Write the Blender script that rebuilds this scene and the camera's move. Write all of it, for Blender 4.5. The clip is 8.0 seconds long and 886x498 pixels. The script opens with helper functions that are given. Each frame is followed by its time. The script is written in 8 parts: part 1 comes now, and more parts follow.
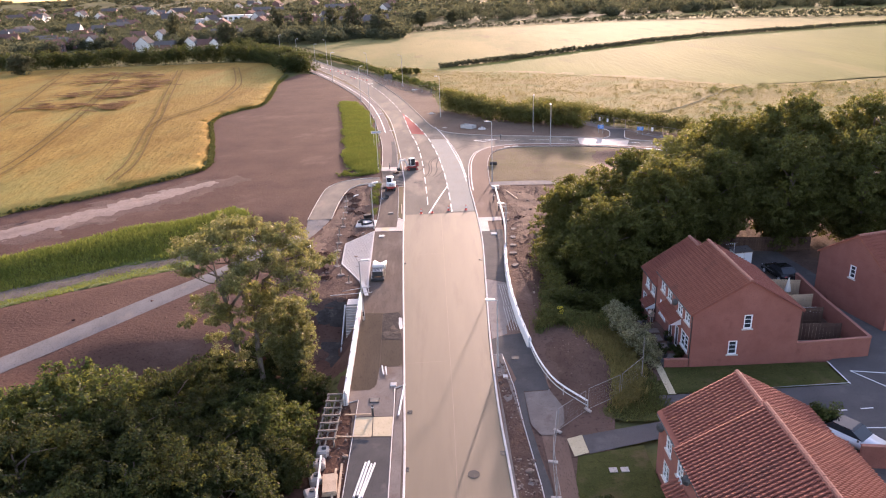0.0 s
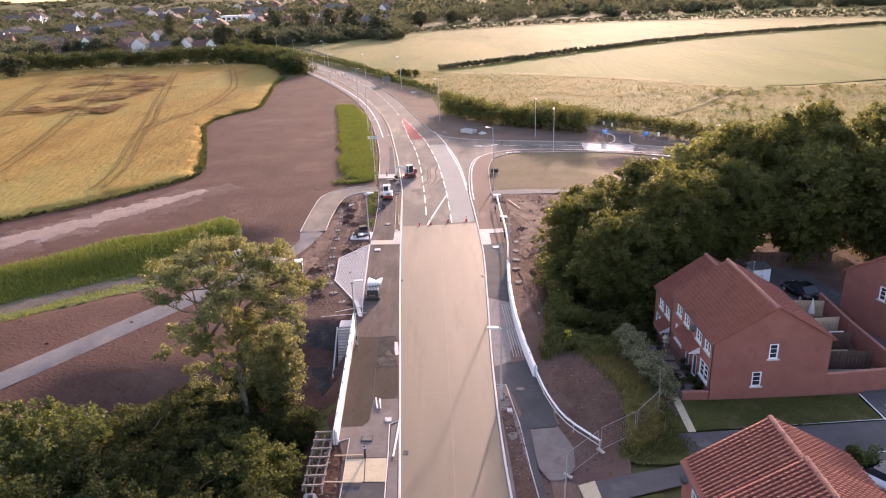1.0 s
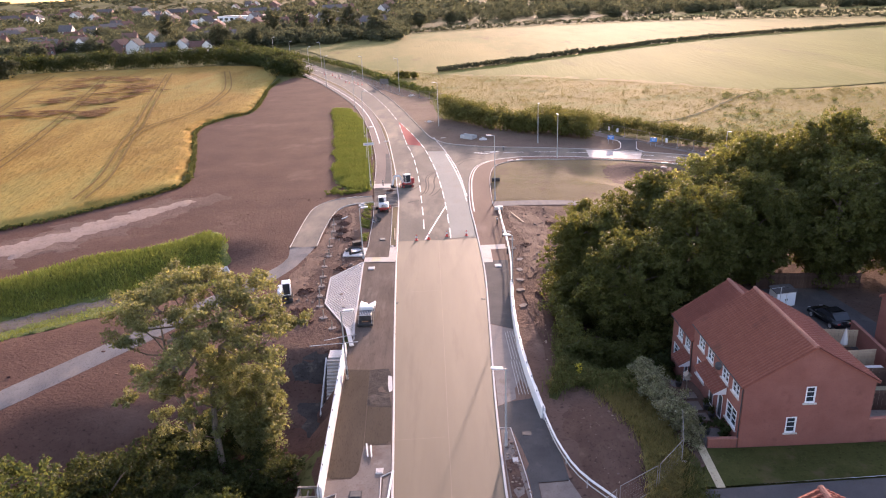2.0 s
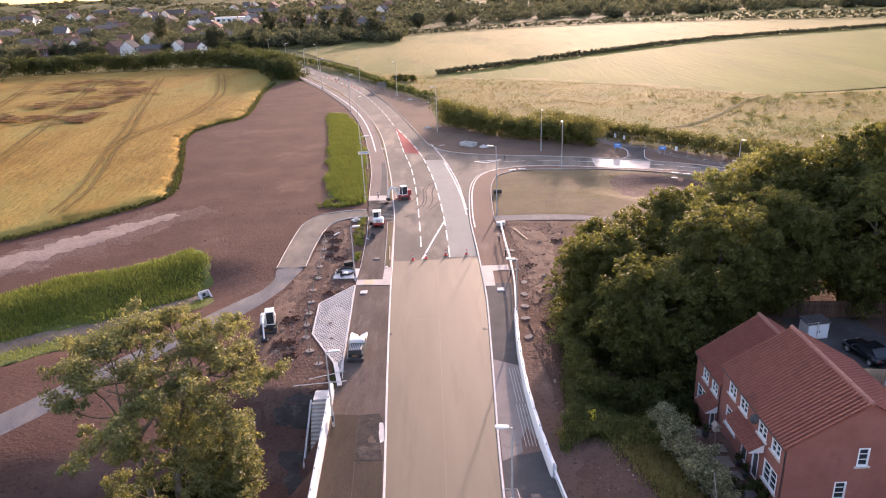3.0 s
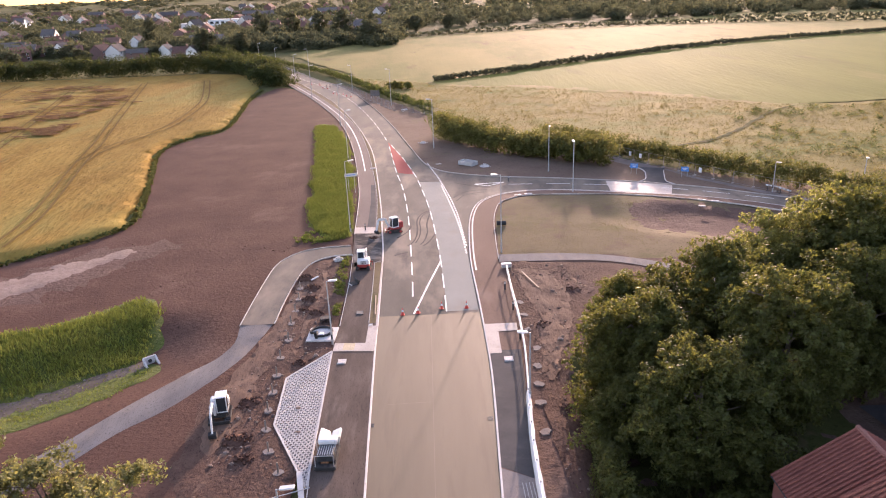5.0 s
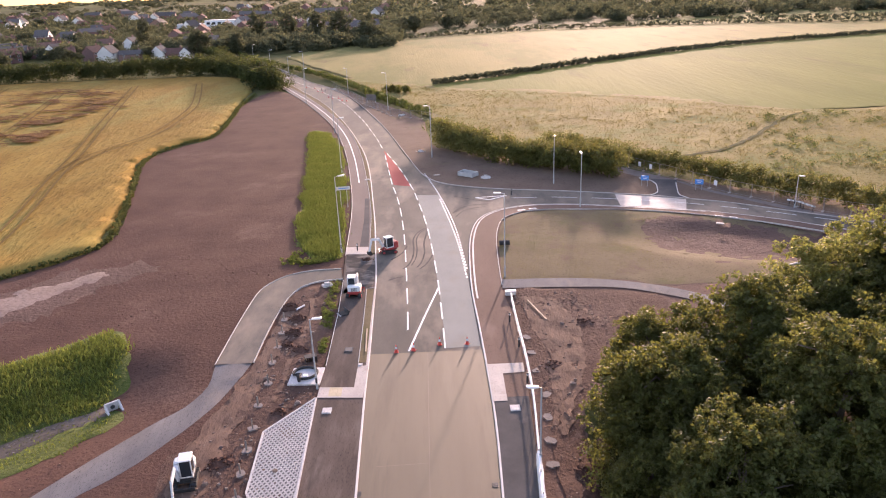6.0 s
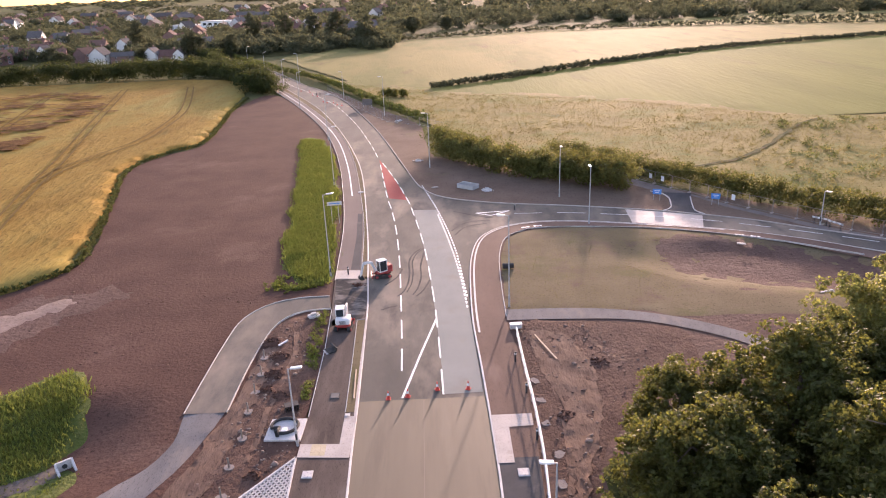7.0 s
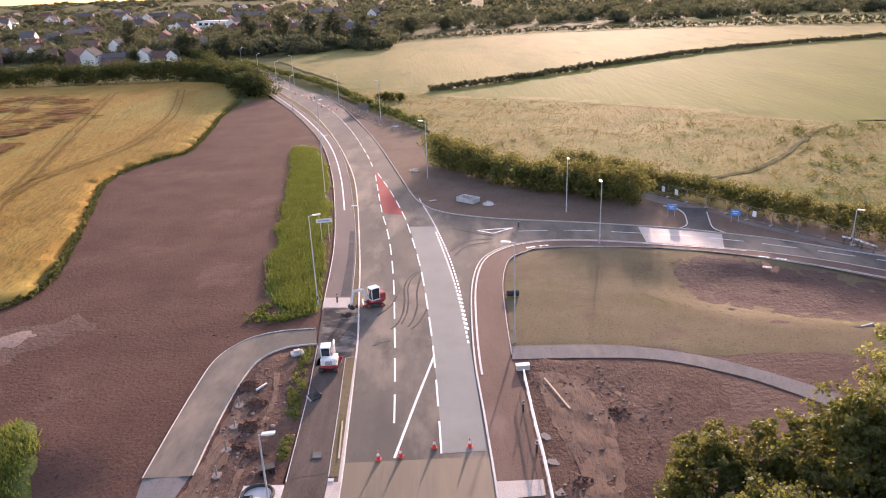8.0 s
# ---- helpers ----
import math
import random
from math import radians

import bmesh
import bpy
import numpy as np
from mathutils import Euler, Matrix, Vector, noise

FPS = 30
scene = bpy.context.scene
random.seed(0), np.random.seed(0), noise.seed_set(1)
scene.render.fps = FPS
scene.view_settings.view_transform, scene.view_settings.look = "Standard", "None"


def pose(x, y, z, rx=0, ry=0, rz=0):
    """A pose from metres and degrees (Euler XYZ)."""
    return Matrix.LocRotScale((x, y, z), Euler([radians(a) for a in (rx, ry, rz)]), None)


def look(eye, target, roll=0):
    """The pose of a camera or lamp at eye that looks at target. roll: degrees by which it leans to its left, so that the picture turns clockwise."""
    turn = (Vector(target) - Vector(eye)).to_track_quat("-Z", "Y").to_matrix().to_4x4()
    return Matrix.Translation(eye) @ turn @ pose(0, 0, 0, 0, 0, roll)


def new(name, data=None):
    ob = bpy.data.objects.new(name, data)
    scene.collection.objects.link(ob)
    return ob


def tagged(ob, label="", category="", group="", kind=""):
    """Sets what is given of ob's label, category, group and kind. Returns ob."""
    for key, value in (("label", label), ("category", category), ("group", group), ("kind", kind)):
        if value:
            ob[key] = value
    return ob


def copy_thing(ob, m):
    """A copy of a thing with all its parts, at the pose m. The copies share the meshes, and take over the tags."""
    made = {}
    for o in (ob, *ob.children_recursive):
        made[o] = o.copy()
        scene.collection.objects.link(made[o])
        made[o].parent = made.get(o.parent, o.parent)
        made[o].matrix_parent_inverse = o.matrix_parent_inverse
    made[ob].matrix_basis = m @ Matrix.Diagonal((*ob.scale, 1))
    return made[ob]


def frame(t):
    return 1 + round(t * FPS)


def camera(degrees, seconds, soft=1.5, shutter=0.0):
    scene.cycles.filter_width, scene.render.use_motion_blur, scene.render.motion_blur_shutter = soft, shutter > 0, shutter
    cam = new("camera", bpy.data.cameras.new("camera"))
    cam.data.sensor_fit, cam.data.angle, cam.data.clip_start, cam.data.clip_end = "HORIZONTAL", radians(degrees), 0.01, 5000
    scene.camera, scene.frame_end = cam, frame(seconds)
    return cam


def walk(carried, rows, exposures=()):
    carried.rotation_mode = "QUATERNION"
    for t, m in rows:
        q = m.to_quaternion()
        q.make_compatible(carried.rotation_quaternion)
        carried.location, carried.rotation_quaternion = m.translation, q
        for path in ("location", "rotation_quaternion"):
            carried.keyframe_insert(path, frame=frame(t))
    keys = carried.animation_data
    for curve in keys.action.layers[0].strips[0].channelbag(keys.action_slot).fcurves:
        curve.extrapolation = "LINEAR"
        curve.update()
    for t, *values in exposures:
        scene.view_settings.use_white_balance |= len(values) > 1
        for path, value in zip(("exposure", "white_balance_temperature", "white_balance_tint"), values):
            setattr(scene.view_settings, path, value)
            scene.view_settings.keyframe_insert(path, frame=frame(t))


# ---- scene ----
cam = camera(63.9, 8.0, soft=1.1)
METRES, EYE, TILT, LEAN, TURN = 57.04, 32.0, 0.0, 0.0, 0.0
ROWS = [
    (0.0, 0.0, 0.0, 0.0, -0.81, -20.7, 2.15),
    (0.5, 0.001, 0.0428, -0.0003, -0.82, -20.69, 2.16),
    (1.0, 0.0025, 0.0908, -0.0004, -0.84, -20.69, 2.17),
    (1.5, 0.0043, 0.1435, -0.0006, -0.86, -20.69, 2.19),
    (3.0, 0.0112, 0.3207, -0.0016, -0.92, -20.63, 2.23),
    (3.5, 0.0137, 0.3844, -0.0017, -0.94, -20.59, 2.22),
    (4.0, 0.0163, 0.4494, -0.0014, -0.97, -20.57, 2.21),
    (4.5, 0.0186, 0.5156, -0.001, -1.01, -20.55, 2.22),
    (6.0, 0.025, 0.7204, -0.0003, -1.12, -20.52, 2.21),
    (6.5, 0.0273, 0.7895, -0.0002, -1.15, -20.51, 2.21),
    (7.0, 0.0295, 0.8588, -0.0003, -1.2, -20.5, 2.22),
    (7.5, 0.0314, 0.9288, -0.0009, -1.23, -20.49, 2.18),
    (8.0, 0.0334, 0.9994, -0.0013, -1.27, -20.5, 2.15),
]
EXPOSURE = [(0.0, 2.07, 6420, 37), (8.0, 1.91, 6420, 37)]
walk(cam, [(t, pose(0, 0, EYE, TILT, LEAN, TURN) @ pose(METRES * x, METRES * y, METRES * z, 90 + pitch, roll, yaw)) for t, x, y, z, yaw, pitch, roll in ROWS], EXPOSURE)

from mathutils import geometry

# world, sun and exposure
SUN_AZ, SUN_EL = 14.5, 9.8
world = bpy.data.worlds.new("sky")
scene.world = world
world.use_nodes = True
wn = world.node_tree.nodes
sky = wn.new("ShaderNodeTexSky")
sky.sky_type, sky.sun_disc = "NISHITA", False
sky.sun_elevation, sky.sun_rotation = radians(SUN_EL), radians(SUN_AZ)
sky.dust_density, sky.air_density = 1.5, 1.0
world.node_tree.links.new(sky.outputs[0], wn["Background"].inputs["Color"])
wn["Background"].inputs["Strength"].default_value = 0.15
sun_data = bpy.data.lights.new("sun", "SUN")
sun_data.energy, sun_data.angle, sun_data.color = 2.35, radians(1.1), (1.0, 0.80, 0.58)
sun = new("sun", sun_data)
s_dir = Vector((math.sin(radians(SUN_AZ)) * math.cos(radians(SUN_EL)), math.cos(radians(SUN_AZ)) * math.cos(radians(SUN_EL)), math.sin(radians(SUN_EL))))
sun.matrix_world = look(s_dir * 300, (0, 0, 0))

# ---------- materials ----------


def mat(name, c1, c2, scale=1.0, rough=0.8, bump=0.0, fine=0.0, spots=None, spot_scale=0.2, spot_at=0.6, metal=0.0, island=0.0, obrand=0.0, trans=None, spec=0.5, stretch=None, bump_scale=None, bump_dist=0.05, sheen=0.0, stains=None):
    """A procedural surface: two colours mixed by a coarse and a fine noise, patches of a third colour, relief."""
    m = bpy.data.materials.new(name)
    m.use_nodes = True
    nt = m.node_tree
    N, L = nt.nodes, nt.links
    bs = N["Principled BSDF"]
    geo = N.new("ShaderNodeNewGeometry")
    tc = N.new("ShaderNodeTexCoord")
    vec = tc.outputs["Object"]
    if stretch:
        mp = N.new("ShaderNodeMapping")
        mp.inputs["Scale"].default_value = stretch[0]
        mp.inputs["Rotation"].default_value = (0, 0, radians(stretch[1]))
        L.new(vec, mp.inputs["Vector"])
        vec = mp.outputs[0]

    def tex(s, detail=6):
        n = N.new("ShaderNodeTexNoise")
        n.inputs["Scale"].default_value, n.inputs["Detail"].default_value, n.inputs["Roughness"].default_value = s, detail, 0.65
        L.new(vec, n.inputs["Vector"])
        return n.outputs[0]

    def mixc(f, a, b):
        x = N.new("ShaderNodeMix")
        x.data_type = "RGBA"
        for sock, v in ((x.inputs[0], f), (x.inputs[6], a), (x.inputs[7], b)):
            if isinstance(v, (tuple, list)):
                sock.default_value = (*v, 1)
            elif isinstance(v, (int, float)):
                sock.default_value = v
            else:
                L.new(v, sock)
        return x.outputs[2]

    def ramp(f, lo, hi):
        r = N.new("ShaderNodeMapRange")
        r.inputs[1].default_value, r.inputs[2].default_value = lo, hi
        L.new(f, r.inputs[0])
        return r.outputs[0]

    col = mixc(ramp(tex(scale), 0.32, 0.68), c1, c2)
    if fine:
        dark = tuple(0.45 * v for v in c1)
        col = mixc(ramp(tex(fine, 3), 0.55, 0.75), col, dark)
    if spots:
        col = mixc(ramp(tex(spot_scale, 8), spot_at, spot_at + 0.12), col, spots)
    if stains:
        col = mixc(ramp(tex(stains[1], 9), stains[2], stains[2] + 0.16), col, stains[0])
    if island or obrand:
        if island:
            rnd = geo.outputs["Random Per Island"]
        else:
            oi = N.new("ShaderNodeObjectInfo")
            rnd = oi.outputs["Random"]
        hs = N.new("ShaderNodeHueSaturation")
        mr = N.new("ShaderNodeMapRange")
        mr.inputs[3].default_value, mr.inputs[4].default_value = 1 - (island or obrand), 1 + (island or obrand)
        L.new(rnd, mr.inputs[0])
        L.new(mr.outputs[0], hs.inputs["Value"])
        mh = N.new("ShaderNodeMapRange")
        mh.inputs[3].default_value, mh.inputs[4].default_value = 0.5 - 0.04 * (island or obrand), 0.5 + 0.03 * (island or obrand)
        L.new(rnd, mh.inputs[0])
        L.new(mh.outputs[0], hs.inputs["Hue"])
        L.new(col, hs.inputs["Color"])
        col = hs.outputs[0]
    L.new(col, bs.inputs["Base Color"])
    bs.inputs["Roughness"].default_value = rough
    bs.inputs["Metallic"].default_value = metal
    bs.inputs["Specular IOR Level"].default_value = spec
    if sheen:
        bs.inputs["Sheen Weight"].default_value, bs.inputs["Sheen Roughness"].default_value = sheen, 0.45
        bs.inputs["Sheen Tint"].default_value = (1.0, 0.92, 0.7, 1)
    if bump:
        b = N.new("ShaderNodeBump")
        b.inputs["Strength"].default_value, b.inputs["Distance"].default_value = bump, bump_dist
        L.new(tex(bump_scale or fine or scale * 6, 4), b.inputs["Height"])
        L.new(b.outputs[0], bs.inputs["Normal"])
    if trans:
        tr = N.new("ShaderNodeBsdfTranslucent")
        L.new(mixc(0.6, col, trans), tr.inputs["Color"])
        ms = N.new("ShaderNodeMixShader")
        ms.inputs[0].default_value = 0.45
        L.new(bs.outputs[0], ms.inputs[1])
        L.new(tr.outputs[0], ms.inputs[2])
        L.new(ms.outputs[0], N["Material Output"].inputs["Surface"])
    return m


M_land = mat("meadow_land", (0.09, 0.095, 0.035), (0.13, 0.12, 0.05), 0.02, 0.95, 0.5, 1.2, (0.16, 0.14, 0.06), 0.01, 0.55, spec=0.02)
M_soil = mat("red_topsoil", (0.088, 0.046, 0.033), (0.125, 0.068, 0.048), 0.12, 0.9, 0.8, 3.4, (0.15, 0.088, 0.064), 0.06, 0.58, bump_scale=2.6, bump_dist=0.14, spec=0.06)
M_dirt = mat("site_dirt", (0.088, 0.05, 0.037), (0.135, 0.082, 0.06), 0.5, 0.92, 0.9, 5.0, (0.17, 0.108, 0.078), 0.3, 0.58, bump_scale=3.0, bump_dist=0.2, spec=0.06, stretch=((1.0, 0.7, 1.0), -6), stains=((0.062, 0.042, 0.034), 0.35, 0.6))
M_track = mat("dry_track", (0.19, 0.124, 0.092), (0.265, 0.182, 0.139), 0.3, 0.9, 0.6, 3.0, (0.17, 0.105, 0.08), 0.2, 0.58, bump_scale=2.0, bump_dist=0.1)
M_tan = mat("binder_course", (0.118, 0.091, 0.057), (0.158, 0.122, 0.077), 0.22, 0.68, 0.25, 0, (0.108, 0.083, 0.053), 0.4, 0.54, stretch=((1.0, 0.1, 1.0), 4), bump_scale=30.0, bump_dist=0.01, spec=0.35, stains=((0.176, 0.138, 0.09), 0.15, 0.57))
M_asphalt = mat("asphalt", (0.083, 0.074, 0.061), (0.142, 0.123, 0.096), 0.14, 0.85, 0.3, 22.0, (0.235, 0.185, 0.138), 0.075, 0.49, stretch=((1.0, 0.4, 1.0), 0), bump_dist=0.01, spec=0.2, stains=((0.06, 0.054, 0.048), 0.2, 0.55))
M_slab = mat("pale_surfacing", (0.24, 0.237, 0.205), (0.285, 0.278, 0.24), 0.15, 0.85, 0.2, 25.0, (0.245, 0.225, 0.185), 0.25, 0.54, bump_dist=0.01, spec=0.12)
M_foot = mat("footway_tarmac", (0.078, 0.056, 0.045), (0.15, 0.112, 0.088), 0.45, 0.9, 0.4, 18.0, (0.185, 0.142, 0.112), 0.35, 0.56, stretch=((1.0, 0.22, 1.0), 0), bump_dist=0.02, spec=0.1, stains=((0.058, 0.045, 0.038), 0.4, 0.56))
M_footdark = mat("fresh_tarmac", (0.062, 0.059, 0.058), (0.092, 0.086, 0.082), 0.4, 0.88, 0.4, 20.0, (0.135, 0.118, 0.105), 0.35, 0.6, bump_dist=0.02, spec=0.12)
M_estate = mat("estate_tarmac", (0.085, 0.077, 0.074), (0.118, 0.106, 0.1), 0.25, 0.88, 0.3, 18.0, (0.135, 0.12, 0.11), 0.3, 0.56, bump_dist=0.01, spec=0.15)
M_red = mat("red_surfacing", (0.32, 0.06, 0.052), (0.36, 0.08, 0.068), 0.3, 0.85, 0.2, 20.0, bump_dist=0.01, spec=0.12)
M_redpath = mat("red_brown_footway", (0.145, 0.09, 0.065), (0.195, 0.123, 0.09), 0.2, 0.88, 0.3, 14.0, (0.215, 0.14, 0.105), 0.18, 0.56, stretch=((1.0, 0.3, 1.0), 0), bump_dist=0.02, spec=0.12, stains=((0.105, 0.066, 0.05), 0.3, 0.6))
M_cycle = mat("pinkish_cycle_surfacing", (0.165, 0.125, 0.103), (0.205, 0.158, 0.132), 0.2, 0.88, 0.3, 14.0, (0.225, 0.18, 0.15), 0.15, 0.55, stretch=((1.0, 0.3, 1.0), 0), bump_dist=0.02, spec=0.12)
M_works = mat("scraped_tarmac", (0.042, 0.038, 0.035), (0.09, 0.08, 0.071), 0.6, 0.95, 0.6, 9.0, (0.23, 0.198, 0.168), 0.45, 0.47, stretch=((0.6, 1.0, 1.0), 25), bump_dist=0.05, spec=0.06, stains=((0.05, 0.044, 0.04), 0.8, 0.58))
M_gravel = mat("grey_gravel", (0.14, 0.128, 0.12), (0.20, 0.183, 0.17), 0.4, 0.9, 0.5, 10.0, (0.22, 0.185, 0.155), 0.3, 0.56, stretch=((1.0, 0.4, 1.0), -20), bump_dist=0.03, spec=0.12)
M_conc = mat("concrete", (0.40, 0.34, 0.29), (0.50, 0.43, 0.37), 0.6, 0.8, 0.3, 9.0, (0.32, 0.25, 0.2), 0.8, 0.6, bump_dist=0.02)
M_concw = mat("pale_concrete", (0.50, 0.46, 0.42), (0.62, 0.57, 0.52), 0.8, 0.75, 0.25, 9.0, (0.38, 0.32, 0.27), 0.7, 0.62, bump_dist=0.02)
M_white = mat("white_paint", (0.74, 0.73, 0.70), (0.82, 0.80, 0.77), 2.0, 0.55, 0.1, 0, (0.6, 0.56, 0.5), 0.8, 0.64)
M_buff = mat("buff_tactile", (0.46, 0.37, 0.22), (0.54, 0.44, 0.28), 1.5, 0.8, 0.4, 8.0, bump_dist=0.02)
M_wheat = mat("ripe_wheat", (0.225, 0.128, 0.028), (0.345, 0.222, 0.055), 0.09, 0.92, 0.9, 2.2, (0.27, 0.21, 0.058), 0.03, 0.5, bump_scale=1.1, bump_dist=0.4, spec=0.04, stretch=((1.0, 0.3, 1.0), 20), stains=((0.18, 0.128, 0.036), 0.16, 0.6))
# brown of lodged stalks, darkened further for the shade of standing crop
M_lodged = mat("flattened_crop", (0.12, 0.06, 0.024), (0.2, 0.105, 0.042), 0.5, 0.95, 0.9, 3.0, bump_dist=0.3, spec=0.03)
M_tram = mat("wheel_track", (0.15, 0.09, 0.028), (0.2, 0.125, 0.04), 0.4, 0.95, 0.6, 2.0, spec=0.03)
M_field = mat("green_crop", (0.112, 0.128, 0.027), (0.158, 0.163, 0.038), 0.035, 0.9, 0.8, 0, (0.2, 0.175, 0.056), 0.02, 0.54, spec=0.04, bump_scale=0.5, bump_dist=0.3, stretch=((1.0, 0.2, 1.0), 65), stains=((0.1, 0.11, 0.03), 0.05, 0.58))
M_pale = mat("pale_pasture", (0.185, 0.163, 0.055), (0.25, 0.213, 0.074), 0.03, 0.9, 0.8, 0, (0.15, 0.148, 0.045), 0.025, 0.5, bump_scale=0.5, bump_dist=0.3, spec=0.04, stretch=((1.0, 0.3, 1.0), 75), stains=((0.14, 0.105, 0.045), 0.07, 0.58))
M_rough = mat("rough_grassland", (0.165, 0.135, 0.047), (0.232, 0.188, 0.062), 0.06, 0.9, 0.7, 0.9, (0.135, 0.142, 0.038), 0.045, 0.49, bump_scale=0.8, bump_dist=0.35, spec=0.04, sheen=0.03, stains=((0.09, 0.082, 0.03), 0.09, 0.58))
M_dry = mat("dry_verge_grass", (0.155, 0.118, 0.064), (0.205, 0.155, 0.088), 0.15, 0.9, 0.5, 4.0, (0.13, 0.118, 0.046), 0.09, 0.55, bump_dist=0.08, spec=0.04, stains=((0.15, 0.098, 0.07), 0.2, 0.54))
M_lawn = mat("lawn", (0.05, 0.056, 0.017), (0.085, 0.082, 0.027), 0.5, 0.95, 0.9, 4.0, (0.115, 0.088, 0.043), 0.35, 0.52, bump_dist=0.08, spec=0.04)
M_earth = mat("trodden_earth", (0.142, 0.094, 0.066), (0.195, 0.135, 0.096), 0.15, 0.92, 0.7, 3.0, (0.15, 0.122, 0.062), 0.1, 0.58, bump_scale=2.0, bump_dist=0.12, spec=0.05, stains=((0.11, 0.073, 0.054), 0.25, 0.58))
M_bank = mat("grass_green", (0.062, 0.086, 0.017), (0.115, 0.128, 0.03), 0.25, 0.8, 0.9, 2.5, (0.155, 0.14, 0.042), 0.15, 0.6, bump_dist=0.3, spec=0.08, sheen=0.03)
M_blade = mat("grass_blades", (0.082, 0.112, 0.02), (0.15, 0.165, 0.035), 0.3, 0.8, trans=(0.255, 0.29, 0.06), island=0.5, spec=0.1)
M_straw = mat("dry_grass_blades", (0.205, 0.162, 0.062), (0.19, 0.168, 0.056), 0.08, 0.9, trans=(0.30, 0.245, 0.085), island=0.25, spec=0.05)
M_leaf = mat("oak_leaves", (0.052, 0.063, 0.016), (0.092, 0.098, 0.026), 0.3, 0.6, trans=(0.27, 0.265, 0.05), island=0.45, spec=0.25)
M_leaf2 = mat("ash_leaves", (0.095, 0.106, 0.037), (0.16, 0.16, 0.06), 0.3, 0.55, trans=(0.36, 0.34, 0.095), island=0.5, spec=0.3)
M_leaf3 = mat("shrub_leaves", (0.026, 0.038, 0.013), (0.055, 0.066, 0.02), 0.22, 0.7, trans=(0.105, 0.115, 0.028), island=0.5, spec=0.15)
M_leaf4 = mat("willow_leaves", (0.046, 0.064, 0.018), (0.085, 0.1, 0.028), 0.25, 0.65, trans=(0.185, 0.21, 0.045), island=0.5, spec=0.2)
M_leaf5 = mat("maple_leaves", (0.11, 0.122, 0.034), (0.175, 0.178, 0.05), 0.3, 0.6, trans=(0.44, 0.43, 0.1), island=0.45, spec=0.25)
M_hedge = mat("hedge_leaves", (0.07, 0.079, 0.022), (0.112, 0.114, 0.035), 0.15, 0.75, trans=(0.27, 0.25, 0.06), island=0.45, spec=0.15)
# leaf colour greyed and lifted a little to carry distant haze
M_far = mat("hazed_foliage", (0.055, 0.063, 0.037), (0.088, 0.096, 0.056), 0.15, 0.9, trans=(0.17, 0.175, 0.09), island=0.35, spec=0.05)
M_flower = mat("pale_blossom_leaves", (0.11, 0.12, 0.05), (0.30, 0.28, 0.18), 2.2, 0.7, trans=(0.34, 0.33, 0.15), island=0.6, spec=0.2)
M_bark = mat("bark", (0.10, 0.075, 0.05), (0.17, 0.13, 0.09), 2.0, 0.9, 0.6, 10.0, bump_dist=0.05)
M_brick = mat("red_brick", (0.235, 0.082, 0.058), (0.295, 0.11, 0.08), 0.7, 0.85, 0.3, 14.0, (0.195, 0.066, 0.048), 0.6, 0.6, bump_dist=0.01)
M_tile = mat("roof_tile", (0.235, 0.078, 0.053), (0.295, 0.102, 0.068), 1.5, 0.85, 0.0, 0.0, (0.185, 0.07, 0.05), 0.4, 0.58, obrand=0.12, spec=0.25)
M_ridge = mat("ridge_tile", (0.27, 0.108, 0.076), (0.33, 0.132, 0.093), 1.5, 0.8, 0.2, 8.0)
M_upvc = mat("white_upvc", (0.76, 0.76, 0.75), (0.8, 0.8, 0.79), 2.0, 0.35)
M_dark = mat("dark_metal", (0.03, 0.03, 0.032), (0.05, 0.05, 0.05), 2.0, 0.5)
M_steel = mat("galvanised_steel", (0.42, 0.41, 0.40), (0.52, 0.51, 0.49), 2.0, 0.5, metal=0.25)
M_timber = mat("raw_timber", (0.42, 0.30, 0.19), (0.54, 0.40, 0.27), 1.5, 0.8, 0.3, 12.0)
M_grey = mat("grey_timber", (0.22, 0.175, 0.135), (0.31, 0.255, 0.205), 1.5, 0.85, 0.3, 12.0)
M_mach_w = mat("white_machine_paint", (0.68, 0.67, 0.64), (0.76, 0.74, 0.70), 1.5, 0.35, 0, 0, (0.45, 0.36, 0.28), 1.2, 0.62)
M_mach_r = mat("red_machine_paint", (0.33, 0.04, 0.035), (0.42, 0.06, 0.05), 1.5, 0.4, 0, 0, (0.3, 0.15, 0.1), 1.2, 0.62)
M_rubber = mat("black_rubber", (0.02, 0.02, 0.02), (0.04, 0.036, 0.032), 1.5, 0.8, 0, 0, (0.12, 0.08, 0.06), 1.5, 0.6)
M_orange = mat("cone_red_plastic", (0.62, 0.05, 0.03), (0.68, 0.08, 0.05), 2.0, 0.45)
M_blue = mat("blue_sign", (0.05, 0.22, 0.55), (0.07, 0.26, 0.6), 2.0, 0.4)
M_slate = mat("slate_roof", (0.105, 0.092, 0.085), (0.15, 0.13, 0.12), 0.8, 0.9, 0.2, 5.0, obrand=0.2, spec=0.1)
M_rend = mat("pale_render", (0.62, 0.58, 0.52), (0.7, 0.66, 0.6), 0.4, 0.85, obrand=0.1)
M_redroof = mat("old_tile_roof", (0.135, 0.072, 0.055), (0.185, 0.10, 0.078), 0.8, 0.85, 0.2, 5.0, obrand=0.25, spec=0.15)
M_oldbrick = mat("old_brick", (0.18, 0.10, 0.08), (0.24, 0.135, 0.108), 0.6, 0.85, obrand=0.2)
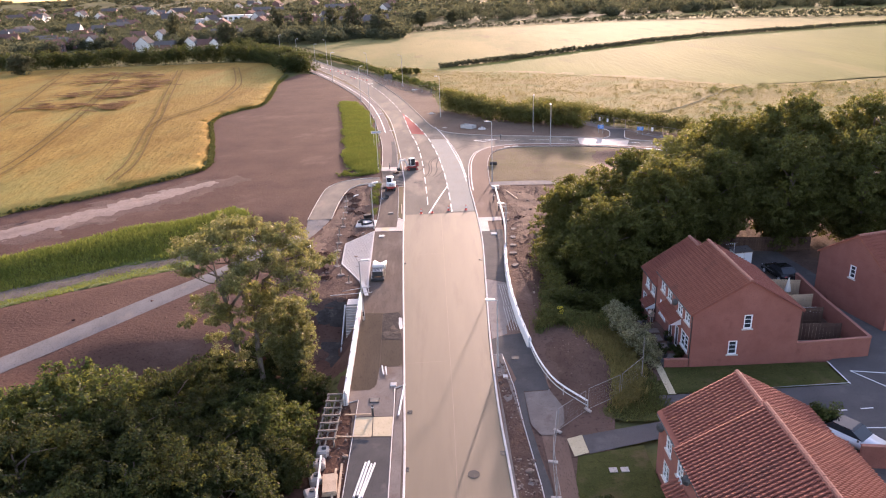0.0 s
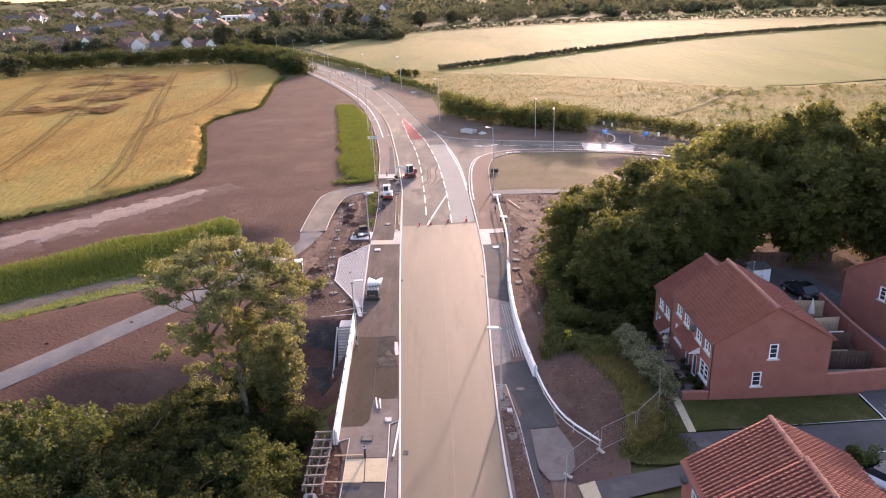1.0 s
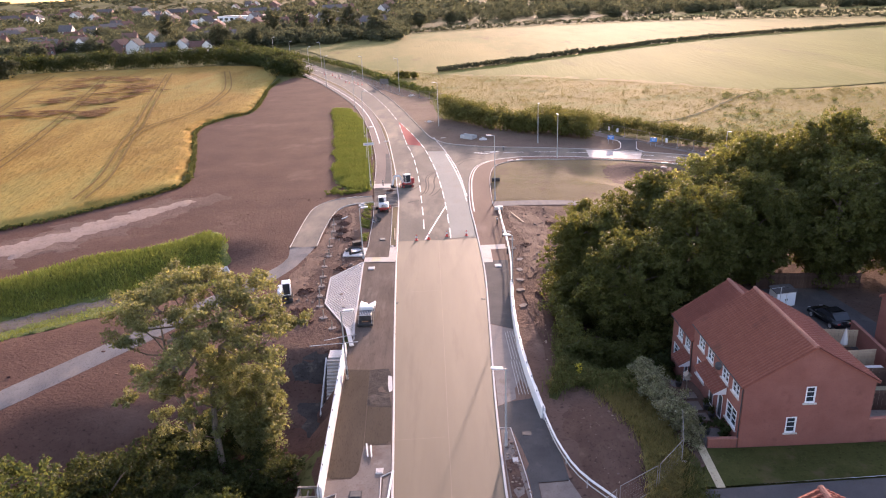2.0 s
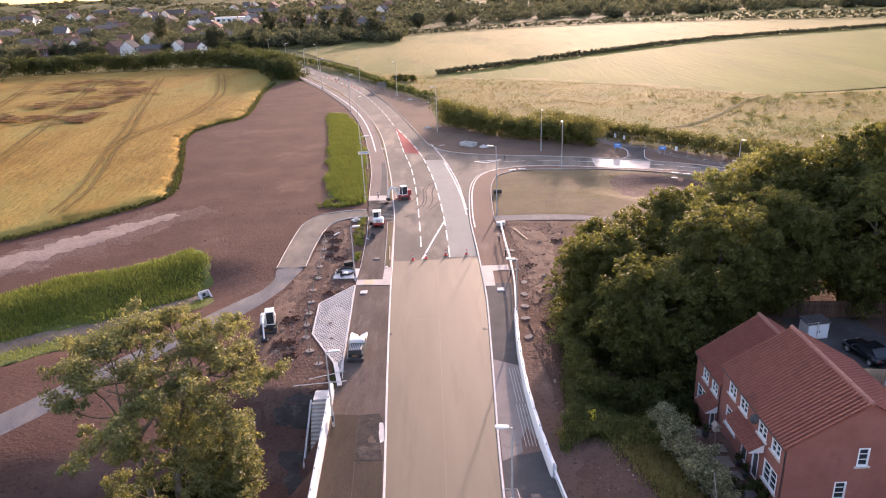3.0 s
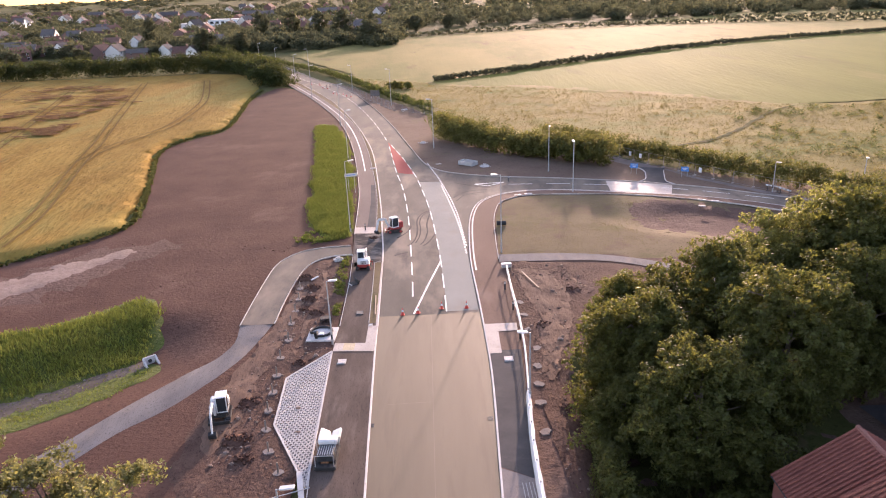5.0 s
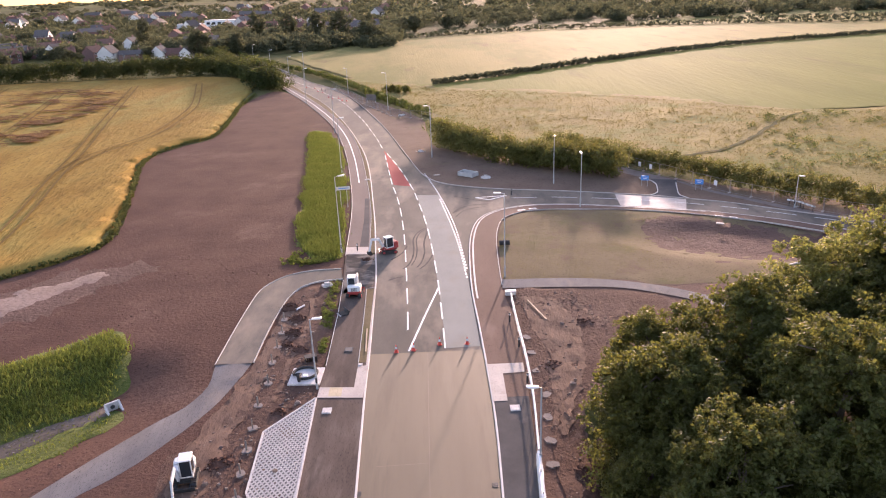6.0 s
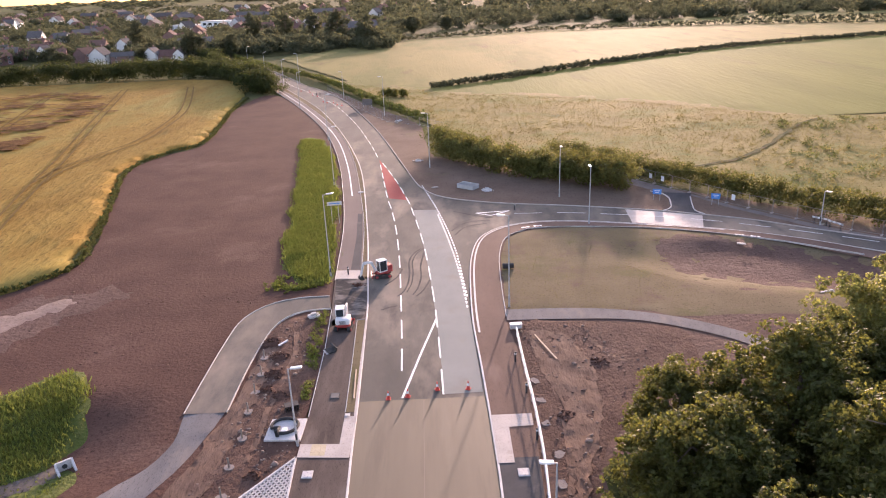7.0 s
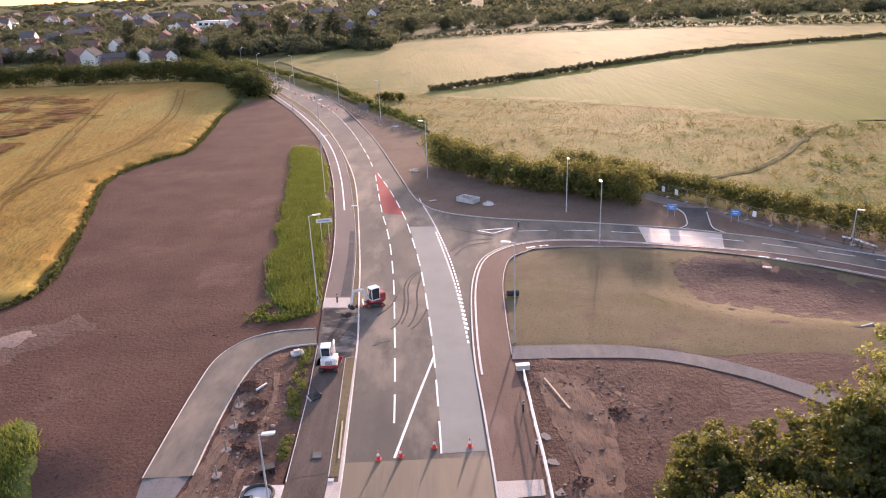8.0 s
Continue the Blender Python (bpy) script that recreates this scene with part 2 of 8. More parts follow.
M_dusty = mat("dusty_concrete", (0.165, 0.135, 0.115), (0.225, 0.186, 0.16), 0.6, 0.9, 0.4, 12.0, (0.15, 0.108, 0.085), 0.45, 0.57, bump_dist=0.02, spec=0.12, stains=((0.27, 0.235, 0.205), 0.8, 0.6))
M_fence = mat("stained_fence", (0.085, 0.05, 0.036), (0.13, 0.08, 0.058), 1.2, 0.85, 0.3, 10.0, obrand=0.15, spec=0.2)
M_pad = mat("dry_concrete", (0.22, 0.185, 0.16), (0.285, 0.24, 0.21), 0.5, 0.9, 0.4, 10.0, (0.19, 0.15, 0.125), 0.5, 0.56, bump_dist=0.02, spec=0.12, stains=((0.15, 0.12, 0.1), 0.7, 0.6))
M_bed = mat("ditch_silt", (0.115, 0.09, 0.07), (0.175, 0.14, 0.112), 0.4, 0.92, 0.7, 4.0, (0.10, 0.095, 0.045), 0.3, 0.55, bump_scale=3.0, bump_dist=0.12, spec=0.08)
M_mud = mat("churned_mud", (0.046, 0.039, 0.034), (0.085, 0.07, 0.06), 0.9, 0.95, 0.7, 7.0, (0.12, 0.096, 0.078), 0.8, 0.55, bump_scale=4.0, bump_dist=0.08, spec=0.05)
M_brownway = mat("dusty_brown_footway", (0.06, 0.046, 0.033), (0.085, 0.066, 0.048), 0.6, 0.92, 0.25, 16.0, (0.075, 0.055, 0.042), 0.35, 0.6, stretch=((1.0, 0.2, 1.0), 3), bump_dist=0.015, spec=0.06)
M_drysoil = mat("dry_soil", (0.112, 0.068, 0.052), (0.155, 0.098, 0.074), 0.15, 0.92, 0.9, 2.6, (0.185, 0.125, 0.093), 0.08, 0.56, bump_scale=1.8, bump_dist=0.18, spec=0.06, stains=((0.08, 0.05, 0.039), 0.2, 0.6))
M_ragwort = mat("yellow_flowers", (0.62, 0.5, 0.03), (0.7, 0.58, 0.05), 2.0, 0.7, trans=(0.6, 0.5, 0.05), island=0.2)
M_weed = mat("weed_leaves", (0.062, 0.076, 0.023), (0.112, 0.116, 0.038), 0.4, 0.8, trans=(0.24, 0.24, 0.07), island=0.5, spec=0.1)
M_rut = mat("dry_wheel_rut", (0.138, 0.084, 0.058), (0.195, 0.124, 0.086), 0.8, 0.9, 0.8, 6.0, (0.11, 0.066, 0.047), 0.7, 0.55, bump_scale=3.0, bump_dist=0.1, spec=0.08, stretch=((1.0, 0.35, 1.0), -4))
M_wire = mat("weathered_wire", (0.22, 0.2, 0.18), (0.3, 0.27, 0.24), 2.0, 0.7)
M_rubble = mat("rubble_stones", (0.16, 0.10, 0.075), (0.30, 0.22, 0.17), 0.5, 0.9, island=0.45, spec=0.15)
M_clod = mat("earth_clods", (0.13, 0.074, 0.054), (0.19, 0.115, 0.085), 0.3, 0.95, island=0.4, spec=0.05)
M_carw = mat("white_car_paint", (0.72, 0.72, 0.72), (0.76, 0.76, 0.76), 2.0, 0.2)
M_cark = mat("black_car_paint", (0.012, 0.012, 0.014), (0.018, 0.018, 0.02), 2.0, 0.18)
M_glass = bpy.data.materials.new("window_glass")
M_glass.use_nodes = True
g_b = M_glass.node_tree.nodes["Principled BSDF"]
g_b.inputs["Base Color"].default_value, g_b.inputs["Roughness"].default_value = (0.03, 0.035, 0.04, 1), 0.06

# ---------- helpers for building ----------


def lerp(a, b, t):
    return a + (b - a) * t


def sstep(a, b, x):
    t = np.clip((x - a) / (b - a), 0, 1)
    return t * t * (3 - 2 * t)


def spline(pts, step=1.5, closed=False):
    """Points along a smooth curve through the plan points, about step apart."""
    P = [Vector(p[:2]) for p in pts]
    n = len(P)
    out = []
    for i in range(n if closed else n - 1):
        p1, p2 = P[i], P[(i + 1) % n]
        p0 = P[i - 1] if (i or closed) else p1 * 2 - p2
        p3 = P[(i + 2) % n] if (closed or i + 2 < n) else p2 * 2 - p1
        k = max(1, int((p2 - p1).length / step))
        for j in range(k):
            t = j / k
            out.append(0.5 * ((2 * p1) + (p2 - p0) * t + (2 * p0 - 5 * p1 + 4 * p2 - p3) * t * t + (3 * p1 - p0 - 3 * p2 + p3) * t ** 3))
    if not closed:
        out.append(P[-1])
    return out


def offset(line, d):
    """The line moved d metres to its right."""
    out = []
    for i, p in enumerate(line):
        a, b = line[max(0, i - 1)], line[min(len(line) - 1, i + 1)]
        t = (b - a).normalized()
        out.append(p + Vector((t.y, -t.x)) * d)
    return out


def cut(line, y0, y1):
    return [p for p in line if y0 <= p.y <= y1]


def resample(line, n):
    d = [0.0]
    for a, b in zip(line, line[1:]):
        d.append(d[-1] + (Vector(b) - Vector(a)).length)
    q = np.linspace(0, d[-1], n)
    A = np.array([list(p) for p in line])
    return [Vector([float(np.interp(s, d, A[:, k])) for k in range(A.shape[1])]) for s in q]


def link_mesh(name, verts, faces, material, parent=None, label="", smooth=False):
    me = bpy.data.meshes.new(name)
    me.from_pydata([tuple(v) for v in verts], [], faces)
    me.materials.append(material)
    if smooth:
        me.shade_smooth()
    ob = new(name, me)
    if parent:
        ob.parent = parent
    if label:
        ob["label"] = label
    return ob


def part(name, bm, material, parent=None, label="", smooth=False):
    me = bpy.data.meshes.new(name)
    bm.normal_update()
    bm.to_mesh(me)
    bm.free()
    me.materials.append(material)
    if smooth:
        me.shade_smooth()
    ob = new(name, me)
    if parent:
        ob.parent = parent
    if label:
        ob["label"] = label
    return ob


def quads(name, Q, material, parent=None):
    """One mesh of loose quads; Q is an n x 4 x 3 array."""
    n = len(Q)
    me = bpy.data.meshes.new(name)
    me.vertices.add(4 * n)
    me.vertices.foreach_set("co", np.asarray(Q, dtype=np.float32).ravel())
    me.loops.add(4 * n)
    me.loops.foreach_set("vertex_index", np.arange(4 * n, dtype=np.int32))
    me.polygons.add(n)
    me.polygons.foreach_set("loop_start", np.arange(0, 4 * n, 4, dtype=np.int32))
    me.update(calc_edges=True)
    me.materials.append(material)
    ob = new(name, me)
    if parent:
        ob.parent = parent
    return ob


def box(bm, size, at, rot=(0, 0, 0), bevel=0.0):
    """Adds a box, its middle at the place given; bevel rounds its edges."""
    m = pose(*at, *rot) @ Matrix.Diagonal((*size, 1))
    r = bmesh.ops.create_cube(bm, size=1.0, matrix=m)
    if bevel:
        es = list({e for v in r["verts"] for e in v.link_edges})
        bmesh.ops.bevel(bm, geom=es, offset=bevel, segments=1, affect="EDGES")
    return bm


def rod(bm, a, b, r0, r1=None, n=8):
    """Adds a round bar from a to b."""
    a, b = Vector(a), Vector(b)
    r1 = r0 if r1 is None else r1
    q = (b - a).to_track_quat("Z", "Y").to_matrix().to_4x4()
    m = Matrix.Translation((a + b) / 2) @ q
    bmesh.ops.create_cone(bm, cap_ends=True, segments=n, radius1=r0, radius2=r1, depth=(b - a).length, matrix=m)
    return bm


def prism(bm, outline, axis, d0, d1):
    """Adds a solid: an outline of (u, v) pushed along an axis from d0 to d1. x: (y, z); y: (x, z); z: (x, y)."""
    def at(u, v, d):
        return {"x": (d, u, v), "y": (u, d, v), "z": (u, v, d)}[axis]
    A = [bm.verts.new(at(u, v, d0)) for u, v in outline]
    B = [bm.verts.new(at(u, v, d1)) for u, v in outline]
    n = len(A)
    bm.faces.new(A)
    bm.faces.new(B[::-1])
    for i in range(n):
        bm.faces.new((A[i], B[i], B[(i + 1) % n], A[(i + 1) % n]))
    bmesh.ops.recalc_face_normals(bm, faces=bm.faces)
    return bm


def thing(name, label, category, m=None, group="", kind=""):
    ob = new(name)
    if m is not None:
        ob.matrix_world = m
    return tagged(ob, label, category, group, kind)


# ---------- the land ----------
DITCH = [(-28.2, 93.6), (-31, 90.9), (-36.2, 86.9), (-40.4, 85.2), (-50, 79.4), (-80, 61.5)]


def ditch(x, y):
    best, side = np.full(np.shape(x), 1e9), np.zeros(np.shape(x))
    for (ax, ay), (bx, by) in zip(DITCH, DITCH[1:]):
        dx, dy = bx - ax, by - ay
        t = np.clip(((x - ax) * dx + (y - ay) * dy) / (dx * dx + dy * dy), 0, 1)
        d = np.hypot(x - ax - t * dx, y - ay - t * dy)
        s = (x - ax) * dy - (y - ay) * dx
        side = np.where(d < best, s, side)
        best = np.minimum(best, d)
    north = sstep(1.6, 9.8, best)
    south = sstep(0.5, 9.0, best)
    return -1.3 * (1 - np.where(side > 0, north, south))


def height(x, y):
    x, y = np.asarray(x, float), np.asarray(y, float)
    h = ditch(x, y)
    stream = sstep(38, 46, y) * sstep(63, 55, y) * sstep(-40, -30, x)
    steps = sstep(54, 60, y) * sstep(70.5, 66.5, y) * sstep(-19, -14, x)
    h = h - 2.8 * np.maximum(sstep(-9.6, -12.0, x) * stream, sstep(-9.15, -9.5, x) * steps)
    h = h - 2.4 * sstep(8.9, 15.0, x) * sstep(62, 68, y) * sstep(90, 82, y) * sstep(24, 17, x)
    h = h - 0.8 * np.clip(1.25 - np.hypot((x - 41) / 15.0, (y - 125 + 0.25 * (x - 41)) / 7.0), 0, 0.6) / 0.6
    h = h - 1.4 * sstep(62.8, 63.6, y) * sstep(19, 20.6, x) * sstep(31.5, 30, x) * sstep(73, 69.5, y)
    h = h + 0.9 * np.exp(-(((x - 11.8) / 3.0) ** 2 + ((y - 55.5) / 4.5) ** 2))
    return h


def hgt(x, y):
    return float(height(x, y))


def axis_steps(lo, hi, step, far_lo, far_hi):
    a = list(np.arange(lo, hi + 0.01, step))
    d, v = step, hi
    while v < far_hi:
        d *= 1.35
        v += d
        a.append(v)
    d, v = step, lo
    while v > far_lo:
        d *= 1.35
        v -= d
        a.insert(0, v)
    return np.array(a)


gx = axis_steps(-84, 64, 1.0, -4300, 4300)
gy = axis_steps(20, 150, 1.0, -900, 4600)
GX, GY = np.meshgrid(gx, gy)
GZ = height(GX, GY) - 0.25
nx, ny = len(gx), len(gy)
gv = np.stack([GX, GY, GZ], -1).reshape(-1, 3)
gf = [(j * nx + i, j * nx + i + 1, (j + 1) * nx + i + 1, (j + 1) * nx + i) for j in range(ny - 1) for i in range(nx - 1)]
ground = link_mesh("ground", gv, gf, M_land, smooth=True)
tagged(ground, "wide dry grassland reaching the hazy horizon", "ground", kind="structure")


def sheet(name, outline, z, material, step=0.0, smooth=0.0, ragged=0.0, label="", category="", kind="structure", bumps=0.0, parent=None, skirt=0.0):
    """A surface laid on the land inside an outline; step: spacing of inner points that follow the relief."""
    pts = spline(outline, smooth, True) if smooth else [Vector(p[:2]) for p in outline]
    if ragged:
        pts = [p + Vector((noise.noise((p.x * 0.35, p.y * 0.35, 3.1)), noise.noise((p.x * 0.35, p.y * 0.35, 8.7)))) * ragged + Vector((noise.noise((p.x * 1.7, p.y * 1.7, 1.1)), noise.noise((p.x * 1.7, p.y * 1.7, 5.7)))) * ragged * 0.6 for p in pts]
    n = len(pts)
    allp = list(pts)
    if step:
        A = np.array([(p.x, p.y) for p in pts])
        x0, y0 = A.min(0)
        x1, y1 = A.max(0)
        X, Y = np.meshgrid(np.arange(x0, x1, step), np.arange(y0, y1, step))
        rng = np.random.default_rng(len(name))
        X = (X + rng.uniform(-0.25, 0.25, X.shape) * step).ravel()
        Y = (Y + rng.uniform(-0.25, 0.25, Y.shape) * step).ravel()
        inside = np.zeros(len(X), bool)
        for i in range(n):
            ax, ay = A[i]
            bx, by = A[(i + 1) % n]
            c = ((ay > Y) != (by > Y))
            with np.errstate(divide="ignore", invalid="ignore"):
                inside ^= c & (X < (bx - ax) * (Y - ay) / (by - ay + 1e-12) + ax)
        allp += [Vector((float(x), float(y))) for x, y in zip(X[inside], Y[inside])]
    from_cdt = geometry.delaunay_2d_cdt(allp, [(i, (i + 1) % n) for i in range(n)], [], 1, 1e-4)
    V = np.array([(v.x, v.y) for v in from_cdt[0]])
    H = height(V[:, 0], V[:, 1]) + z
    if step:
        rim = np.zeros(len(V), bool)
        rim[[k for k, src in enumerate(from_cdt[3]) if any(i < n for i in src)]] = True
        H = np.where(rim, H - (0.0 if parent else z * 0.85), H)
    if bumps:
        H = H + np.where(rim if step else False, 0.0, 1.0) * np.array([bumps * noise.noise((x * 0.5, y * 0.5, 2.0)) + bumps * 0.6 * noise.noise((x * 1.6, y * 1.6, 7.0)) for x, y in V])
    VV, FF = [tuple(v) for v in np.column_stack([V, H])], [tuple(f) for f in from_cdt[2]]
    if skirt:
        k0 = len(VV)
        VV += [(VV[i][0], VV[i][1], VV[i][2] - skirt) for i in range(n)]
        FF += [(i, k0 + i, k0 + (i + 1) % n, (i + 1) % n) for i in range(n)]
    ob = link_mesh(name, VV, FF, material, parent, smooth=bool(step))
    if not parent:
        tagged(ob, label, category, kind=kind)
    elif label:
        ob["label"] = label
    return ob


def ribbon(name, A, B, z, material, across=1, label="", category="", kind="structure", parent=None):
    """A strip between two plan lines."""
    n = max(len(A), len(B), 2)
    A, B = resample(A, n), resample(B, n)
    V, F = [], []
    for a, b in zip(A, B):
        for k in range(across + 1):
            p = a.lerp(b, k / across)
            V.append((p.x, p.y, hgt(p.x, p.y) + z))
    w = across + 1
    for i in range(n - 1):
        for k in range(across):
            F.append((i * w + k, i * w + k + 1, (i + 1) * w + k + 1, (i + 1) * w + k))
    ob = link_mesh(name, V, F, material, parent)
    if not parent:
        tagged(ob, label, category, kind=kind)
    return ob


def kerb(name, line, width, top, material, label, low=-0.05, parent=None):
    """A kerb with a chamfered top edge along a plan line; its face is the line, its back lies to the right."""
    prof = [(0.0, low), (0.0, top - 0.03), (0.03, top), (width, top), (width, low)]
    rows = [offset(line, u) for u, _ in prof]
    V, F = [], []
    k = len(prof)
    for i in range(len(line)):
        for j, (u, v) in enumerate(prof):
            p = rows[j][i]
            V.append((p.x, p.y, v))
    for i in range(len(line) - 1):
        for j in range(k - 1):
            F.append((i * k + j, (i + 1) * k + j, (i + 1) * k + j + 1, i * k + j + 1))
    ob = link_mesh(name, V, F, material, parent)
    if parent:
        if label:
            ob["label"] = label
    else:
        tagged(ob, label, "kerb", kind="structure")
    return ob


# red topsoil round the works
soil = sheet("topsoil", [(-75, 55), (-70, 100), (-69.9, 108.2), (-56.3, 118.4), (-44.8, 133.9), (-49.9, 157), (-58, 186), (-55, 199), (-50.3, 209), (-54, 240), (-55.5, 262), (-53, 283), (-46.5, 280), (-36, 256), (-21, 206), (-13.6, 162), (-10.3, 125), (-9.3, 92), (-9.5, 70), (-9.5, 30), (-60, 30)], 0.0, M_soil, 2.0, 1.6, 0.5, "bare reddish-brown topsoil spread over the embankment", "soil")
sheet("topsoil", [(4.5, 30), (4.6, 60), (5.5, 92), (5.6, 118), (8, 135), (14, 141.5), (32, 139), (44, 133), (56, 124), (80, 104), (80, 60), (44, 60), (20, 52), (14, 50), (10, 36)], 0.0, M_drysoil, 2.0, 1.6, 0.2, "bare reddish-brown soil beside the new junction", "soil")
sheet("topsoil", [(-46, 306), (-35, 291), (-25, 265), (-15.5, 231), (-9.7, 207), (-5.2, 184), (-1, 165), (3, 158), (12.2, 153.4), (20.9, 151.0), (27.6, 148.8), (34.3, 146.3), (40.3, 143.3), (45.2, 140.5), (50.6, 136.3), (56.3, 132.1), (80, 115.5), (80, 122), (50, 148), (36, 160), (20, 172), (3, 186), (0, 200), (-2, 222), (-14, 250), (-30, 285)], 0.0, M_earth, 3.0, 1.6, 0.3, "bare brown earth between the new road and the hedge", "soil")

# crops and grass
wheat = sheet("wheat_field", [(-74, 105), (-63.2, 113.5), (-56.3, 119.5), (-46.5, 131), (-47, 140), (-51.5, 160), (-59.5, 186), (-56, 203), (-52, 212), (-57, 255), (-60, 285), (-66, 318), (-88, 334), (-110, 335), (-170, 336), (-230, 330), (-260, 250), (-190, 150), (-120, 95)], 0.65, M_wheat, 2.2, 1.4, 1.2, "ripe golden wheat field with tramlines", "wheat field", "stuff", 0.22, skirt=0.9)

sheet("green_field", [(-31, 311), (-10, 291), (8, 272), (25, 266), (39, 257), (59, 242), (70, 233), (84, 217), (102, 212), (150, 218), (260, 215), (420, 190), (420, 430), (300, 425), (220, 408), (135, 379), (66, 333), (28, 303), (3, 292), (-18, 306)], 0.05, M_field, 12.0, 4.0, 1.0, "broad yellow-green crop field lit from behind", "field", "stuff")
sheet("pasture", [(-20, 300), (3, 288), (28, 304), (66, 334), (135, 380), (220, 409), (300, 428), (300, 470), (203, 524), (91, 540), (-18, 502), (-70, 430), (-60, 385), (-36, 330)], 0.08, M_pale, 12.0, 4.0, 1.0, "pale sunlit pasture beyond a field hedge", "field", "stuff")
sheet("far_field", [(150, 560), (330, 490), (520, 430), (620, 470), (560, 600), (300, 680)], 0.1, M_pale, 30.0, 8.0, 1.0, "pale distant field between hedges", "field", "stuff")
rough = sheet("rough_grassland", [(-38, 313), (-20, 268), (-14, 258), (0, 225), (5, 200), (30, 175), (40, 165), (60, 149), (100, 120), (180, 110), (260, 130), (250, 212), (150, 216), (102, 211), (85, 219), (72, 236), (60, 246), (40, 261), (26, 270), (9, 276), (-9, 295), (-30, 314)], 0.02, M_rough, 3.0, 2.0, 0.8, "rough brown grassland with weeds and tussocks", "grassland", "stuff", 0.15)
sheet("dry_verge", [(8.7, 115.8), (8.9, 122), (9.4, 131), (10.8, 137.3), (13, 139.8), (16, 140.9), (22, 140.5), (32, 138.4), (44, 132.5), (53, 126), (62, 118), (58, 106), (46, 108), (36, 112), (26, 112.5), (22, 114.2), (14, 115.6)], 0.035, M_dry, 1.5, 1.0, 0.25, "thin dry grass verge inside the junction", "verge", "stuff")
sheet("basin_soil", [(27.6, 128.5), (29, 133.4), (32.8, 136.2), (38.3, 134.8), (44.0, 131.4), (51.4, 126.0), (58, 120), (54, 113.5), (44.5, 117.9), (40.3, 119.0), (35.9, 121.2), (31.5, 123.0), (28.6, 126.0)], 0.07, M_drysoil, 1.2, 0.5, 1.5, "bare dark soil in a shallow drainage basin", "soil", bumps=0.06)
sheet("basin_grass", [(27.5, 125.6), (35, 121.8), (42, 118.4), (50, 114), (49.5, 112.6), (41.5, 116.6), (34.5, 120.2), (27.5, 124)], 0.06, M_dry, 1.0, 0.8, 0.3, "thin green grass along the basin's foot", "grass strip", "stuff")
sheet("grass_bank", [(-29.8, 103.6), (-31.9, 107.0), (-38, 101.8), (-45.3, 98), (-57, 89), (-80, 78), (-80, 64), (-55, 78.2), (-50, 81.2), (-41, 86.6), (-36.1, 88.2), (-32.5, 91.0), (-29.6, 93.2), (-27.7, 95.5), (-27.4, 98.4), (-28.6, 101.5)], 0.14, M_bank, 1.2, 0.8, 0.7, "long green grass on the side of a drainage ditch", "grass bank", "stuff", 0.12)
sheet("grass_strip", [(-26.6, 93.6), (-29.5, 91.4), (-33.5, 87.6), (-36.4, 85.7), (-40, 84.4), (-50, 77.6), (-73, 62.5), (-74, 60.5), (-53.4, 70.5), (-44.3, 76.2), (-37.4, 80.3), (-34.5, 82), (-31.7, 83.8), (-28.7, 86.8), (-25.6, 91.2)], 0.16, M_bank, 0.8, 0.6, 0.7, "narrow yellow-green grass strip along the ditch", "grass strip", "stuff", 0.08)
sheet("ditch_bed", [(-27.5, 94.8), (-29.5, 93.5), (-32.5, 91.6), (-36.1, 88.9), (-41, 87.3), (-50, 81.8), (-80, 65), (-79.5, 59.3), (-50, 77), (-40, 83.8), (-36.4, 85.0), (-33.5, 86.9), (-29.5, 90.6), (-27, 92.7)], 0.12, M_bed, 1.2, 1.2, 0.3, "dry stony bed of a drainage ditch", "ditch")
sheet("grass_verge", [(-28.1, 208.5), (-23.7, 208), (-18.6, 188), (-15.3, 166), (-13.3, 149), (-11.6, 132), (-11.3, 124.3), (-14, 125), (-16.6, 128), (-18, 135), (-20.5, 155), (-23.5, 177)], 0.05, M_bank, 1.0, 0.6, 0.9, "long green grass verge beside the cycle track", "verge", "stuff", 0.15)
sheet("dry_fringe", [(-72, 88.5), (-60, 92.5), (-54, 98.5), (-48, 104.5), (-41.5, 112.5), (-37.8, 118.5), (-34.6, 125.2), (-40, 125.6), (-48, 121.2), (-55, 114), (-61, 107.5), (-66, 102.5), (-74, 99)], 0.04, M_drysoil, 1.2, 0.6, 2.6, "dry crumbled soil along the earth track", "soil")
sheet("dirt_track", [(-72, 91), (-61.7, 94.5), (-56.3, 99.5), (-50.7, 105.5), (-44.8, 113.6), (-38.6, 122.5), (-41, 123.2), (-46.9, 119.5), (-53.6, 112), (-59.6, 106), (-66, 100.5), (-74, 97)], 0.08, M_track, 1.5, 0.6, 1.6, "pale dry earth track beside the wheat", "track")
dirt_l = sheet("site_dirt", [(-9.6, 73), (-9.6, 92), (-9.6, 100), (-9.9, 116), (-11.5, 117.2), (-14.2, 115.6), (-15.4, 112.8), (-15.8, 107), (-16.0, 98), (-16.9, 93), (-18, 87.5), (-19, 82), (-18.5, 76), (-16.5, 70), (-15, 63), (-11.2, 62.5), (-11.1, 70.2), (-9.8, 71.4)], 0.07, M_dirt, 1.2, 0.7, 0.9, "churned brown site dirt with machine tracks", "dirt", bumps=0.12)
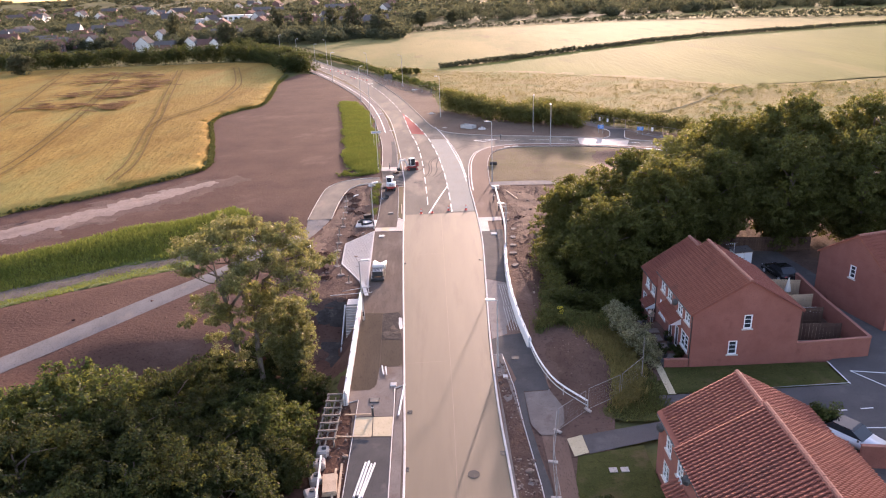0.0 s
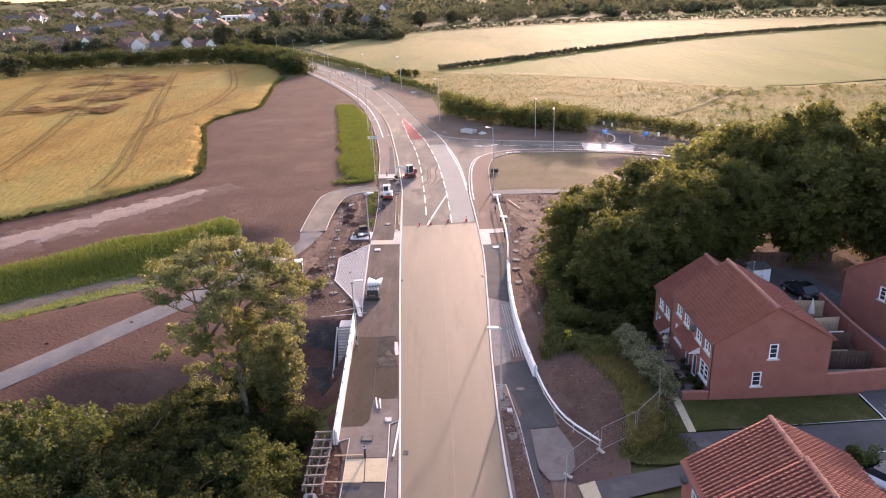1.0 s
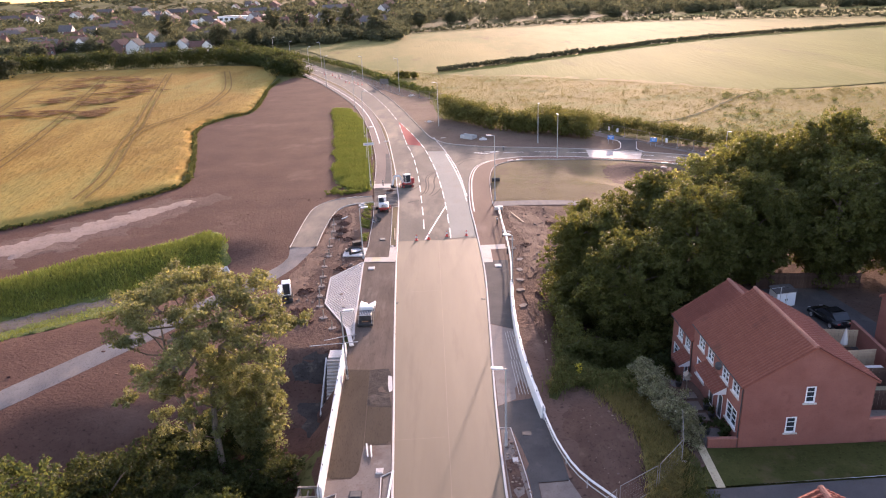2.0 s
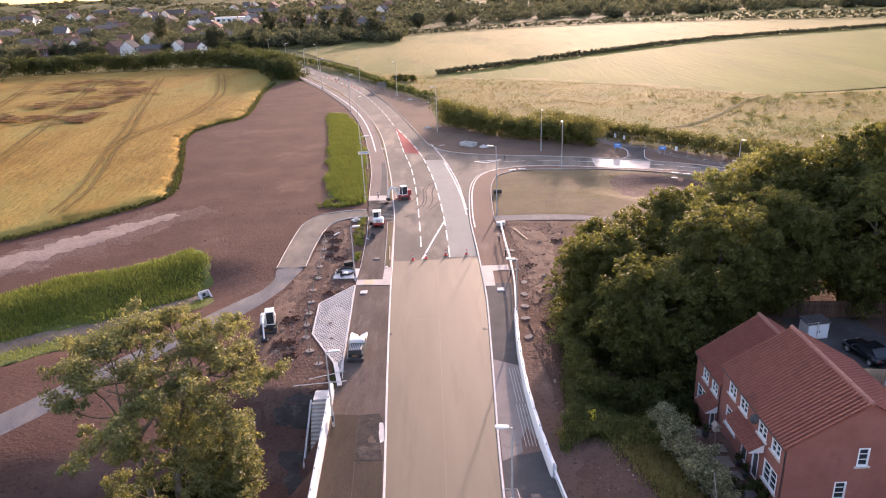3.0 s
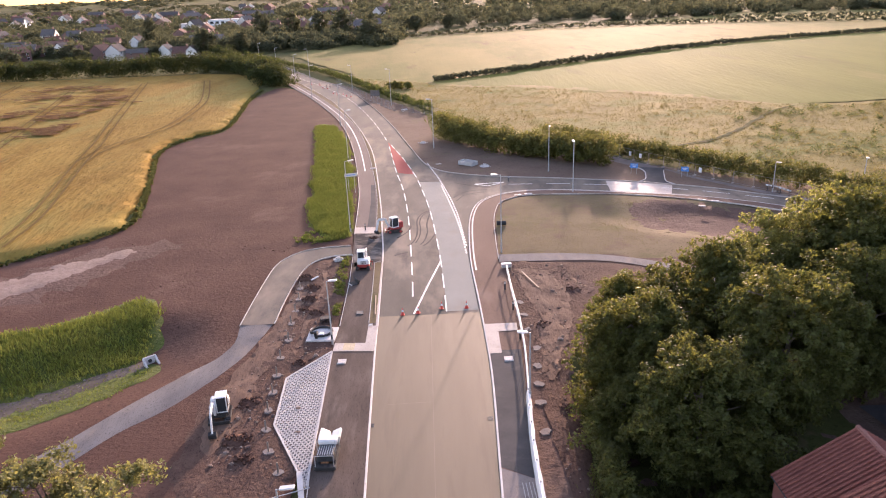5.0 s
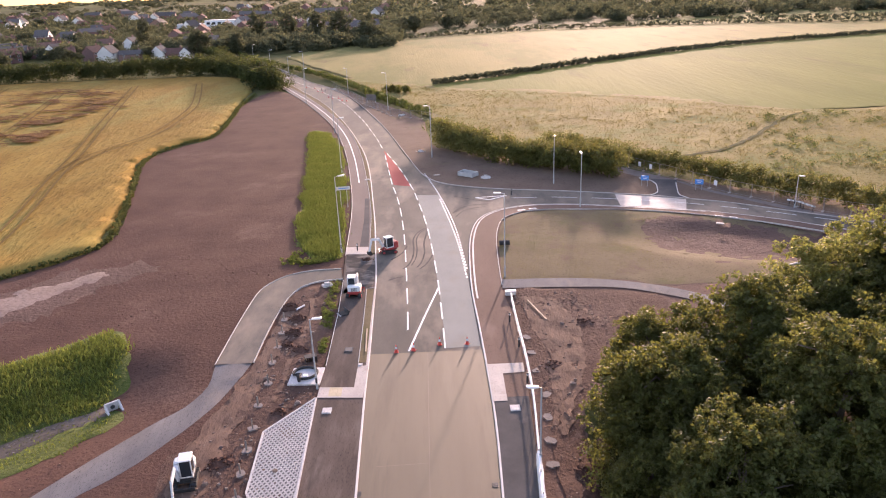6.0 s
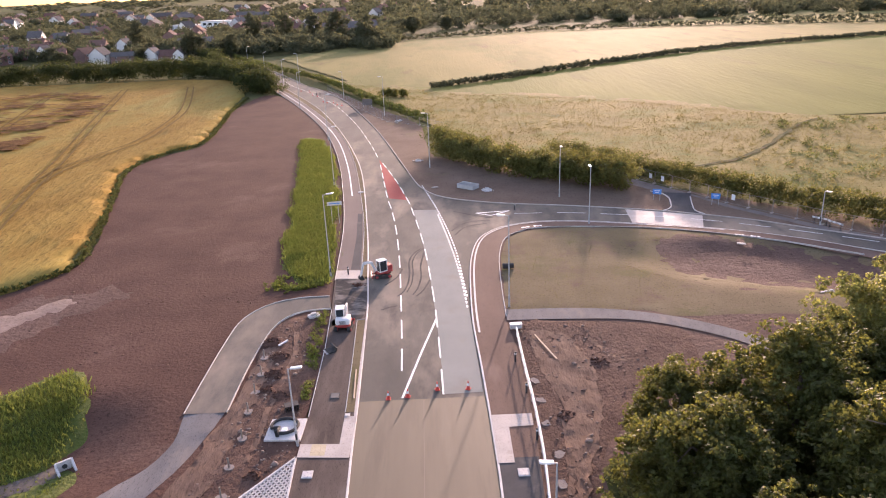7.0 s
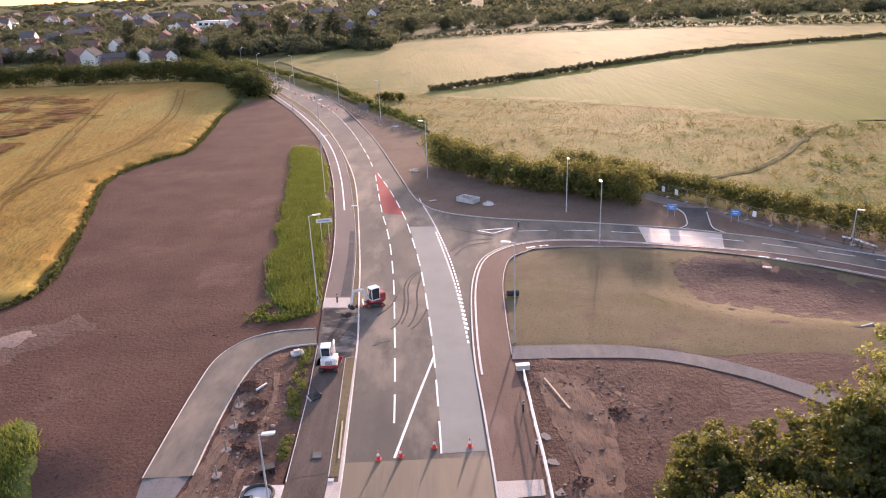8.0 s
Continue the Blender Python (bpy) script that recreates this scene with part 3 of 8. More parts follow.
dirt_r = sheet("site_dirt", [(8.8, 58), (9.3, 66), (9.0, 80), (9.2, 96), (9.0, 112.5), (13, 112.6), (20, 111.8), (25, 109), (22, 98), (15, 94), (12, 88), (12, 76), (12.5, 66), (14.5, 56), (13.5, 49), (10.9, 47.2), (9.6, 50)], 0.07, M_dirt, 1.2, 1.2, 0.3, "bare brown site dirt rutted by machines", "dirt", bumps=0.12)


def ruts(lines, width, parent):
    """Dry wheel ruts pressed along plan lines."""
    for pts in lines:
        L = spline(pts, 0.5)
        sheet("wheel_rut", [tuple(p) for p in L] + [tuple(p) for p in offset(L, width)[::-1]], 0.085, M_rut, 0, 0, 0.22, bumps=0.12, parent=parent)


sheet("tracked_dirt", [(-18.0, 81), (-17.8, 87), (-17.0, 93), (-15.9, 99), (-15.7, 107), (-14.3, 111), (-13.9, 104), (-14.4, 97), (-14.6, 92), (-15.3, 87), (-15.2, 81), (-16.6, 77)], 0.1, M_rut, 0.5, 0.5, 0.5, parent=dirt_l, bumps=0.12)
sheet("tracked_dirt", [(10.0, 110.5), (13.6, 109.5), (14.6, 102), (13.8, 96), (11.9, 90), (10.0, 86), (10.4, 92), (11.0, 98), (10.4, 104)], 0.1, M_rut, 0.5, 0.5, 0.6, parent=dirt_r, bumps=0.12)
ruts([[(-17.2, 83.6), (-17.2, 87.7), (-16.7, 91.6), (-16.3, 95.1), (-15.9, 100), (-15.6, 106)], [(-16.0, 80), (-16.0, 83), (-16.1, 86.9), (-15.5, 90.7), (-14.9, 94.0), (-14.8, 97.8), (-14.7, 103.3), (-14.3, 110)], [(-12.6, 113), (-12.0, 108.8), (-12.1, 104), (-12.4, 100), (-12.6, 92)], [(-14.6, 80), (-15.4, 76), (-15.9, 73)]], 0.5, dirt_l)
ruts([[(11.3, 110.4), (11.9, 105), (12.2, 101), (12.2, 96.5), (11.4, 91.9), (10.3, 88)], [(10.1, 110), (10.6, 104), (11.0, 100), (11.0, 95.6), (10.5, 91), (9.9, 87)], [(13.0, 110), (13.5, 105), (13.9, 100.7), (13.6, 96)], [(15.5, 109), (17, 105.5), (18.5, 103.5)]], 0.42, dirt_r)
sheet("gravel_path", [(-19.5, 101), (-19.5, 98.6), (-19.2, 95.0), (-20.2, 92.0), (-22.4, 89.4), (-25.7, 84.1), (-28.6, 79.5), (-33, 73.5), (-41.2, 62.0), (-50, 50), (-47.6, 48.4), (-39, 59.6), (-31, 70.7), (-27.7, 75.5), (-24.6, 80.6), (-21.4, 84.5), (-18.4, 90.2), (-17.0, 94.6), (-16.3, 98.6), (-16.2, 101)], 0.09, M_gravel, 1.5, 1.0, 0.08, "grey gravel footpath curving past the ditch", "path")
path_up = spline([(-19.6, 98.7), (-19.6, 104.7), (-19.5, 110.5), (-19.2, 115.2), (-18.1, 118.0), (-16.4, 119.9), (-13.9, 120.9), (-10.6, 121.1)], 1.0)
path_lo = spline([(-16.1, 98.7), (-16.1, 103.7), (-15.95, 108.2), (-15.5, 113.2), (-14.5, 116.0), (-12.6, 117.5), (-10.0, 117.8)], 1.0)
ribbon("tarmac_path", path_up, path_lo, 0.10, M_asphalt, 1, "new grey tarmac footpath with concrete edging", "path")
for e_line in (path_up, path_lo):
    kerb("path_edging", e_line, 0.08, 0.17, M_concw, "thin pale concrete path edging")
ribbon("gravel_path", spline([(8.4, 115.7), (13.4, 115.5), (18.4, 114.9), (23.1, 113.3), (27.3, 110.9), (32.5, 106.3), (40, 98)], 1.0), spline([(8.2, 113.2), (12.9, 113.0), (20.3, 112.2), (25.4, 109.7), (29.8, 106.0), (38, 96)], 1.0), 0.075, M_gravel, 3, "grey gravel footpath across bare soil", "path")

sheet("town_green", [(-150, 395), (-60, 445), (-22, 512), (40, 548), (92, 556), (205, 545), (330, 700), (900, 900), (1500, 2600), (-1800, 2600), (-900, 900), (-420, 420), (-260, 352)], 0.0, M_lawn, 60.0, 0, 0.0, "green gardens and parkland between the distant houses", "parkland")

rut = spline([(46, 169.5), (49.2, 171.5), (56.4, 174.9), (62, 180), (67.5, 185.9), (74, 194), (81.8, 203.5), (90, 210)], 1.5)
sheet("trodden_path", [tuple(p) for p in rut] + [tuple(p) for p in offset(rut, 0.9)[::-1]], 0.16, M_lawn, 0, 0, 0.5, "dark trodden path through the rough grass", "path")

# ---------- the road ----------
KL = spline([(-3.0, -60), (-3.1, 20), (-3.2, 39), (-3.6, 50.8), (-4.0, 60.8), (-4.6, 74.5), (-5.25, 92.2), (-5.4, 99.0), (-5.75, 109.4), (-6.1, 118.6), (-6.7, 126.4), (-7.6, 138), (-8.8, 150.3), (-10.3, 164.7), (-12.1, 178.7), (-14.5, 191.7), (-18, 207.7), (-23.5, 229.2), (-31.6, 255.6), (-43.4, 286.2), (-50.4, 303.7), (-68, 345), (-90, 392), (-112, 436)], 1.5)
KR = spline([(4.1, -60), (4.1, 20), (4.0, 38), (3.85, 48.6), (4.05, 60.1), (4.6, 73.6), (5.1, 86.5), (5.1, 95), (4.95, 104.4), (4.75, 113.2), (5.0, 122.5), (5.5, 130.0), (6.5, 136.0), (7.9, 139.5), (10.3, 142.1), (13.3, 143.5), (17.1, 144.0), (22.2, 143.3), (28.9, 141.3), (38.4, 138.0), (46.7, 133.4), (53, 128.5), (75, 111), (120, 78)], 1.2)
KN = spline([(124, 82), (78, 116), (56.3, 132.0), (50.6, 136.2), (45.2, 140.4), (40.3, 143.2), (34.3, 146.2), (27.6, 148.7), (20.9, 150.9), (12.2, 153.3), (5.9, 156), (1.8, 159.1), (-0.4, 163.2), (-1.9, 168.2), (-5.2, 184.8), (-9.7, 207.2), (-15.5, 231.8), (-24.9, 265.7), (-36.0, 292.7), (-43, 306), (-60, 347), (-82, 394), (-104, 437)], 1.5)
JOINT = 99.5
road = sheet("road", [(-5.4, JOINT)] + [p for p in KL if p.y > JOINT] + KN[::-1] + [p for p in KR[::-1] if p.y > JOINT or p.x > 6] + [(5.03, JOINT)], 0.0, M_asphalt, label="grey asphalt road curving away with white lane markings", category="road")
binder = sheet("road", [p for p in KL if p.y < JOINT] + [(-5.4, JOINT), (5.03, JOINT)] + [p for p in KR[::-1] if p.y < JOINT and p.x < 6], 0.02, M_tan, label="tan unfinished binder course of the new road", category="road")
ribbon("pale_surfacing", [Vector(p) for p in ((1.65, 100.1), (1.2, 113.2), (0.2, 131.8), (-0.6, 140), (-1.9, 152))], [Vector(p) for p in ((4.85, 100.2), (4.65, 113), (4.6, 121), (3.55, 134.9), (1.75, 151.6))], 0.012, M_slab, parent=road)
sheet("red_surfacing", [(-9.2, 186.3), (-7.6, 172), (-5.9, 158.8), (-2.9, 157.4), (-5.4, 170)], 0.014, M_red, parent=road, label="red hatched island surfacing")
# paler concrete-coloured strip across the side road
ribbon("pale_surfacing", [Vector((29.2, 147.9)), Vector((34.4, 145.8)), Vector((39.0, 143.6))], [Vector((28.6, 141.8)), Vector((34.5, 139.8)), Vector((37.3, 138.5))], 0.012, M_conc, parent=road)
kerb("kerb", cut(KL, -60, 440)[::-1], 0.16, 0.11, M_concw, "pale concrete kerb along the road")
kerb("kerb", KR, 0.16, 0.11, M_concw, "pale concrete kerb sweeping into the side road")
kerb("kerb", KN, 0.16, 0.11, M_conc, "pale concrete kerb along the far side")


def dash_mesh(width, length):
    me = bpy.data.meshes.new("lane_dash")
    w = width / 2
    me.from_pydata([(-w, 0, 0), (w, 0, 0), (w, length, 0), (-w, length, 0), (-w, 0, -0.006), (w, 0, -0.006), (w, length, -0.006), (-w, length, -0.006)], [], [(0, 1, 2, 3), (4, 5, 1, 0), (5, 6, 2, 1), (6, 7, 3, 2), (7, 4, 0, 3)])
    me.materials.append(M_white)
    return me


def dashes(line, length, gap, width, start=0.0, parent=None):
    me = dash_mesh(width, length)
    d = [0.0]
    for a, b in zip(line, line[1:]):
        d.append(d[-1] + (b - a).length)
    A = np.array([(p.x, p.y) for p in line])
    s = start
    while s + length < d[-1]:
        a = [float(np.interp(s, d, A[:, k])) for k in (0, 1)]
        b = [float(np.interp(s + length, d, A[:, k])) for k in (0, 1)]
        ob = new("lane_dash", me)
        ob.parent = parent or road
        ob.matrix_world = pose(a[0], a[1], 0.02, 0, 0, math.degrees(math.atan2(b[1] - a[1], b[0] - a[0])) - 90)
        s += length + gap


dashes(spline([(-2.0, 99.8), (-2.05, 104), (-2.25, 110.3), (-2.7, 120.6), (-3.3, 132.2), (-4.3, 144.8), (-5.6, 155.5), (-6.3, 160), (-9.2, 186.3)], 1.0), 4.1, 2.05, 0.15, 4.4)
dashes(spline([(1.55, 100.1), (1.35, 108.5), (1.0, 118), (0.3, 129.5), (-0.5, 139), (-2.2, 153), (-2.9, 157.4), (-5.3, 170), (-9.1, 186.3)], 1.0), 4.1, 2.05, 0.15, 0.0)
dashes(spline([(-9.3, 186.5), (-12.6, 204), (-18.3, 229), (-27, 259), (-39.5, 289), (-47, 305), (-64, 346), (-86, 393)], 1.5), 4.0, 2.4, 0.15, 2.0)
dashes(spline([(4.55, 119.5), (3.75, 134.9), (1.9, 150.6), (-0.7, 166)], 0.8), 0.6, 0.4, 0.2)
dashes(spline([(4.45, 116.7), (4.1, 125), (3.35, 134.9), (1.7, 150.0)], 0.8), 0.6, 0.4, 0.2)
dashes(spline([(12.0, 148.2), (20, 147.6), (27, 145.8), (35, 143.2), (42, 139.8), (50, 134.8), (60, 127.5), (80, 112)], 1.0), 4.0, 2.2, 0.12, 1.0)
ribbon("solid_line", [Vector((-1.95, 99.8)), Vector((-0.5, 107.1)), Vector((1.05, 114.4))], [Vector((-1.75, 99.8)), Vector((-0.3, 107.1)), Vector((1.25, 114.4))], 0.02, M_white, parent=road)
edge = [p for p in KR if 110 < p.y < 146 and p.x < 40]
ribbon("solid_line", offset(edge, 0.42), offset(edge, 0.62), 0.14, M_concw, parent=road)
tri = bmesh.new()
for a, b in (((7.4, 149.1), (12.4, 149.6)), ((7.4, 149.1), (9.5, 147.7)), ((9.5, 147.7), (12.4, 149.6))):
    a, b = Vector(a), Vector(b)
    c = (a + b) / 2
    box(tri, ((b - a).length, 0.22, 0.008), (c.x, c.y, 0.018), (0, 0, math.degrees(math.atan2(b.y - a.y, b.x - a.x))))
part("give_way_triangle", tri, M_white, road)

# ---------- footways ----------
fw_in = [offset(KL, -0.16)[i] for i, p in enumerate(KL)]
fw_l = sheet("footway", [p for p in fw_in if 10 < p.y < 126] + [(-10.55, 125.7), (-9.95, 117.6), (-9.55, 108.8), (-9.35, 101), (-9.3, 93), (-9.0, 80), (-8.9, 71), (-8.5, 51), (-7.7, 48), (-7.2, 38.6), (-6.8, 10)], 0.09, M_foot, label="brown unfinished footway with patches and covers", category="footway")
track_out = spline([(-10.5, 125.6), (-11.6, 144.4), (-13.6, 162.1), (-16.7, 183.4), (-21, 205.5), (-26.2, 224.9), (-36.2, 254.9), (-45.8, 279.9), (-52.5, 297), (-70, 340)], 1.5)
track_in = spline([(-7.55, 125.4), (-8.75, 144.1), (-10.75, 161.7), (-13.7, 182.9), (-17.9, 204.9), (-24, 227), (-33.3, 254.5), (-44.5, 284), (-51, 300), (-69, 344)], 1.5)
fw_t = ribbon("cycle_track", track_out, track_in, 0.09, M_cycle, 1, "pinkish cycle track beside the road", "cycle track")
ribbon("verge_strip", track_in, [p for p in offset(KL, -0.16) if 125.4 < p.y < 344], 0.08, M_dry, 1, "narrow dry planted strip behind the kerb", "verge")
kerb("strip_edging", track_in, 0.07, 0.13, M_concw, "thin concrete edging beside the cycle track")
kerb("strip_edging", track_out[::-1], 0.07, 0.13, M_concw, "thin concrete edging beside the grass verge")
ribbon("solid_line", [a.lerp(b, 0.47) for a, b in zip(resample(track_out, 90), resample(track_in, 90))][14:], [a.lerp(b, 0.54) for a, b in zip(resample(track_out, 90), resample(track_in, 90))][14:], 0.1, M_white, parent=fw_t)
ribbon("tarmac_patch", [Vector(p) for p in ((-9.0, 128.6), (-9.4, 140), (-10.2, 151))], [Vector(p) for p in ((-7.85, 128.5), (-8.6, 140), (-9.55, 151))], 0.1, M_footdark, parent=fw_t)
sheet("footway_slab", [(-10.75, 128.5), (-7.85, 128.2), (-7.6, 125.6), (-10.5, 125.9)], 0.12, M_conc, parent=fw_t)
sheet("tarmac_patch", [(-10.4, 125.7), (-6.75, 125.4), (-6.25, 116.9), (-6.5, 115.1), (-9.6, 113.4), (-10.0, 120.6)], 0.1, M_works, parent=fw_l, ragged=0.08)
sheet("tarmac_patch", [(-9.5, 115), (-7.1, 114.6), (-6.4, 98.4), (-9.2, 97.8)], 0.1, M_foot, parent=fw_l)
sheet("planted_strip", [(-6.95, 114.6), (-6.15, 114.6), (-5.9, 106), (-5.64, 97.9), (-6.32, 97.9), (-6.6, 106)], 0.115, M_dry, parent=fw_l)
kerb("strip_edging", [Vector(p) for p in ((-6.4, 97.9), (-6.65, 106), (-7.0, 114.7), (-6.2, 114.9))], 0.07, 0.14, M_concw, "thin concrete edging round a planted strip", parent=fw_l)
kerb("strip_edging", [Vector(p) for p in ((-9.3, 97.5), (-9.5, 108.8), (-9.95, 117.4))], 0.07, 0.14, M_concw, "", parent=fw_l)
kerb("strip_edging", [Vector(p) for p in ((-8.5, 72.0), (-9.1, 80), (-9.35, 92.2))], 0.07, 0.14, M_concw, "", parent=fw_l)
fw_r = sheet("footway", [p for p in offset(KR, 0.16) if 10 < p.y < 144 and p.x < 74] + [(73.4, 109.4), (60.6, 119.7), (50.7, 127.5), (43.2, 133.2), (31.8, 138.8), (21.7, 140.9), (15.3, 141.3), (12.9, 140.2), (10.5, 137.5), (9.1, 130.9), (8.5, 122.1), (8.1, 113.2), (8.6, 107), (8.5, 100.5), (8.4, 94), (7.9, 85), (7.5, 78), (7.0, 70), (7.4, 60), (8.5, 50.8), (6.1, 50.5), (6.1, 39), (7.2, 36), (7.6, 10)], 0.09, M_redpath, label="reddish-brown footway bending round the junction", category="footway")
kerb("strip_edging", spline([(8.2, 114), (8.5, 122.1), (9.1, 130.9), (10.5, 137.5), (12.9, 140.2), (15.3, 141.3), (21.7, 140.9), (31.8, 138.8), (43.2, 133.2), (52, 126.5)], 1.0), 0.08, 0.14, M_concw, "", parent=fw_r)
sheet("tarmac_patch", [(5.25, 91.2), (8.2, 91.2), (7.8, 84), (7.3, 76), (7.0, 73.0), (4.8, 74.4), (5.2, 86)], 0.1, M_footdark, parent=fw_r)
sheet("concrete_patch", [(4.75, 74.3), (6.95, 73.0), (7.0, 70), (7.3, 61.2), (6.3, 61.05), (4.3, 59.9), (4.55, 70)], 0.104, M_pad, parent=fw_r)
sheet("tarmac_patch", [(4.25, 59.8), (6.3, 61.0), (7.35, 61.15), (7.6, 58.8), (8.05, 56), (8.3, 50.55), (6.17, 50.5), (5.62, 50.6), (5.03, 56.9), (4.2, 57.0)], 0.1, M_footdark, parent=fw_r)
sheet("dirt_patch", [(4.2, 53.0), (4.95, 53.2), (5.3, 49), (5.6, 45), (5.9, 39), (6.1, 28), (4.5, 28), (4.3, 40), (4.3, 47)], 0.13, M_dirt, 0.5, parent=fw_r, bumps=0.05)
sheet("tarmac_patch", [(5.6, 50.7), (6.17, 50.6), (6.12, 45.8), (6.35, 42), (6.6, 39), (6.9, 28), (6.3, 28), (6.0, 39), (5.66, 46)], 0.105, M_footdark, parent=fw_r)
kerb("strip_edging", [Vector(p) for p in ((4.1, 56.95), (5.0, 56.88), (5.5, 51.2), (5.66, 45.8), (6.0, 39), (6.25, 28))], 0.07, 0.14, M_concw, "", parent=fw_r)
sheet("concrete_patch", [(4.2, 56.8), (4.95, 56.75), (5.5, 49.5), (5.62, 45.8), (5.95, 39), (6.15, 28), (4.2, 28), (4.1, 45)], 0.106, M_dusty, parent=fw_r)
sheet("concrete_patch", [(6.2, 50.4), (8.32, 50.45), (9.0, 48.0), (8.7, 45.8), (7.6, 44.5), (6.75, 44.5), (6.18, 45.9)], 0.1, M_dusty, 0, 0, 0.05, parent=fw_r)
kerb("strip_edging", [Vector(p) for p in ((7.65, 58.6), (8.06, 56.3), (8.33, 50.2))], 0.07, 0.15, M_concw, "", parent=fw_r)
ribbon("kerb_backing", [Vector(p) for p in ((-6.1, 114.5), (-5.98, 109), (-5.62, 97.2))], [Vector(p) for p in ((-5.9, 114.5), (-5.82, 109), (-5.46, 97.2))], 0.118, M_conc, parent=fw_l)
# crossing slabs
sheet("footway_slab", [(-9.3, 92.3), (-5.45, 92.0), (-5.4, 97.3), (-6.35, 97.3), (-6.35, 93.7), (-9.3, 93.9)], 0.13, M_conc, parent=fw_l)
sheet("footway_slab", [(5.25, 90.6), (6.4, 90.6), (6.45, 94.9), (8.35, 95.0), (8.4, 96.6), (5.2, 96.6)], 0.13, M_conc, parent=fw_r)
sheet("tactile_slab", [(-8.4, 92.4), (-7.3, 92.35), (-7.3, 93.7), (-8.4, 93.8)], 0.14, M_buff, parent=fw_l)


# ---------- foliage ----------
def leaves(rng, centres, radii, per, size, flat=0.6):
    """Loose leaf sprays gathered in clumps."""
    C = np.repeat(centres, per, 0)
    R = np.repeat(radii, per)
    d = rng.normal(size=C.shape)
    d /= np.linalg.norm(d, axis=1)[:, None]
    r = rng.random(len(C)) ** 0.45
    P = C + d * (R * r)[:, None] * np.array([1, 1, 0.75])
    nrm = d * 0.5 + rng.normal(size=C.shape) * flat + np.array([0, 0, 0.45])
    nrm /= np.linalg.norm(nrm, axis=1)[:, None]
    t = np.cross(nrm, rng.normal(size=C.shape))
    t /= np.linalg.norm(t, axis=1)[:, None]
    b = np.cross(nrm, t)
    s = size * rng.uniform(0.55, 1.3, len(C))[:, None]
    k = rng.uniform(0.45, 0.8, len(C))[:, None]
    return np.stack([P - t * s, P - b * s * k, P + t * s, P + b * s * k], 1) * 1.0


def crown_clumps(rng, r, top, base, n, hollow=0.55, lean=0.0):
    d = rng.normal(size=(n, 3))
    d /= np.linalg.norm(d, axis=1)[:, None]
    q = lerp(hollow, 1.0, rng.random(n) ** 0.6)
    lump = 1 + 0.22 * np.sin(3 * np.arctan2(d[:, 1], d[:, 0]) + lean) * (1 - np.abs(d[:, 2])) + rng.normal(size=n) * 0.08
    c = d * (q * lump)[:, None]
    z = (top + base) / 2 + c[:, 2] * (top - base) / 2
    taper = np.where(c[:, 2] < 0, 1 + 0.25 * c[:, 2], 1)
    return np.column_stack([c[:, 0] * r * taper, c[:, 1] * r * taper, z])


def sprigs(rng, centres, radii, subs, squash=0.8):
    """Splits each clump into smaller tufts that stand off its upper shell."""
    C, R = np.repeat(centres, subs, 0), np.repeat(radii, subs)
    d = rng.normal(size=C.shape) + np.array([0, 0, 0.35])
    d /= np.linalg.norm(d, axis=1)[:, None]
    return C + d * (R * rng.uniform(0.45, 1.05, len(R)))[:, None] * np.array([1, 1, squash]), R * rng.uniform(0.28, 0.5, len(R))


def trunk_mesh(bm, rng, height_m, r0, limbs, spread, first):
    rod(bm, (0, 0, -0.6), (0.1, 0, height_m * 0.35), r0, r0 * 0.75, 9)
    rod(bm, (0.1, 0, height_m * 0.35), (0.0, 0.2, height_m * 0.8), r0 * 0.75, r0 * 0.25, 7)
    for i in range(limbs):
        a = 2.4 * i + rng.uniform(-0.4, 0.4)
        z0 = height_m * lerp(first, 0.7, i / max(1, limbs - 1))
        q = spread * rng.uniform(0.45, 0.75)
        m1 = Vector((math.cos(a) * q * 0.5, math.sin(a) * q * 0.5, z0 + height_m * 0.12))
        m2 = Vector((math.cos(a + 0.2) * q, math.sin(a + 0.2) * q, z0 + height_m * rng.uniform(0.08, 0.18)))
        rod(bm, (0.05, 0.05, z0), m1, r0 * 0.38, r0 * 0.25, 6)
        rod(bm, m1, m2, r0 * 0.25, r0 * 0.1, 5)


def tree(name, label, r, top, base, clumps, clump_r, per, leaf, leaf_mat, seed, r0=0.3, hollow=0.55):
    rng = np.random.default_rng(seed)
    root = thing(name, label, "tree")
    bm = bmesh.new()
    trunk_mesh(bm, rng, top, r0, 6, r, 0.3)
    part("trunk", bm, M_bark, root, smooth=True)
    C = crown_clumps(rng, r - clump_r * 0.6, top - clump_r * 0.5, base + clump_r * 0.5, clumps, hollow, seed)
    S, R = sprigs(rng, C, rng.uniform(0.7, 1.25, clumps) * clump_r, 7)
    quads("crown", leaves(rng, S, R, per // 7, leaf), leaf_mat, root)
    return root


oak_a = tree("oak_tree", "dense dark-green broadleaf tree lit from behind", 5.2, 11.0, -0.4, 300, 1.05, 196, 0.135, M_leaf, 11)
oak_b = tree("oak_tree", "dense dark-green broadleaf tree lit from behind", 5.6, 12.5, -0.3, 310, 1.1, 196, 0.14, M_leaf, 12)
oak_c = tree("oak_tree", "tall dark-green broadleaf tree lit from behind", 6.6, 17.0, 0.0, 380, 1.25, 196, 0.155, M_leaf, 13, 0.4)
light_a = tree("field_maple_tree", "open yellow-green broadleaf tree catching the sun", 4.3, 12.0, 0.6, 150, 1.05, 168, 0.13, M_leaf5, 14, 0.24, 0.4)
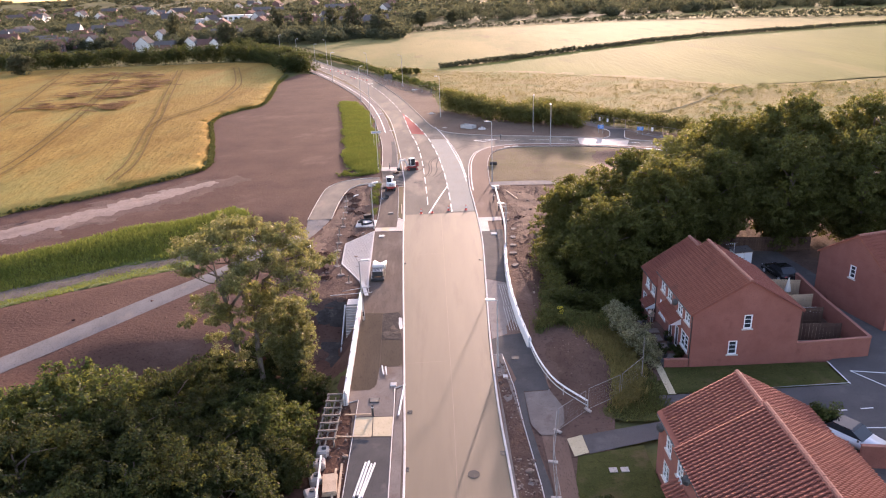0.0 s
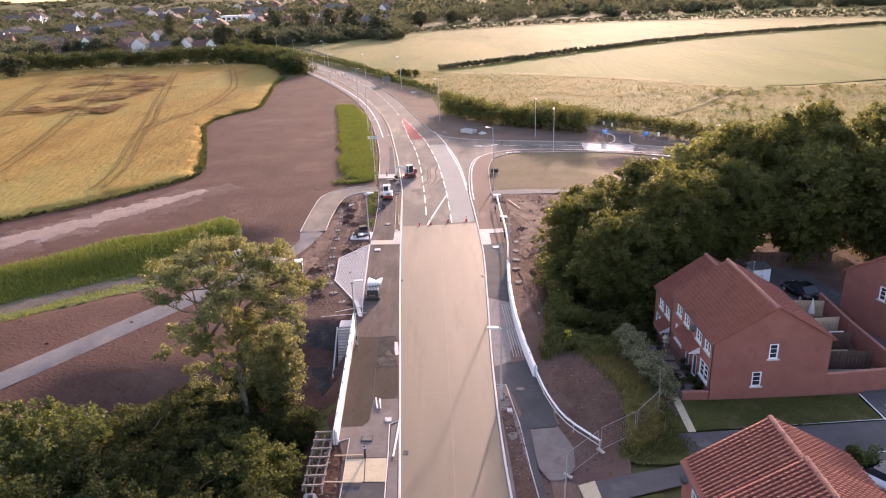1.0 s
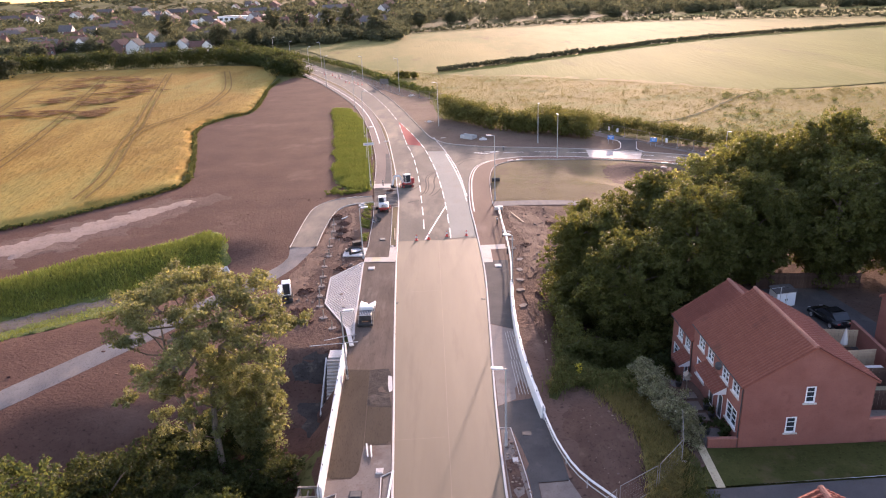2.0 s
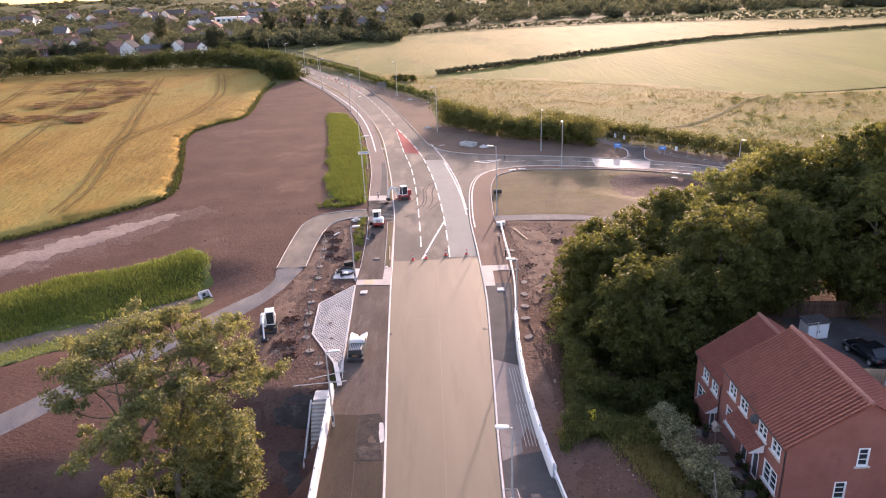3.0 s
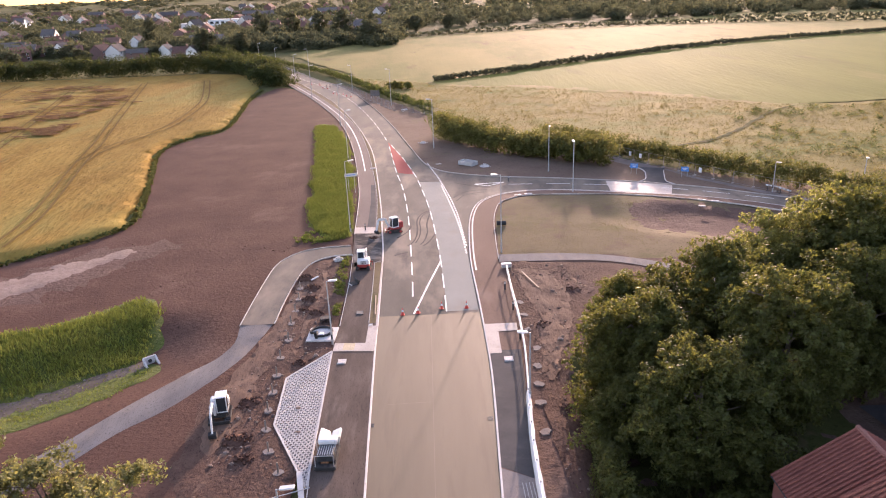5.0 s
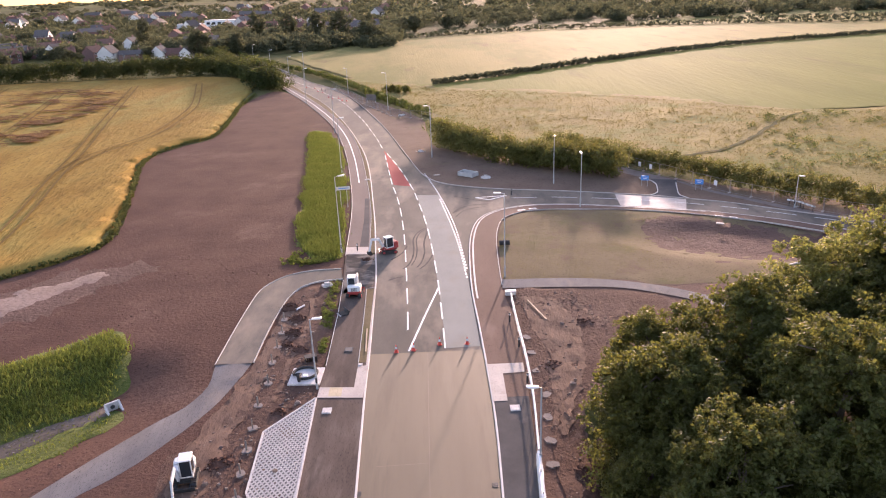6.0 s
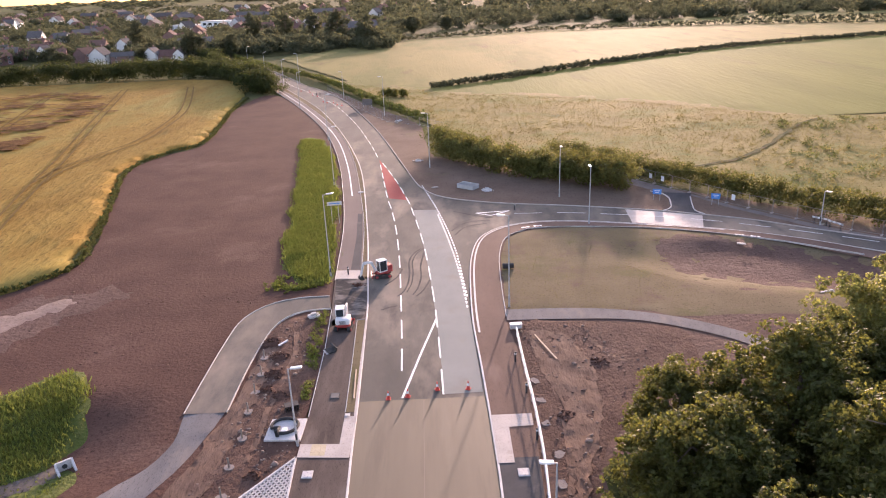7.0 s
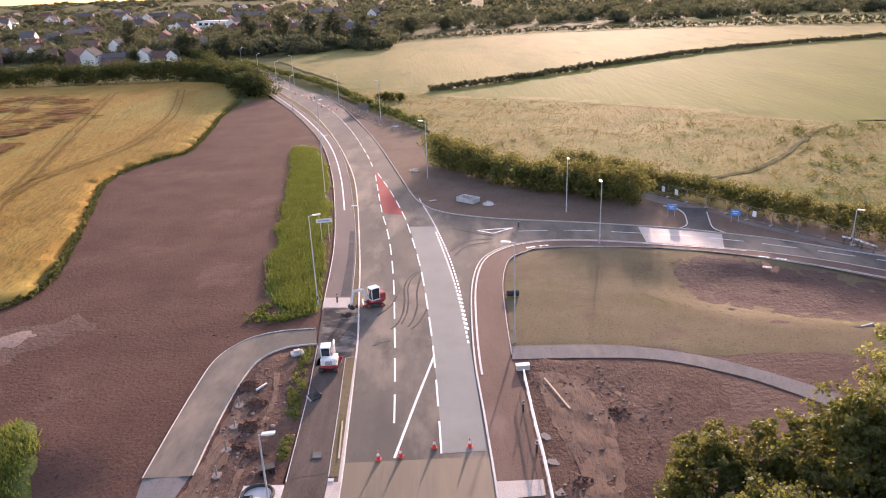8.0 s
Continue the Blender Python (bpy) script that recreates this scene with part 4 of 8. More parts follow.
spots = [(light_a, 32, 94.2, 1.0, 0), (light_a, 37.5, 96.5, 1.06, 130), (light_a, 28.2, 92.5, 0.72, 250), (oak_a, 17.3, 84, 1.0, 0), (oak_b, 18.5, 74.5, 0.9, 40), (oak_a, 24.5, 88, 1.02, 100), (oak_b, 26, 78.5, 1.0, 200), (oak_a, 31.0, 89.5, 0.9, 250), (oak_c, 33, 81.5, 0.78, 20), (oak_c, 37, 90, 0.92, 60), (oak_c, 45, 90, 1.04, 140), (oak_c, 55, 89, 1.02, 280), (oak_b, 41.5, 81, 1.1, 320), (oak_b, 50, 80, 1.15, 70), (oak_c, 65, 86, 1.0, 190), (oak_b, 59, 77, 1.1, 10), (oak_c, 75, 80, 1.0, 330), (oak_a, 14.6, 78.5, 0.62, 30), (oak_a, 17.5, 90, 0.7, 150)]
used = set()
for src, x, y, s, a in spots:
    m = pose(x, y, hgt(x, y) - 0.1, 0, 0, a) @ Matrix.Diagonal((s, s, s, 1))
    if src not in used:
        used.add(src)
        src.matrix_world = m
        src["group"] = "trees beside the houses"
    else:
        c = copy_thing(src, pose(x, y, hgt(x, y) - 0.1, 0, 0, a))
        c.scale = (s, s, s)



def clump_mesh(bm_pts, rng, r, per, leaf):
    return leaves(rng, np.array(bm_pts), rng.uniform(0.75, 1.25, len(bm_pts)) * r, per, leaf)


# tall open ash with two trunks
rng = np.random.default_rng(5)
ASH_Z = hgt(-16.2, 54.6)
ash = thing("ash_tree", "tall open-crowned tree with two leaning trunks", "tree", pose(-16.2, 54.6, ASH_Z))
UP = -ASH_Z
bm = bmesh.new()
forks = []
for path, r0 in (((Vector((-1.3, -0.1, -0.8)), Vector((-1.9, 0.0, UP + 3.2)), Vector((-2.2, 0.2, UP + 6.6)), Vector((-2.6, 0.7, UP + 9.4))), 0.30), ((Vector((0.3, -0.8, -0.8)), Vector((0.0, -0.4, UP + 3.0)), Vector((-0.2, 1.0, UP + 6.0)), Vector((1.3, 1.3, UP + 9.0))), 0.28)):
    for i, (p, q) in enumerate(zip(path, path[1:])):
        rod(bm, p, q, r0 * (1 - 0.24 * i), r0 * (0.76 - 0.24 * i), 9)
    forks += [path[2], path[2].lerp(path[3], 0.5), path[3]]
limbs = []
for i in range(11):
    ang = 2.4 * i + 0.5
    f = forks[i % 6]
    e = Vector((f.x * 0.7 + 0.3 + math.cos(ang) * rng.uniform(1.8, 3.4), f.y + math.sin(ang) * rng.uniform(1.8, 3.4), UP + rng.uniform(9.6, 11.2)))
    mid = f.lerp(e, 0.5) + Vector((rng.normal() * 0.3, rng.normal() * 0.3, 0.35))
    rod(bm, f, mid, 0.13, 0.1, 7)
    rod(bm, mid, e, 0.1, 0.06, 6)
    limbs += [mid, e]
pads, pad_r = [], []
for i in range(34):
    ang, rad = 2.4 * i + rng.uniform(-0.3, 0.3), 6.0 * math.sqrt((i + 0.5) / 34) * rng.uniform(0.92, 1.08)
    x, y = 0.7 + math.cos(ang) * rad * 1.02, 0.3 + math.sin(ang) * rad * 1.05
    y -= 0.35 * max(0.0, y) * max(0.0, x) / 4
    z = UP + 13.2 - 0.062 * rad * rad - (0.24 if x > 0 else 0.1) * (x - 0.7) + rng.uniform(-0.7, 0.5)
    e = Vector((x, y, z))
    f = min(limbs, key=lambda p: (p - e).length + (1.5 if p.z > z else 0))
    mid = f.lerp(e, 0.55) + Vector((rng.normal() * 0.35, rng.normal() * 0.35, -0.25))
    rod(bm, f, mid, 0.06, 0.045, 5)
    rod(bm, mid, e, 0.045, 0.025, 5)
    for k in range(4):
        u = e + Vector((rng.normal() * 0.95, rng.normal() * 0.95, rng.uniform(-0.15, 0.5)))
        rod(bm, mid.lerp(e, 0.6), u, 0.03, 0.012, 4)
        pads.append(u)
        pad_r.append(rng.uniform(0.6, 1.0))
for x, y, z, r in ((-3.6, -0.5, 7.4, 1.0), (-4.5, -0.8, 7.1, 0.8), (-3.0, -1.4, 6.6, 0.9), (-1.2, 0.8, 7.8, 1.0), (0.8, 0.2, 7.2, 1.0), (-0.9, -1.0, 5.6, 0.9), (1.3, -0.6, 5.2, 1.0), (-2.8, 0.4, 5.2, 0.9), (0.4, 1.4, 8.6, 1.0), (-2.4, 1.2, 8.8, 1.0), (2.0, 0.6, 7.8, 0.9), (-1.6, 0.0, 4.2, 0.8), (0.7, -0.5, 3.6, 0.8), (-2.9, -0.6, 3.6, 0.9), (-0.8, -1.2, 3.0, 1.0), (1.6, 0.3, 4.4, 1.0), (-0.6, 0.4, 6.6, 1.0), (1.0, 0.9, 6.2, 0.9), (-3.4, 0.2, 6.2, 0.9), (2.3, 1.0, 6.4, 0.9), (-1.7, -0.9, 7.0, 0.9), (0.2, -1.1, 8.2, 0.9)):
    e = Vector((x, y, UP + z))
    rod(bm, Vector((-2.0 if x < -1 else 0.0, 0.1, UP + z - 1.3)), e, 0.05, 0.02, 5)
    for k in range(3):
        pads.append(e + Vector(rng.normal(size=3)) * 0.55)
        pad_r.append(r * rng.uniform(0.6, 0.9))
part("trunk", bm, M_bark, ash, smooth=True)
S, R = sprigs(rng, np.array([tuple(p) for p in pads]), np.array(pad_r), 8, 0.6)
quads("crown", leaves(rng, S, R * 1.3, 44, 0.088), M_leaf2, ash)

# bushes and small trees by the stream
bush_a = tree("shrub", "thick dark-green streamside shrub", 4.0, 6.5, -0.6, 150, 0.95, 210, 0.1, M_leaf3, 21, 0.16)
bush_b = tree("shrub", "thick dark streamside shrub", 3.4, 5.0, -0.6, 135, 0.85, 210, 0.095, M_leaf3, 22, 0.14)
bush_c = tree("sapling_tree", "slender young tree with golden-green leaves", 2.9, 9.6, 0.5, 135, 0.85, 196, 0.1, M_leaf2, 23, 0.14, 0.3)
bush_d = tree("willow_shrub", "rounded yellow-green willow by the stream", 3.9, 6.6, -0.6, 150, 0.95, 210, 0.1, M_leaf4, 26, 0.16)
spots = [(bush_c, -13.9, 56.6, 1.0, 0), (bush_b, -17.2, 58.2, 0.8, 120), (bush_b, -21.0, 57.0, 0.75, 40), (bush_d, -14.4, 45.6, 1.0, 0), (bush_d, -28.0, 44.0, 1.5, 60), (bush_a, -21.5, 48.5, 1.1, 80), (bush_b, -17.5, 48.0, 1.2, 60), (bush_b, -16.5, 42.0, 1.1, 200), (bush_a, -22.5, 41.5, 1.15, 150), (bush_b, -12.6, 40.8, 0.8, 20), (bush_a, -19.5, 36.0, 1.05, 300), (bush_b, -14.0, 35.5, 1.1, 130), (bush_a, -26.5, 36.0, 1.2, 30), (bush_a, -34, 38.5, 1.2, 210), (bush_b, -33.5, 46.0, 1.2, 95), (bush_b, -12.8, 53.2, 0.85, 250), (bush_b, -18.5, 54.5, 0.95, 10), (bush_b, -24.5, 53.0, 0.9, 170), (bush_a, -30, 30, 1.2, 0), (bush_a, -22, 29, 1.2, 77), (bush_b, -15, 29, 1.2, 199)]
for src, x, y, s, a in spots:
    z = hgt(x, y) - 0.1
    if src not in used:
        used.add(src)
        src.matrix_world = pose(x, y, z, 0, 0, a) @ Matrix.Diagonal((s, s, s, 1))
        src["group"] = "shrubs by the stream"
    else:
        copy_thing(src, pose(x, y, z, 0, 0, a)).scale = (s, s, s)


def hedge(name, label, line, width, tall, clumps, per, leaf, material, seed, category="hedge", kind=""):
    rng = np.random.default_rng(seed)
    L = resample(spline(line, 2.0), clumps)
    C = []
    for p in L:
        u = rng.uniform(-0.5, 0.5)
        w = noise.noise((p.x * 0.09, p.y * 0.09, seed)) * 0.3
        top = tall * (1 + w + rng.uniform(-0.12, 0.08))
        x, y = p.x + rng.normal() * width * 0.3, p.y + rng.normal() * width * 0.3
        C.append((x, y, hgt(x, y) + rng.uniform(0.15, 0.92) * top))
    r = min(tall, width) * 0.34
    if kind:
        return tagged(quads(name, clump_mesh(C, rng, r, per, leaf), material), label, category, kind=kind)
    long = sum((b - a).length for a, b in zip(L, L[1:]))
    n = max(2, min(24, int(long / (3 * width))))
    root = thing(name, label, category, pose(L[0].x, L[0].y, hgt(L[0].x, L[0].y)))
    home = np.array(root.matrix_world.translation)
    for piece in np.array_split(np.array(C), n):
        quads("bush", clump_mesh(piece - home, rng, r, per, leaf), material, root)
    return root


hedge("hedge", "overgrown dark hedge along the wheat field's end", [(-54, 289), (-60, 300), (-69, 325), (-89, 344), (-130, 347), (-175, 346), (-280, 341)], 8.0, 7.4, 1500, 64, 0.34, M_leaf3, 31)
hedge("hedge", "tall rounded hedge beside the curving road", [(-50, 286), (-56, 300), (-67, 325), (-81, 352), (-101, 398), (-119, 440)], 5.5, 5.6, 700, 64, 0.3, M_leaf3, 32)
hedge("hedge", "low clipped hedge following the road", [(0, 224), (-14, 257), (-37, 313), (-58, 352), (-83, 398), (-100, 432)], 2.2, 2.0, 900, 24, 0.24, M_leaf4, 33)
hedge("shrub_thicket", "sunlit thicket of shrubs behind the verge", [(3.5, 192), (9, 180), (16, 172), (25, 164.5), (32.2, 158.0)], 5.0, 4.7, 420, 90, 0.22, M_hedge, 34, "shrubs")
hedge("hedge", "dense green field hedge behind the fence", [(24, 181), (32, 173.5), (38, 166), (43.5, 157.5), (48.5, 150.5), (54, 143.5), (59.5, 137.2), (66, 132.5), (85, 120), (125, 92)], 3.2, 3.4, 1300, 46, 0.19, M_hedge, 35)
hedge("hedge", "long dark hedge dividing the fields", [(2, 286), (28, 303), (65, 332), (135, 378), (220, 407), (320, 432), (460, 455)], 2.8, 1.9, 3400, 18, 0.3, M_far, 36)
hedge("hedge", "distant hedge along the far pasture", [(-60, 440), (-18, 503), (40, 530), (91, 541), (203, 526), (300, 474), (420, 425), (640, 400)], 4.0, 3.2, 1500, 10, 0.6, M_far, 37)
hedge("hedge", "distant dark hedge between pale fields", [(203, 560), (330, 520), (470, 480), (700, 470)], 5.0, 3.5, 900, 10, 0.7, M_far, 38)
hedge("bush", "low isolated bush in rough grass", [(-14, 272), (-6, 269)], 2.2, 2.2, 60, 30, 0.3, M_hedge, 39, "bush")
hedge("hedge", "ragged green fringe along the crop edge", [(-69.9, 107.4), (-63.2, 112.4), (-56.3, 118.2), (-45.4, 131.5), (-45.6, 139), (-50.3, 157), (-58.3, 186), (-54.8, 202.5), (-50.6, 211.5), (-55.6, 254), (-57, 280)], 0.9, 0.6, 1200, 22, 0.15, M_weed, 40, "grass fringe", "stuff")
hedge("flowering_shrub", "grey-green shrub hedge with pale blossom", [(17.0, 64.5), (16.6, 61), (17.1, 57.5), (17.9, 54.2)], 1.5, 2.0, 230, 120, 0.085, M_flower, 41, "shrub")


def tufts(name, label, outline, n, tall, material, seed, wide=0.12):
    """Upright blades scattered inside an outline."""
    rng = np.random.default_rng(seed)
    A = np.array([p[:2] for p in outline], float)
    P = rng.uniform(A.min(0), A.max(0), (n * 3, 2))
    inside = np.zeros(len(P), bool)
    for (ax, ay), (bx, by) in zip(A, np.roll(A, -1, 0)):
        c = (ay > P[:, 1]) != (by > P[:, 1])
        inside ^= c & (P[:, 0] < (bx - ax) * (P[:, 1] - ay) / (by - ay + 1e-12) + ax)
    P = P[inside][:n]
    P = P + rng.normal(size=P.shape) * 0.4 + np.array([(noise.noise((x * 0.16, y * 0.16, 4.0)), noise.noise((x * 0.16, y * 0.16, 9.0))) for x, y in P]) * 1.1
    z = height(P[:, 0], P[:, 1])
    base = np.column_stack([P, z])
    a = rng.uniform(0, math.pi, len(P))
    d = np.column_stack([np.cos(a), np.sin(a), np.zeros(len(P))]) * wide * rng.uniform(0.6, 1.4, len(P))[:, None]
    up = np.column_stack([rng.normal(size=(len(P), 2)) * 0.35 * tall, tall * rng.uniform(0.5, 1.3, len(P))])
    ob = quads(name, np.stack([base - d, base + d, base + up + d * 0.5, base + up - d * 0.5], 1), material)
    return tagged(ob, label, "grass", kind="stuff")


tufts("long_grass", "long green grass blades on the ditch bank", [(-30.0, 103.4), (-32.2, 106.6), (-38, 101.2), (-45.3, 97.4), (-57, 88.6), (-80, 77.6), (-80, 65), (-55, 79), (-50, 82), (-41, 87.4), (-36.1, 89.0), (-32.5, 91.8), (-29.6, 94), (-28.2, 95.8), (-27.9, 98.4), (-29, 101.3)], 60000, 0.45, M_blade, 51, 0.045)
tufts("long_grass", "long green grass blades on the verge", [(-27.8, 208), (-23.7, 207.5), (-18.6, 188), (-15.3, 166), (-13.3, 149), (-11.7, 132), (-11.5, 125), (-14, 125.4), (-16.6, 128.5), (-18, 135), (-20.5, 155), (-23.3, 177)], 50000, 0.45, M_blade, 52, 0.045)
tufts("yellow_grass", "yellowing grass along the ditch edge", [(-26.8, 93.2), (-29.5, 91.1), (-33.5, 87.3), (-36.4, 85.4), (-40, 84.1), (-50, 77.3), (-70, 64), (-70, 63), (-53.4, 70.9), (-44.3, 76.6), (-37.4, 80.7), (-34.5, 82.4), (-31.7, 84.2), (-28.7, 87.2), (-25.9, 91.2)], 11000, 0.28, M_blade, 53, 0.05)
tufts("rough_grass", "tussocks of rough straw-coloured grass", [(-38, 312), (-14, 260), (2, 225), (6, 200), (32, 177), (44, 164), (60, 150), (110, 118), (180, 112), (200, 214), (102, 209), (84, 214), (70, 230), (59, 240), (39, 255), (25, 264), (8, 270), (-10, 289)], 70000, 0.2, M_straw, 54, 0.06)


def scrub(name, label, outline, n, r, tall, per, leaf, material, seed, grain=0.06):
    """Low clumps of weeds and brambles, thicker in patches."""
    rng = np.random.default_rng(seed)
    A = np.array(outline, float)
    C = []
    while len(C) < n:
        x, y = rng.uniform(A.min(0), A.max(0))
        inside = False
        for (ax, ay), (bx, by) in zip(A, np.roll(A, -1, 0)):
            if (ay > y) != (by > y) and x < (bx - ax) * (y - ay) / (by - ay) + ax:
                inside = not inside
        if inside and noise.noise((x * grain, y * grain, seed)) + rng.uniform(-0.35, 0.35) > 0.05:
            C.append((x, y, hgt(x, y) + tall * rng.uniform(0.1, 0.9)))
    return tagged(quads(name, clump_mesh(C, rng, r, per, leaf), material), label, "weeds", kind="stuff")


scrub("weed_clumps", "straggling brown and green weeds in rough grass", [(-10, 285), (2, 228), (8, 205), (34, 178), (46, 165), (62, 152), (110, 122), (170, 116), (170, 212), (102, 209), (84, 214), (70, 230), (39, 255), (8, 270)], 480, 0.8, 0.35, 26, 0.16, M_straw, 56)
scrub("bramble_clumps", "yellow-green bramble clumps in rough grass", [(56, 160), (110, 125), (170, 118), (170, 210), (102, 207), (84, 212), (72, 200)], 380, 1.0, 0.5, 34, 0.2, M_weed, 57, 0.09)
WEEDS = [(8.95, 60.3), (8.9, 62.5), (10.2, 66.5), (10.8, 72), (12, 80), (14, 91), (30, 92), (30, 70), (20.3, 69), (20.0, 66), (17.6, 64.5), (16.6, 61), (16.7, 57), (16.6, 53), (14.9, 48.6), (13.2, 47.6), (13.6, 51), (14.0, 55), (13.4, 58.5), (12.3, 61), (11.4, 62), (10.0, 61.4)]
NORTH = [(8.9, 60.3), (8.9, 62.5), (10.2, 66.5), (10.8, 72), (13, 74), (20, 72), (20.0, 66), (17.6, 64.5), (16.6, 61), (13.4, 60), (12.3, 61), (11.4, 62), (10.0, 61.4)]
SOUTH = [p for p in WEEDS if p[1] < 61.8 and p[0] > 11]
sheet("rough_grass_patch", WEEDS, 0.12, M_lawn, 0.8, 0.5, 0.7, "tangled green and dry grass below the trees", "grass", "stuff", 0.2)
sheet("dry_grass_patch", SOUTH, 0.2, M_rough, 0.6, 0, 0.4, "straw-coloured dry grass on the mound's side", "grass", "stuff", 0.15)
tufts("long_grass", "long tangled green grass below the trees", NORTH, 8000, 0.75, M_weed, 62, 0.03)
tufts("dry_grass", "pale dry grass stalks round the earth mound", SOUTH, 7000, 0.45, M_straw, 63, 0.03)
tufts("long_grass", "green grass among dry stalks by the hedge", SOUTH, 1800, 0.32, M_weed, 64, 0.035)
scrub("bramble_clumps", "lush tangled weeds below the trees", NORTH, 620, 0.45, 1.1, 60, 0.085, M_weed, 58, 0.3)
scrub("weed_clumps", "straw-coloured seeding weeds below the trees", NORTH, 110, 0.3, 1.1, 40, 0.06, M_straw, 66, 0.5)
hedge("understorey_shrubs", "low shrubs under the edge of the trees", [(11.8, 68.8), (12.2, 72), (12.6, 77), (13.6, 84)], 2.6, 3.4, 120, 90, 0.12, M_leaf, 67, "shrubs")
hedge("understorey_shrubs", "low shrubs under the trees behind the house", [(12.5, 69.8), (16, 69.2), (20.4, 70.5), (26, 71.5)], 2.4, 2.8, 120, 90, 0.12, M_leaf, 68, "shrubs")
scrub("ragwort", "small patch of yellow ragwort flowers", [(11.1, 64.0), (11.7, 64.4), (12.0, 63.8), (11.4, 63.3)], 9, 0.2, 1.5, 40, 0.05, M_ragwort, 65, 3.0)
scrub("grass_clumps", "tall dry grass between the mound and the hedge", [(13.4, 61.2), (16, 61), (16.6, 57), (16.9, 53), (15.0, 48.5), (13.2, 47.8), (13.8, 50), (14.4, 54), (14.0, 58.5)], 200, 0.34, 0.4, 60, 0.07, M_straw, 59, 0.3)
tufts("verge_grass", "sparse dry grass inside the junction", [(9, 116), (9.4, 131), (11, 137), (16, 140.6), (32, 138), (44, 132), (36, 128), (27, 124), (30, 117), (20, 115.2)], 16000, 0.07, M_straw, 55, 0.025)

tufts("ditch_grass", "patchy grass growing in the dry ditch bed", [(-27.5, 94.4), (-29.5, 93.0), (-32.5, 91.1), (-36.1, 88.4), (-41, 86.9), (-50, 81.3), (-60, 75.6), (-60, 72.2), (-50, 77.5), (-40, 84.2), (-36.4, 85.5), (-33.5, 87.4), (-29.5, 91.0)], 3500, 0.2, M_weed, 74, 0.05)
scrub("weed_strip", "green weeds along the footway's edge", [(-10.2, 100), (-9.6, 100), (-9.9, 110), (-10.2, 117), (-11.4, 116.8), (-11.2, 110), (-10.8, 104)], 120, 0.3, 0.25, 40, 0.07, M_blade, 60, 0.4)
scrub("grass_clumps", "ragged grass tongue at the end of the verge", [(-11.4, 124.5), (-14, 125), (-17, 128), (-20, 124), (-15.5, 122.5)], 90, 0.4, 0.25, 36, 0.1, M_blade, 61, 0.4)

# ---------- the distance ----------


def scatter_woods(name, label, spots, leaf_k, seed, per=7, n_cl=26):
    rng = np.random.default_rng(seed)
    base = []
    for k in range(5):
        C = crown_clumps(rng, 0.95, 1.0, 0.08, n_cl, 0.6, k)
        base.append(leaves(rng, C, np.full(n_cl, 0.27), per, leaf_k))
    Q = []
    for i, (x, y, r, t) in enumerate(spots):
        q = base[i % 5].copy()
        a = rng.uniform(0, 6.28)
        c, s = math.cos(a), math.sin(a)
        X, Y = q[..., 0] * c - q[..., 1] * s, q[..., 0] * s + q[..., 1] * c
        Q.append(np.stack([x + X * r, y + Y * r, q[..., 2] * t - 0.3], -1))
    return tagged(quads(name, np.concatenate(Q), M_far), label, "woods", kind="stuff")


rng = np.random.default_rng(77)
town = []
for i in range(1900):
    y = 1 / rng.uniform(1 / 1900, 1 / 375)
    x = rng.uniform(-0.62, 0.0) * y - 20
    if y < 440 and x > -120:
        continue
    if x > -18 and y < 560 or y < 452 and -222 < x < -104 or 690 < y < 770 and -245 < x < -150:
        continue
    s = rng.uniform(0.55, 1.15)
    town.append((x, y, 4.4 * s * (1 + y / 1500), 7.6 * s))
for i in range(760):
    y = 1 / rng.uniform(1 / 2400, 1 / 600)
    s = rng.uniform(0.6, 1.2)
    town.append((rng.uniform(-0.05, 0.65) * y, y, 5.5 * s * (1 + y / 1200), 9.0 * s))
for i in range(130):
    x = rng.uniform(-0.7, 0.65)
    y = rng.uniform(1900, 4200)
    s = rng.uniform(0.8, 1.5)
    town.append((x * y, y, 40 * s, 12 * s))
near_wood = [s for s in town if s[1] < 780]
far_wood = [s for s in town if s[1] >= 780]
scatter_woods("distant_woods", "rounded trees scattered through the near town", near_wood, 0.085, 71, 15, 44)
scatter_woods("distant_woods", "hazy trees filling the far town", far_wood, 0.2, 72, 5, 22)
far_tree = tree("distant_tree", "tall dark tree standing at the edge of town", 6.5, 17, 1.0, 110, 1.8, 60, 0.42, M_far, 24, 0.4)
far_round = tree("distant_tree", "broad dark tree standing at the edge of town", 8.0, 13, 0.5, 110, 1.9, 60, 0.45, M_far, 25, 0.4)
spots = [(far_tree, -168, 482, 1.2, 0, 0.6), (far_round, -121, 431, 1.1, 10, 0.8), (far_round, -103, 436, 0.92, 50, 0.85), (far_tree, -110, 519, 1.2, 90, 0.75), (far_tree, -91, 529, 1.15, 140, 0.8), (far_tree, -71, 519, 1.12, 180, 0.75), (far_tree, -54, 502, 1.2, 220, 0.95), (far_round, -34, 466, 1.05, 220, 1), (far_tree, -38, 520, 1.0, 260, 0.8), (far_round, -146, 428, 0.55, 30, 1), (far_round, -188, 418, 0.75, 70, 1.1), (far_round, -150, 432, 0.5, 70, 1), (far_round, -205, 392, 0.75, 120, 1.1), (far_round, -178, 410, 0.62, 320, 1.2), (far_round, -180, 318, 0.75, 20, 1), (far_round, -194, 300, 0.8, 80, 1), (far_round, -10, 570, 0.9, 150, 1), (far_round, 14, 590, 0.8, 15, 1), (far_round, -82, 470, 0.5, 15, 1), (far_round, -60, 468, 0.5, 95, 1)]
